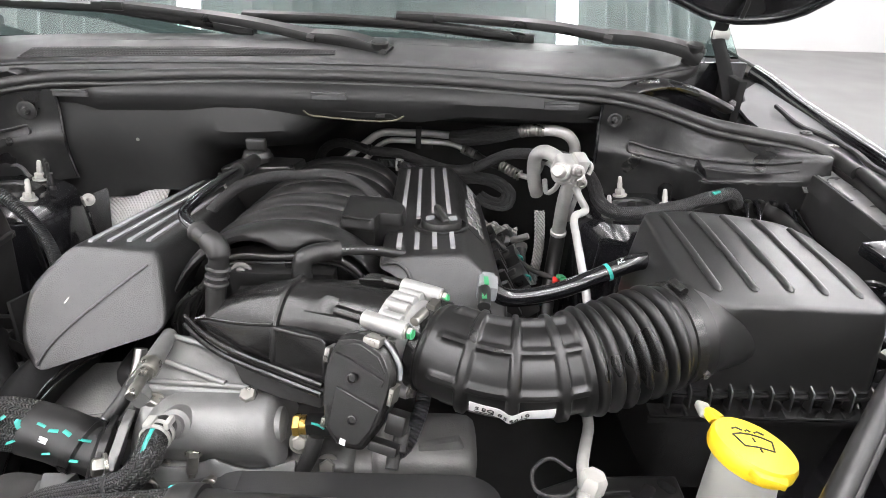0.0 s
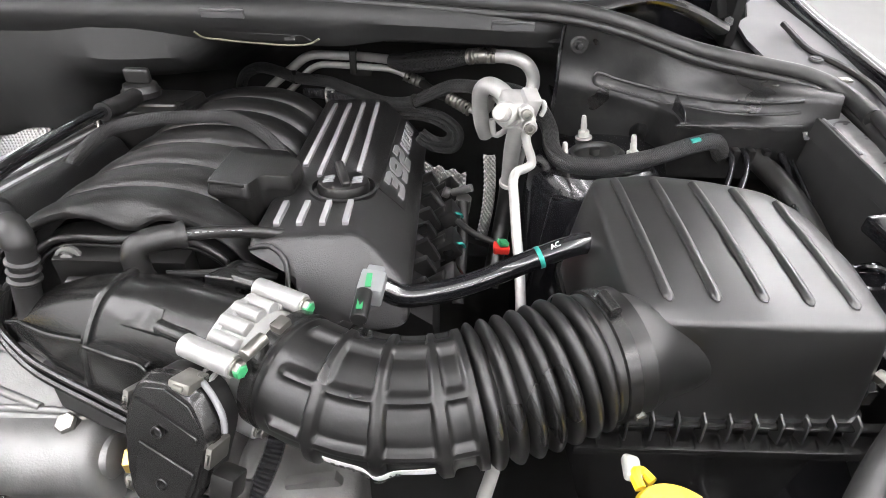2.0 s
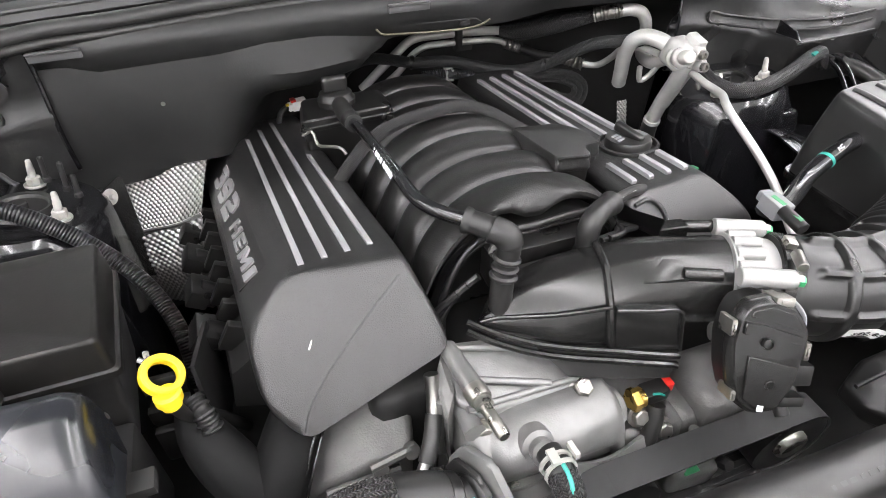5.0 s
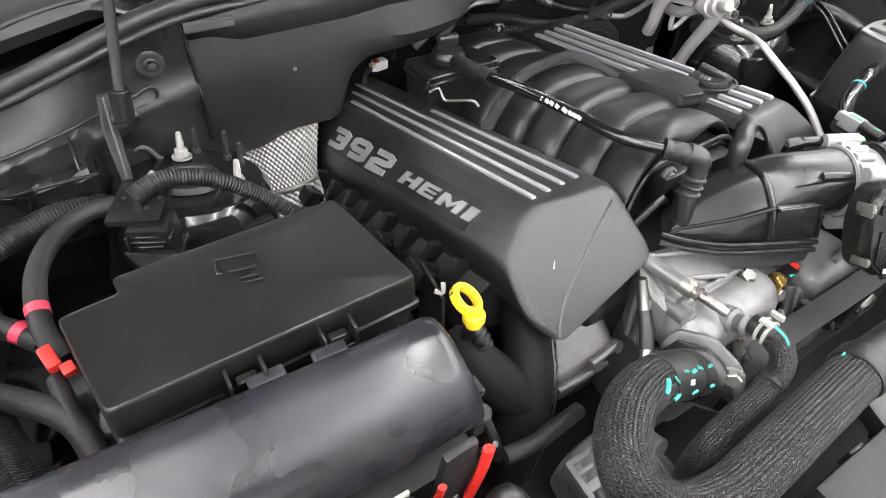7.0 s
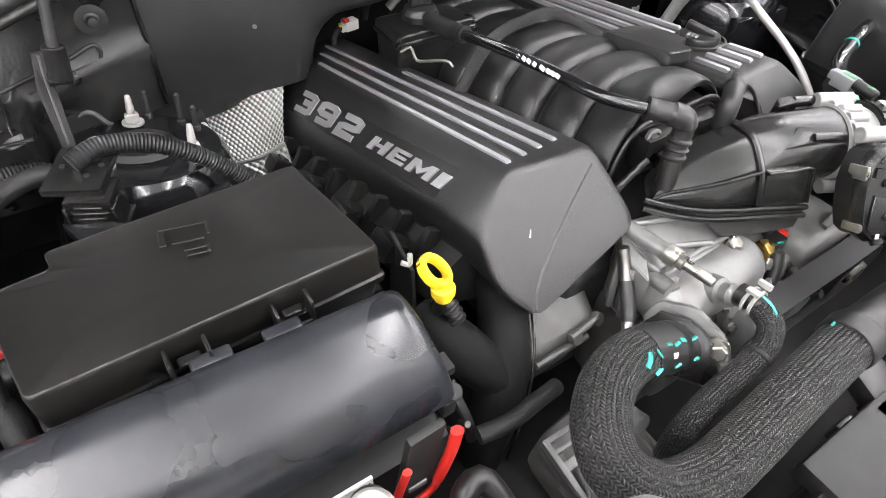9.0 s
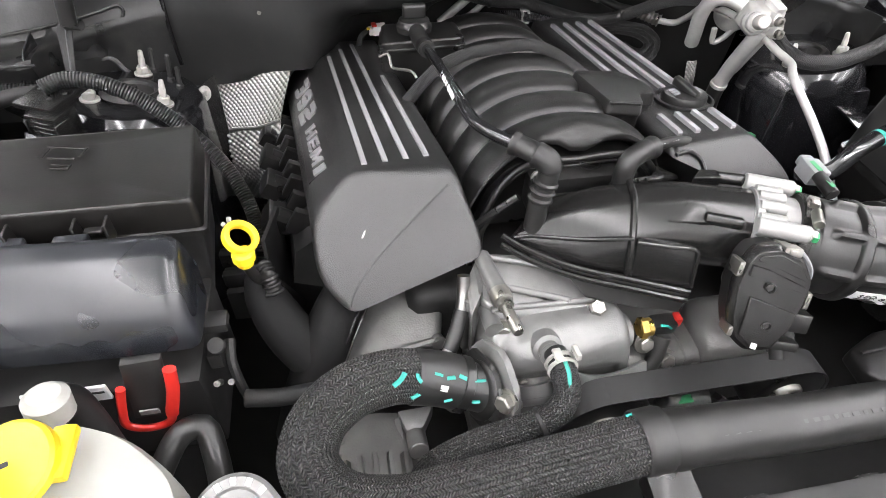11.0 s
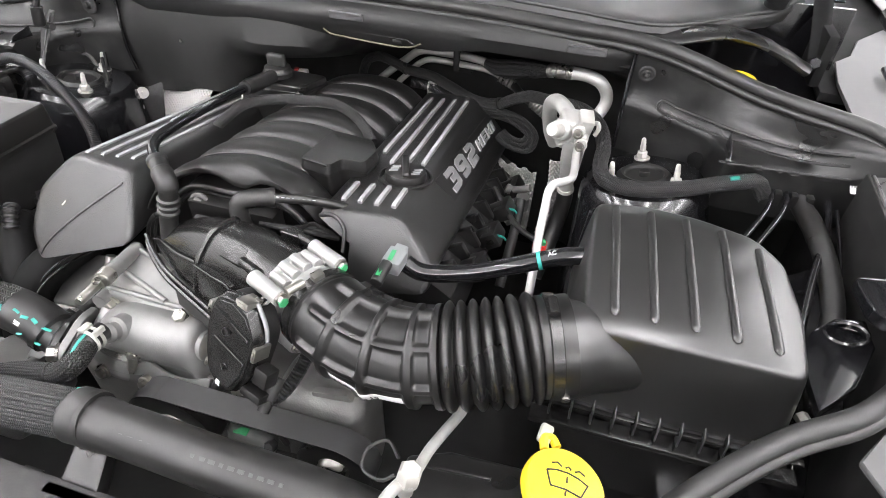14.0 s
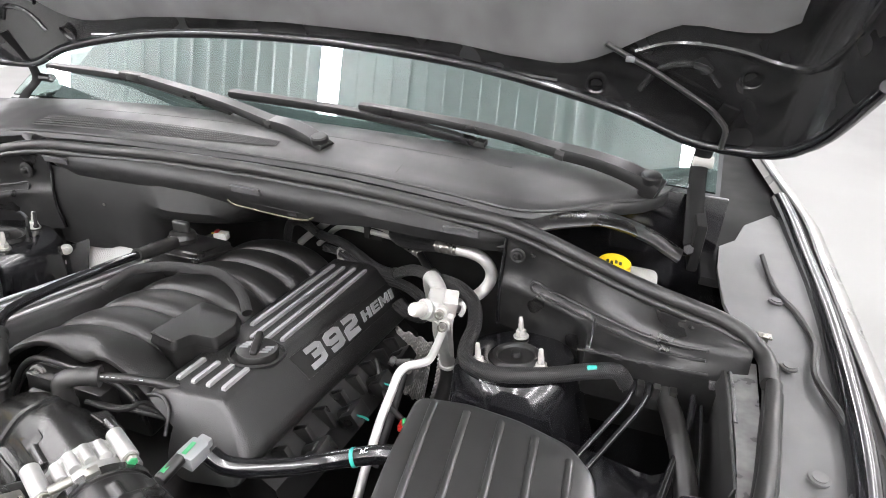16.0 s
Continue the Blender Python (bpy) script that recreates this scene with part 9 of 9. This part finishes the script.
    bit("liquid_pipe", lambda bm: tube(bm, [(0.516, 0.312, 0.976), (0.518, 0.275, 0.970), (0.520, 0.240, 0.9685), (0.518, 0.222, 0.968), (0.506, 0.205, 0.970), (0.493, 0.188, 0.974), (0.487, 0.172, 0.971), (0.487, 0.14, 0.957), (0.488, 0.09, 0.935), (0.491, 0.04, 0.905), (0.49, -0.03, 0.85), (0.466, -0.11, 0.82), (0.452, -0.175, 0.862),
                                           (0.446, -0.213, 0.872), (0.433, -0.252, 0.877), (0.424, -0.280, 0.880), (0.418, -0.313, 0.887), (0.408, -0.343, 0.905), (0.401, -0.371, 0.915), (0.402, -0.40, 0.913), (0.405, -0.44, 0.90)], 0.0070, 14, 0.006))
    v = thing("service_port", (0.412, -0.33, 0.9), "off-white hexagonal cap on a service port", "service port")
    bm = bmesh.new()
    d = V(0.16, 0.12, 1).normalized()
    lathe(bm, [(0.010, 0), (0.010, 0.018), (0.013, 0.02), (0.013, 0.028)], axis_frame((0.413, -0.338, 0.884), d), 18)
    part("port", bm, PIPE, v)
    bm = bmesh.new()
    hexnut(bm, V(0.413, -0.338, 0.884) + d * 0.022, d, 0.0145, 0.022)
    part("cap", bm, surface("aged_white_cap", (0.33, 0.325, 0.30), 0.5), v)
    bm = bmesh.new()
    tube(bm, [(0.400, -0.318, 0.915), (0.380, -0.300, 0.912), (0.360, -0.312, 0.905), (0.362, -0.335, 0.902), (0.390, -0.345, 0.908), (0.402, -0.338, 0.914)], 0.0022, 8, 0.005)
    part("tether", bm, DULL, v)
    # braided lines round the strut tower and along the firewall
    for name, pts, r, lab in (("braided_line", [(0.470, 0.425, 1.000), (0.510, 0.415, 0.998), (0.545, 0.395, 0.984), (0.562, 0.35, 0.966), (0.562, 0.30, 0.955), (0.574, 0.262, 0.952), (0.615, 0.247, 0.953), (0.70, 0.262, 0.960), (0.78, 0.288, 0.973), (0.82, 0.300, 0.974), (0.838, 0.304, 0.950)], 0.0138, "braided black line round the strut tower"),
                             ("braided_line", [(-0.085, 0.725, 0.83), (-0.077, 0.720, 0.866), (-0.054, 0.705, 0.904), (-0.013, 0.685, 0.926), (0.03, 0.665, 0.926), (0.070, 0.645, 0.922), (0.146, 0.620, 0.924), (0.195, 0.600, 0.916), (0.255, 0.570, 0.908), (0.295, 0.548, 0.914), (0.329, 0.530, 0.927), (0.369, 0.490, 0.964), (0.404, 0.460, 0.989), (0.451, 0.430, 0.999), (0.490, 0.420, 0.998)], 0.0118, "braided black line along the firewall"),
                             ("braided_line", [(0.16, 0.60, 0.885), (0.21, 0.58, 0.888), (0.267, 0.560, 0.890), (0.336, 0.530, 0.901), (0.394, 0.510, 0.894), (0.430, 0.500, 0.863), (0.418, 0.490, 0.832), (0.374, 0.490, 0.835), (0.331, 0.500, 0.854)], 0.0065, "braided black line looped beside the cover"),
                             ("braided_line", [(0.19, 0.60, 0.874), (0.265, 0.565, 0.877), (0.336, 0.535, 0.888), (0.388, 0.515, 0.880), (0.416, 0.506, 0.860), (0.405, 0.497, 0.842), (0.372, 0.495, 0.846), (0.340, 0.505, 0.862)], 0.0065, "braided black line looped beside the cover"),
                             ("braided_line", [(0.19, 0.595, 0.900), (0.265, 0.555, 0.903), (0.340, 0.525, 0.914), (0.402, 0.504, 0.906), (0.444, 0.494, 0.866), (0.430, 0.484, 0.822), (0.374, 0.484, 0.822), (0.322, 0.495, 0.846)], 0.0060, "braided black line looped beside the cover")):
        if "looped" in lab:
            mid = V(0.355, 0.525, 0.905)
            pts = [mid + (V(p) - mid) * (0.74 if p[0] > 0.30 else 0.95) for p in pts]
        t = thing(name, pts[0], lab, "braided line")
        bm = bmesh.new()
        tube(bm, pts, r, 16, 0.008)
        part("sleeve", bm, BRAIDF, t)
        if "strut" in lab:
            bm = bmesh.new()
            tube(bm, [(0.772, 0.279, 0.9845), (0.786, 0.2835, 0.9865)], 0.0048, 8, 0.003, flat=0.6)
            part("paint_mark", bm, TEAL, t, "teal paint mark")
    for p, d in (((0.070, 0.645, 0.922), (1, -0.3, 0)), ((0.329, 0.530, 0.927), (1, -0.6, 0.4))):
        u = thing("cable_tie", p, "small black tie round the braided line", "cable tie", "cable ties")
        bm = bmesh.new()
        m = axis_frame(p, d)
        lathe(bm, [(0.012, -0.003), (0.0138, -0.003), (0.0138, 0.003), (0.012, 0.003)], m, 18, close=False)
        part("band", bm, SATIN, u)
        bm = bmesh.new()
        box(bm, V(p) + V(0, -0.008, 0.013), (0.009, 0.008, 0.010), bevel=0.0015, seg=1)
        part("tie_head", bm, SATIN, u)
    w = thing("white_plug", (0.14, 0.61, 0.88), "white plug behind the engine cover", "connector")
    bm = bmesh.new()
    for dx in (-0.007, 0.007):
        box(bm, (0.146 + dx, 0.615, 0.897), (0.006, 0.018, 0.024), bevel=0.002)
    box(bm, (0.146, 0.621, 0.908), (0.020, 0.012, 0.006), bevel=0.002)
    box(bm, (0.146, 0.612, 0.886), (0.020, 0.012, 0.005), bevel=0.002)
    part("housing", bm, WHITE, w)
    bm = bmesh.new()
    tube(bm, [(0.09, 0.63, 0.895), (0.13, 0.62, 0.898), (0.18, 0.60, 0.897), (0.26, 0.57, 0.89)], 0.010, 10, 0.01)
    part("loom", bm, LOOM, w)


air_con()


def driver_details():
    # oil sender by the exhaust
    t = thing("steering_valve", (0.42, 0.33, 0.8), "small aluminium valve with a red plug below", "valve")
    bm = bmesh.new()
    drum(bm, (0.425, 0.36, 0.785), (0.05, -0.3, 1), 0.014, 0.04, 16)
    drum(bm, (0.405, 0.355, 0.830), (0.8, -0.2, 0.4), 0.007, 0.04, 14)
    drum(bm, (0.40, 0.355, 0.828), (-0.8, 0, 0.3), 0.010, 0.012, 14)
    part("body", bm, CASTD, t)
    bm = bmesh.new()
    tube(bm, [(0.425, 0.34, 0.82), (0.425, 0.28, 0.77), (0.42, 0.2, 0.70)], 0.010, 12, 0.01)
    part("pipe", bm, DULL, t)
    bm = bmesh.new()
    tube(bm, [(0.37, 0.33, 0.845), (0.40, 0.29, 0.83), (0.44, 0.24, 0.825), (0.475, 0.215, 0.825)], 0.0055, 10, 0.01)
    part("cable", bm, RUBBER, t)
    bm = bmesh.new()
    box(bm, (0.485, 0.205, 0.822), (0.026, 0.02, 0.014), bevel=0.003)
    part("plug", bm, RED, t, "red plug")
    bm = bmesh.new()
    box(bm, (0.487, 0.203, 0.834), (0.016, 0.014, 0.008), rot=Euler((0, 0.3, 0.4)).to_matrix(), bevel=0.002)
    part("paint_dab", bm, GREEN, t, "green paint dab")
    # reservoir behind the seal
    r = thing("brake_reservoir", (0.80, 0.54, 0.95), "white brake fluid reservoir with a yellow cap", "reservoir")
    bm = bmesh.new()
    box(bm, (0.815, 0.535, 0.985), (0.11, 0.075, 0.10), bevel=0.018, seg=3)
    part("tank", bm, WHITE, r)
    bm = bmesh.new()
    lathe(bm, [(0.030, 0), (0.032, 0.006), (0.032, 0.018), (0.029, 0.021), (0.005, 0.021)], axis_frame((0.785, 0.53, 1.034), (0, -0.1, 1)), 28)
    part("cap", bm, YELLOW, r)
    for k in range(4):
        bm = bmesh.new()
        box(bm, (0.772 + 0.008 * k, 0.526 - 0.004 * (k % 2), 1.056), (0.005, 0.012, 0.001))
        part("print_bar", bm, INK_SHADE, r, "printed bar")
    # pipes beside the filter box
    p = thing("brake_pipes", (0.85, 0.3, 0.9), "pair of thin black pipes beside the filter box", "pipe")
    for dx in (0.0, 0.024):
        bm = bmesh.new()
        tube(bm, [(0.850 + dx, 0.312, 0.955), (0.848 + dx, 0.290, 0.956), (0.838 + dx, 0.258, 0.950), (0.796 + dx, 0.181, 0.925), (0.765 + dx, 0.125, 0.905), (0.75 + dx, 0.10, 0.88)], 0.0045, 10, 0.008)
        part("pipe", bm, PAINT, p)
    h = thing("drain_hose", (0.92, 0.3, 0.9), "black rubber hose hanging beside the wing", "hose")
    bm = bmesh.new()
    tube(bm, [(0.893, 0.345, 0.950), (0.902, 0.312, 0.939), (0.915, 0.262, 0.934), (0.925, 0.215, 0.925), (0.936, 0.16, 0.905), (0.938, 0.10, 0.88), (0.925, 0.05, 0.84)], 0.0165, 16, 0.01)
    hose = part("hose", bm, RUBBER, h)
    bm = bmesh.new()
    tube(bm, [(0.909, 0.285, 0.9365), (0.915, 0.262, 0.934), (0.922, 0.230, 0.928)], 0.0172, 16, 0.006)
    part("worn_sleeve", bm, FUSE, hose)
    c = thing("wing_cable", (0.92, 0.3, 0.9), "thin glossy black cable beside the wing", "cable")
    bm = bmesh.new()
    tube(bm, [(0.945, 0.35, 0.955), (0.94, 0.28, 0.94), (0.92, 0.20, 0.925), (0.90, 0.12, 0.90), (0.89, 0.05, 0.87), (0.892, -0.05, 0.82), (0.885, -0.13, 0.78)], 0.0062, 10, 0.01)
    part("cable", bm, PAINT, c)
    bm = bmesh.new()
    tube(bm, [(0.955, 0.30, 0.945), (0.955, 0.22, 0.92), (0.95, 0.14, 0.89), (0.93, 0.08, 0.87)], 0.003, 8, 0.01)
    part("cable", bm, PAINT, c)
    k = thing("bracket_cluster", (0.86, 0.3, 0.94), "row of small black line brackets", "bracket")
    for i, x in enumerate((0.84, 0.86, 0.885, 0.91)):
        bm = bmesh.new()
        box(bm, (x, 0.305, 0.948), (0.012, 0.016, 0.026), bevel=0.003)
        part("clip", bm, SATIN, k)
    e = thing("panel_ring", (0.904, -0.004, 0.94), "glossy oval opening in the inner wing", "ring")
    bm = bmesh.new()
    m = axis_frame((0.904, -0.004, 0.953), (-0.2, -0.25, 1), (1, 0, 0))
    rings = []
    for a in range(28):
        an = 2 * math.pi * a / 28
        cpos = V(0.024 * math.cos(an), 0.016 * math.sin(an), 0)
        out = V(math.cos(an), math.sin(an), 0)
        rings.append([m @ (cpos + out * (0.004 * math.cos(b)) + V(0, 0, 0.006 * math.sin(b))) for b in [2 * math.pi * j / 8 for j in range(8)]])
    rings.append(rings[0])
    loft(bm, rings, caps=False)
    part("lip", bm, PAINT, e)
    bm = bmesh.new()
    slab(bm, [(0.85, -0.14, 0.950), (0.90, -0.09, 0.952), (0.935, -0.02, 0.955), (0.935, 0.03, 0.955), (0.90, 0.03, 0.948), (0.868, 0.0, 0.945), (0.848, -0.06, 0.945)], (0, 0, -0.02), bevel=0.004)
    part("ledge", bm, PAINT, e)
    # washer bottle
    w = thing("washer_bottle", (0.60, -0.32, 0.8), "white washer bottle with a yellow flip cap", "washer bottle")
    ax = V(0.22, 0.12, 0.95).normalized()
    m = axis_frame((0.578, -0.322, 0.952), ax, (1, -0.12, 0))
    bm = bmesh.new()
    rings = []
    for k, (r, drop) in enumerate(((0.034, 0.0), (0.034, 0.012), (0.034, 0.03), (0.036, 0.06), (0.038, 0.10), (0.040, 0.20))):
        lean = max(0.0, 1 - drop / 0.05)
        d = (ax * lean + V(0, -0.05, 1) * (1 - lean)).normalized()
        c = V(0.578 + 0.12 * drop, -0.322, 0.952) - (ax * min(drop, 0.02) + V(0, -0.05, 1) * max(0.0, drop - 0.02))
        mm = axis_frame(c, d, (1, 0, 0))
        rings.append([mm @ V(r * math.cos(2 * math.pi * j / 32), r * math.sin(2 * math.pi * j / 32), 0) for j in range(32)])
    loft(bm, rings)
    part("neck", bm, WHITE, w)
    bm = bmesh.new()
    lathe(bm, [(0.034, -0.008), (0.0415, -0.007), (0.0435, -0.002), (0.0435, 0.007), (0.041, 0.012), (0.004, 0.013)], m, 40)
    slab(bm, [m @ V(-0.014, -0.05, 0.001), m @ V(0.014, -0.05, 0.001), m @ V(0.02, -0.036, 0.001), m @ V(-0.02, -0.036, 0.001)], ax * 0.008, bevel=0.002)
    part("cap", bm, YELLOW, w)
    bm = bmesh.new()
    tube(bm, [m @ V(-0.03, 0.034, 0.004), m @ V(-0.034, 0.046, 0.006), m @ V(-0.026, 0.052, 0.004), m @ V(-0.018, 0.044, 0.004)], 0.005, 8, 0.004)
    part("hinge_loop", bm, YELLOW, w)
    bm = bmesh.new()
    box(bm, m @ V(-0.034, 0.054, 0.003), (0.015, 0.024, 0.010), rot=m.to_3x3(), bevel=0.0045, seg=4)
    part("lug", bm, WHITE, w)
    # windscreen pictogram on the cap
    q = m @ Matrix.Translation((0, 0, 0.0132)) @ Matrix.Rotation(0.12, 4, "Z")
    sym = [(-0.022, 0.008), (-0.012, 0.012), (0.0, 0.0135), (0.012, 0.012), (0.022, 0.008), (0.016, -0.008), (0.0, -0.006), (-0.016, -0.008), (-0.022, 0.008)]
    bm = bmesh.new()
    tube(bm, [q @ V(x, y, 0) for x, y in sym], 0.0010, 6, 0.003, smooth=False)
    part("pictogram", bm, INK_SHADE, w, "black windscreen pictogram")
    for pts in ([(-0.018, 0.018), (-0.012, 0.021), (-0.007, 0.018)], [(0.007, 0.018), (0.012, 0.021), (0.018, 0.018)], [(-0.003, 0.018), (0.0, 0.021), (0.003, 0.018)], [(0.0, 0.008), (0.0, 0.002)], [(0.0, -0.008), (0.0, -0.013)]):
        bm = bmesh.new()
        tube(bm, [q @ V(x, y, 0) for x, y in pts], 0.0010, 6, 0.003, smooth=False)
        part("pictogram", bm, INK_SHADE, w)
    # flat tray and duct below the service port
    s = thing("fan_shroud_tray", (0.5, -0.3, 0.8), "black moulded tray beside the washer bottle", "tray")
    bm = bmesh.new()
    slab(bm, [(0.385, -0.25, 0.80), (0.44, -0.228, 0.80), (0.57, -0.222, 0.80), (0.57, -0.305, 0.80), (0.53, -0.314, 0.80), (0.40, -0.314, 0.80), (0.382, -0.29, 0.80)], (0, 0, -0.03), bevel=0.008, seg=3)
    part("tray", bm, SATIN, s)
    bm = bmesh.new()
    slab(bm, [(0.392, -0.258, 0.805), (0.50, -0.250, 0.805), (0.50, -0.256, 0.805), (0.392, -0.264, 0.805)], (0, 0, -0.008), bevel=0.002, seg=2)
    part("step", bm, SATIN, s)
    bm = bmesh.new()
    drum(bm, (0.49, -0.295, 0.801), (0, 0, 1), 0.007, 0.012, 10)
    part("screw", bm, INK_SHADE, s)


driver_details()


def front_left():
    t = thing("coolant_tank", (-0.56, -0.36, 0.8), "translucent white coolant tank with a yellow cap", "coolant tank")
    ring = rounded([V(-0.70, -0.26, 0.93), V(-0.60, -0.258, 0.935), (V(-0.52, -0.285, 0.925)), V(-0.465, -0.335, 0.905), V(-0.455, -0.42, 0.89), V(-0.52, -0.46, 0.9), V(-0.70, -0.46, 0.92)], 0.03, 5)
    bm = bmesh.new()
    loft(bm, [scaled(ring, 0.95, (0, 0, -0.16)), scaled(ring, 1.0, (0, 0, -0.05)), scaled(ring, 0.98, (0, 0, -0.015)), scaled(ring, 0.92, (0, 0, 0.0)), scaled(ring, 0.5, (0, 0, 0.012))])
    part("tank", bm, WHITE, t)
    bm = bmesh.new()
    drum(bm, (-0.588, -0.262, 0.925), (0.1, 0.15, 1), 0.021, 0.035, 20, 0.3)
    part("spout", bm, WHITE, t)
    bm = bmesh.new()
    lathe(bm, [(0.036, 0), (0.040, 0.004), (0.040, 0.012), (0.037, 0.015), (0.004, 0.016)], axis_frame((-0.590, -0.325, 0.952), (-0.15, -0.25, 1)), 32)
    box(bm, (-0.556, -0.318, 0.955), (0.02, 0.05, 0.012), bevel=0.003)
    part("cap", bm, YELLOW, t)
    bm = bmesh.new()
    box(bm, (-0.60, -0.335, 0.972), (0.03, 0.004, 0.001), rot=Euler((0.2, -0.15, 0.3)).to_matrix())
    part("print_bar", bm, INK_SHADE, t, "printed bar")
    bm = bmesh.new()
    tube(bm, [(-0.595, -0.255, 0.945), (-0.580, -0.243, 0.925), (-0.572, -0.248, 0.89), (-0.565, -0.26, 0.83)], 0.016, 14, 0.01)
    part("filler_hose", bm, RUBBER, t)
    r = thing("coolant_filler", (-0.405, -0.397, 0.90), "radiator filler with a pressed silver twist cap", "coolant filler")
    ax = V(0.02, -0.25, 1).normalized()
    m = axis_frame((-0.405, -0.397, 0.945), ax, (1, 0, 0))
    bm = bmesh.new()
    rings = []
    for rad, h in ((0.034, -0.012), (0.037, -0.006), (0.037, 0.004), (0.033, 0.008), (0.025, 0.008), (0.023, 0.005), (0.012, 0.006), (0.010, 0.009), (0.002, 0.009)):
        row = []
        for k in range(48):
            a = 2 * math.pi * k / 48
            lob = 1 + (0.16 * max(0, math.cos(2 * a)) ** 6 if rad > 0.03 else 0)
            row.append(m @ V(rad * lob * math.cos(a), rad * lob * math.sin(a), h))
        rings.append(row)
    loft(bm, rings)
    part("cap", bm, CAST, r)
    bm = bmesh.new()
    lathe(bm, [(0.009, 0.008), (0.009, 0.012), (0.006, 0.014), (0.002, 0.013)], m, 20)
    part("rivet", bm, BRASS, r)
    for k in range(11):
        a = math.radians(40 + 26 * k)
        bm = bmesh.new()
        q = m @ Matrix.Rotation(a, 4, "Z")
        box(bm, q @ V(0.0295, 0, 0.0085), (0.007, 0.005, 0.0012), rot=q.to_3x3(), bevel=0.0003, seg=1)
        part("stamped_bar", bm, PIPE, r)
    bm = bmesh.new()
    drum(bm, m @ V(0, 0, -0.07), ax, 0.028, 0.06, 24)
    part("neck", bm, DULL, r)
    h = thing("overflow_hose", (-0.48, -0.27, 0.8), "bent grey-black rubber overflow hose", "hose")
    bm = bmesh.new()
    tube(bm, [(-0.54, -0.33, 0.80), (-0.515, -0.30, 0.835), (-0.488, -0.262, 0.858), (-0.466, -0.258, 0.858), (-0.455, -0.285, 0.84), (-0.45, -0.33, 0.80)], 0.0135, 14, 0.008)
    part("hose", bm, RUBBER, h)
    b = thing("front_bracket", (-0.37, -0.42, 0.85), "black bracket with holes beside the radiator cap", "bracket")
    bm = bmesh.new()
    slab(bm, [(-0.36, -0.38, 0.85), (-0.34, -0.38, 0.85), (-0.33, -0.47, 0.85), (-0.37, -0.47, 0.85)], (0, 0, -0.02), bevel=0.004)
    part("plate", bm, PAINT, b)


front_left()
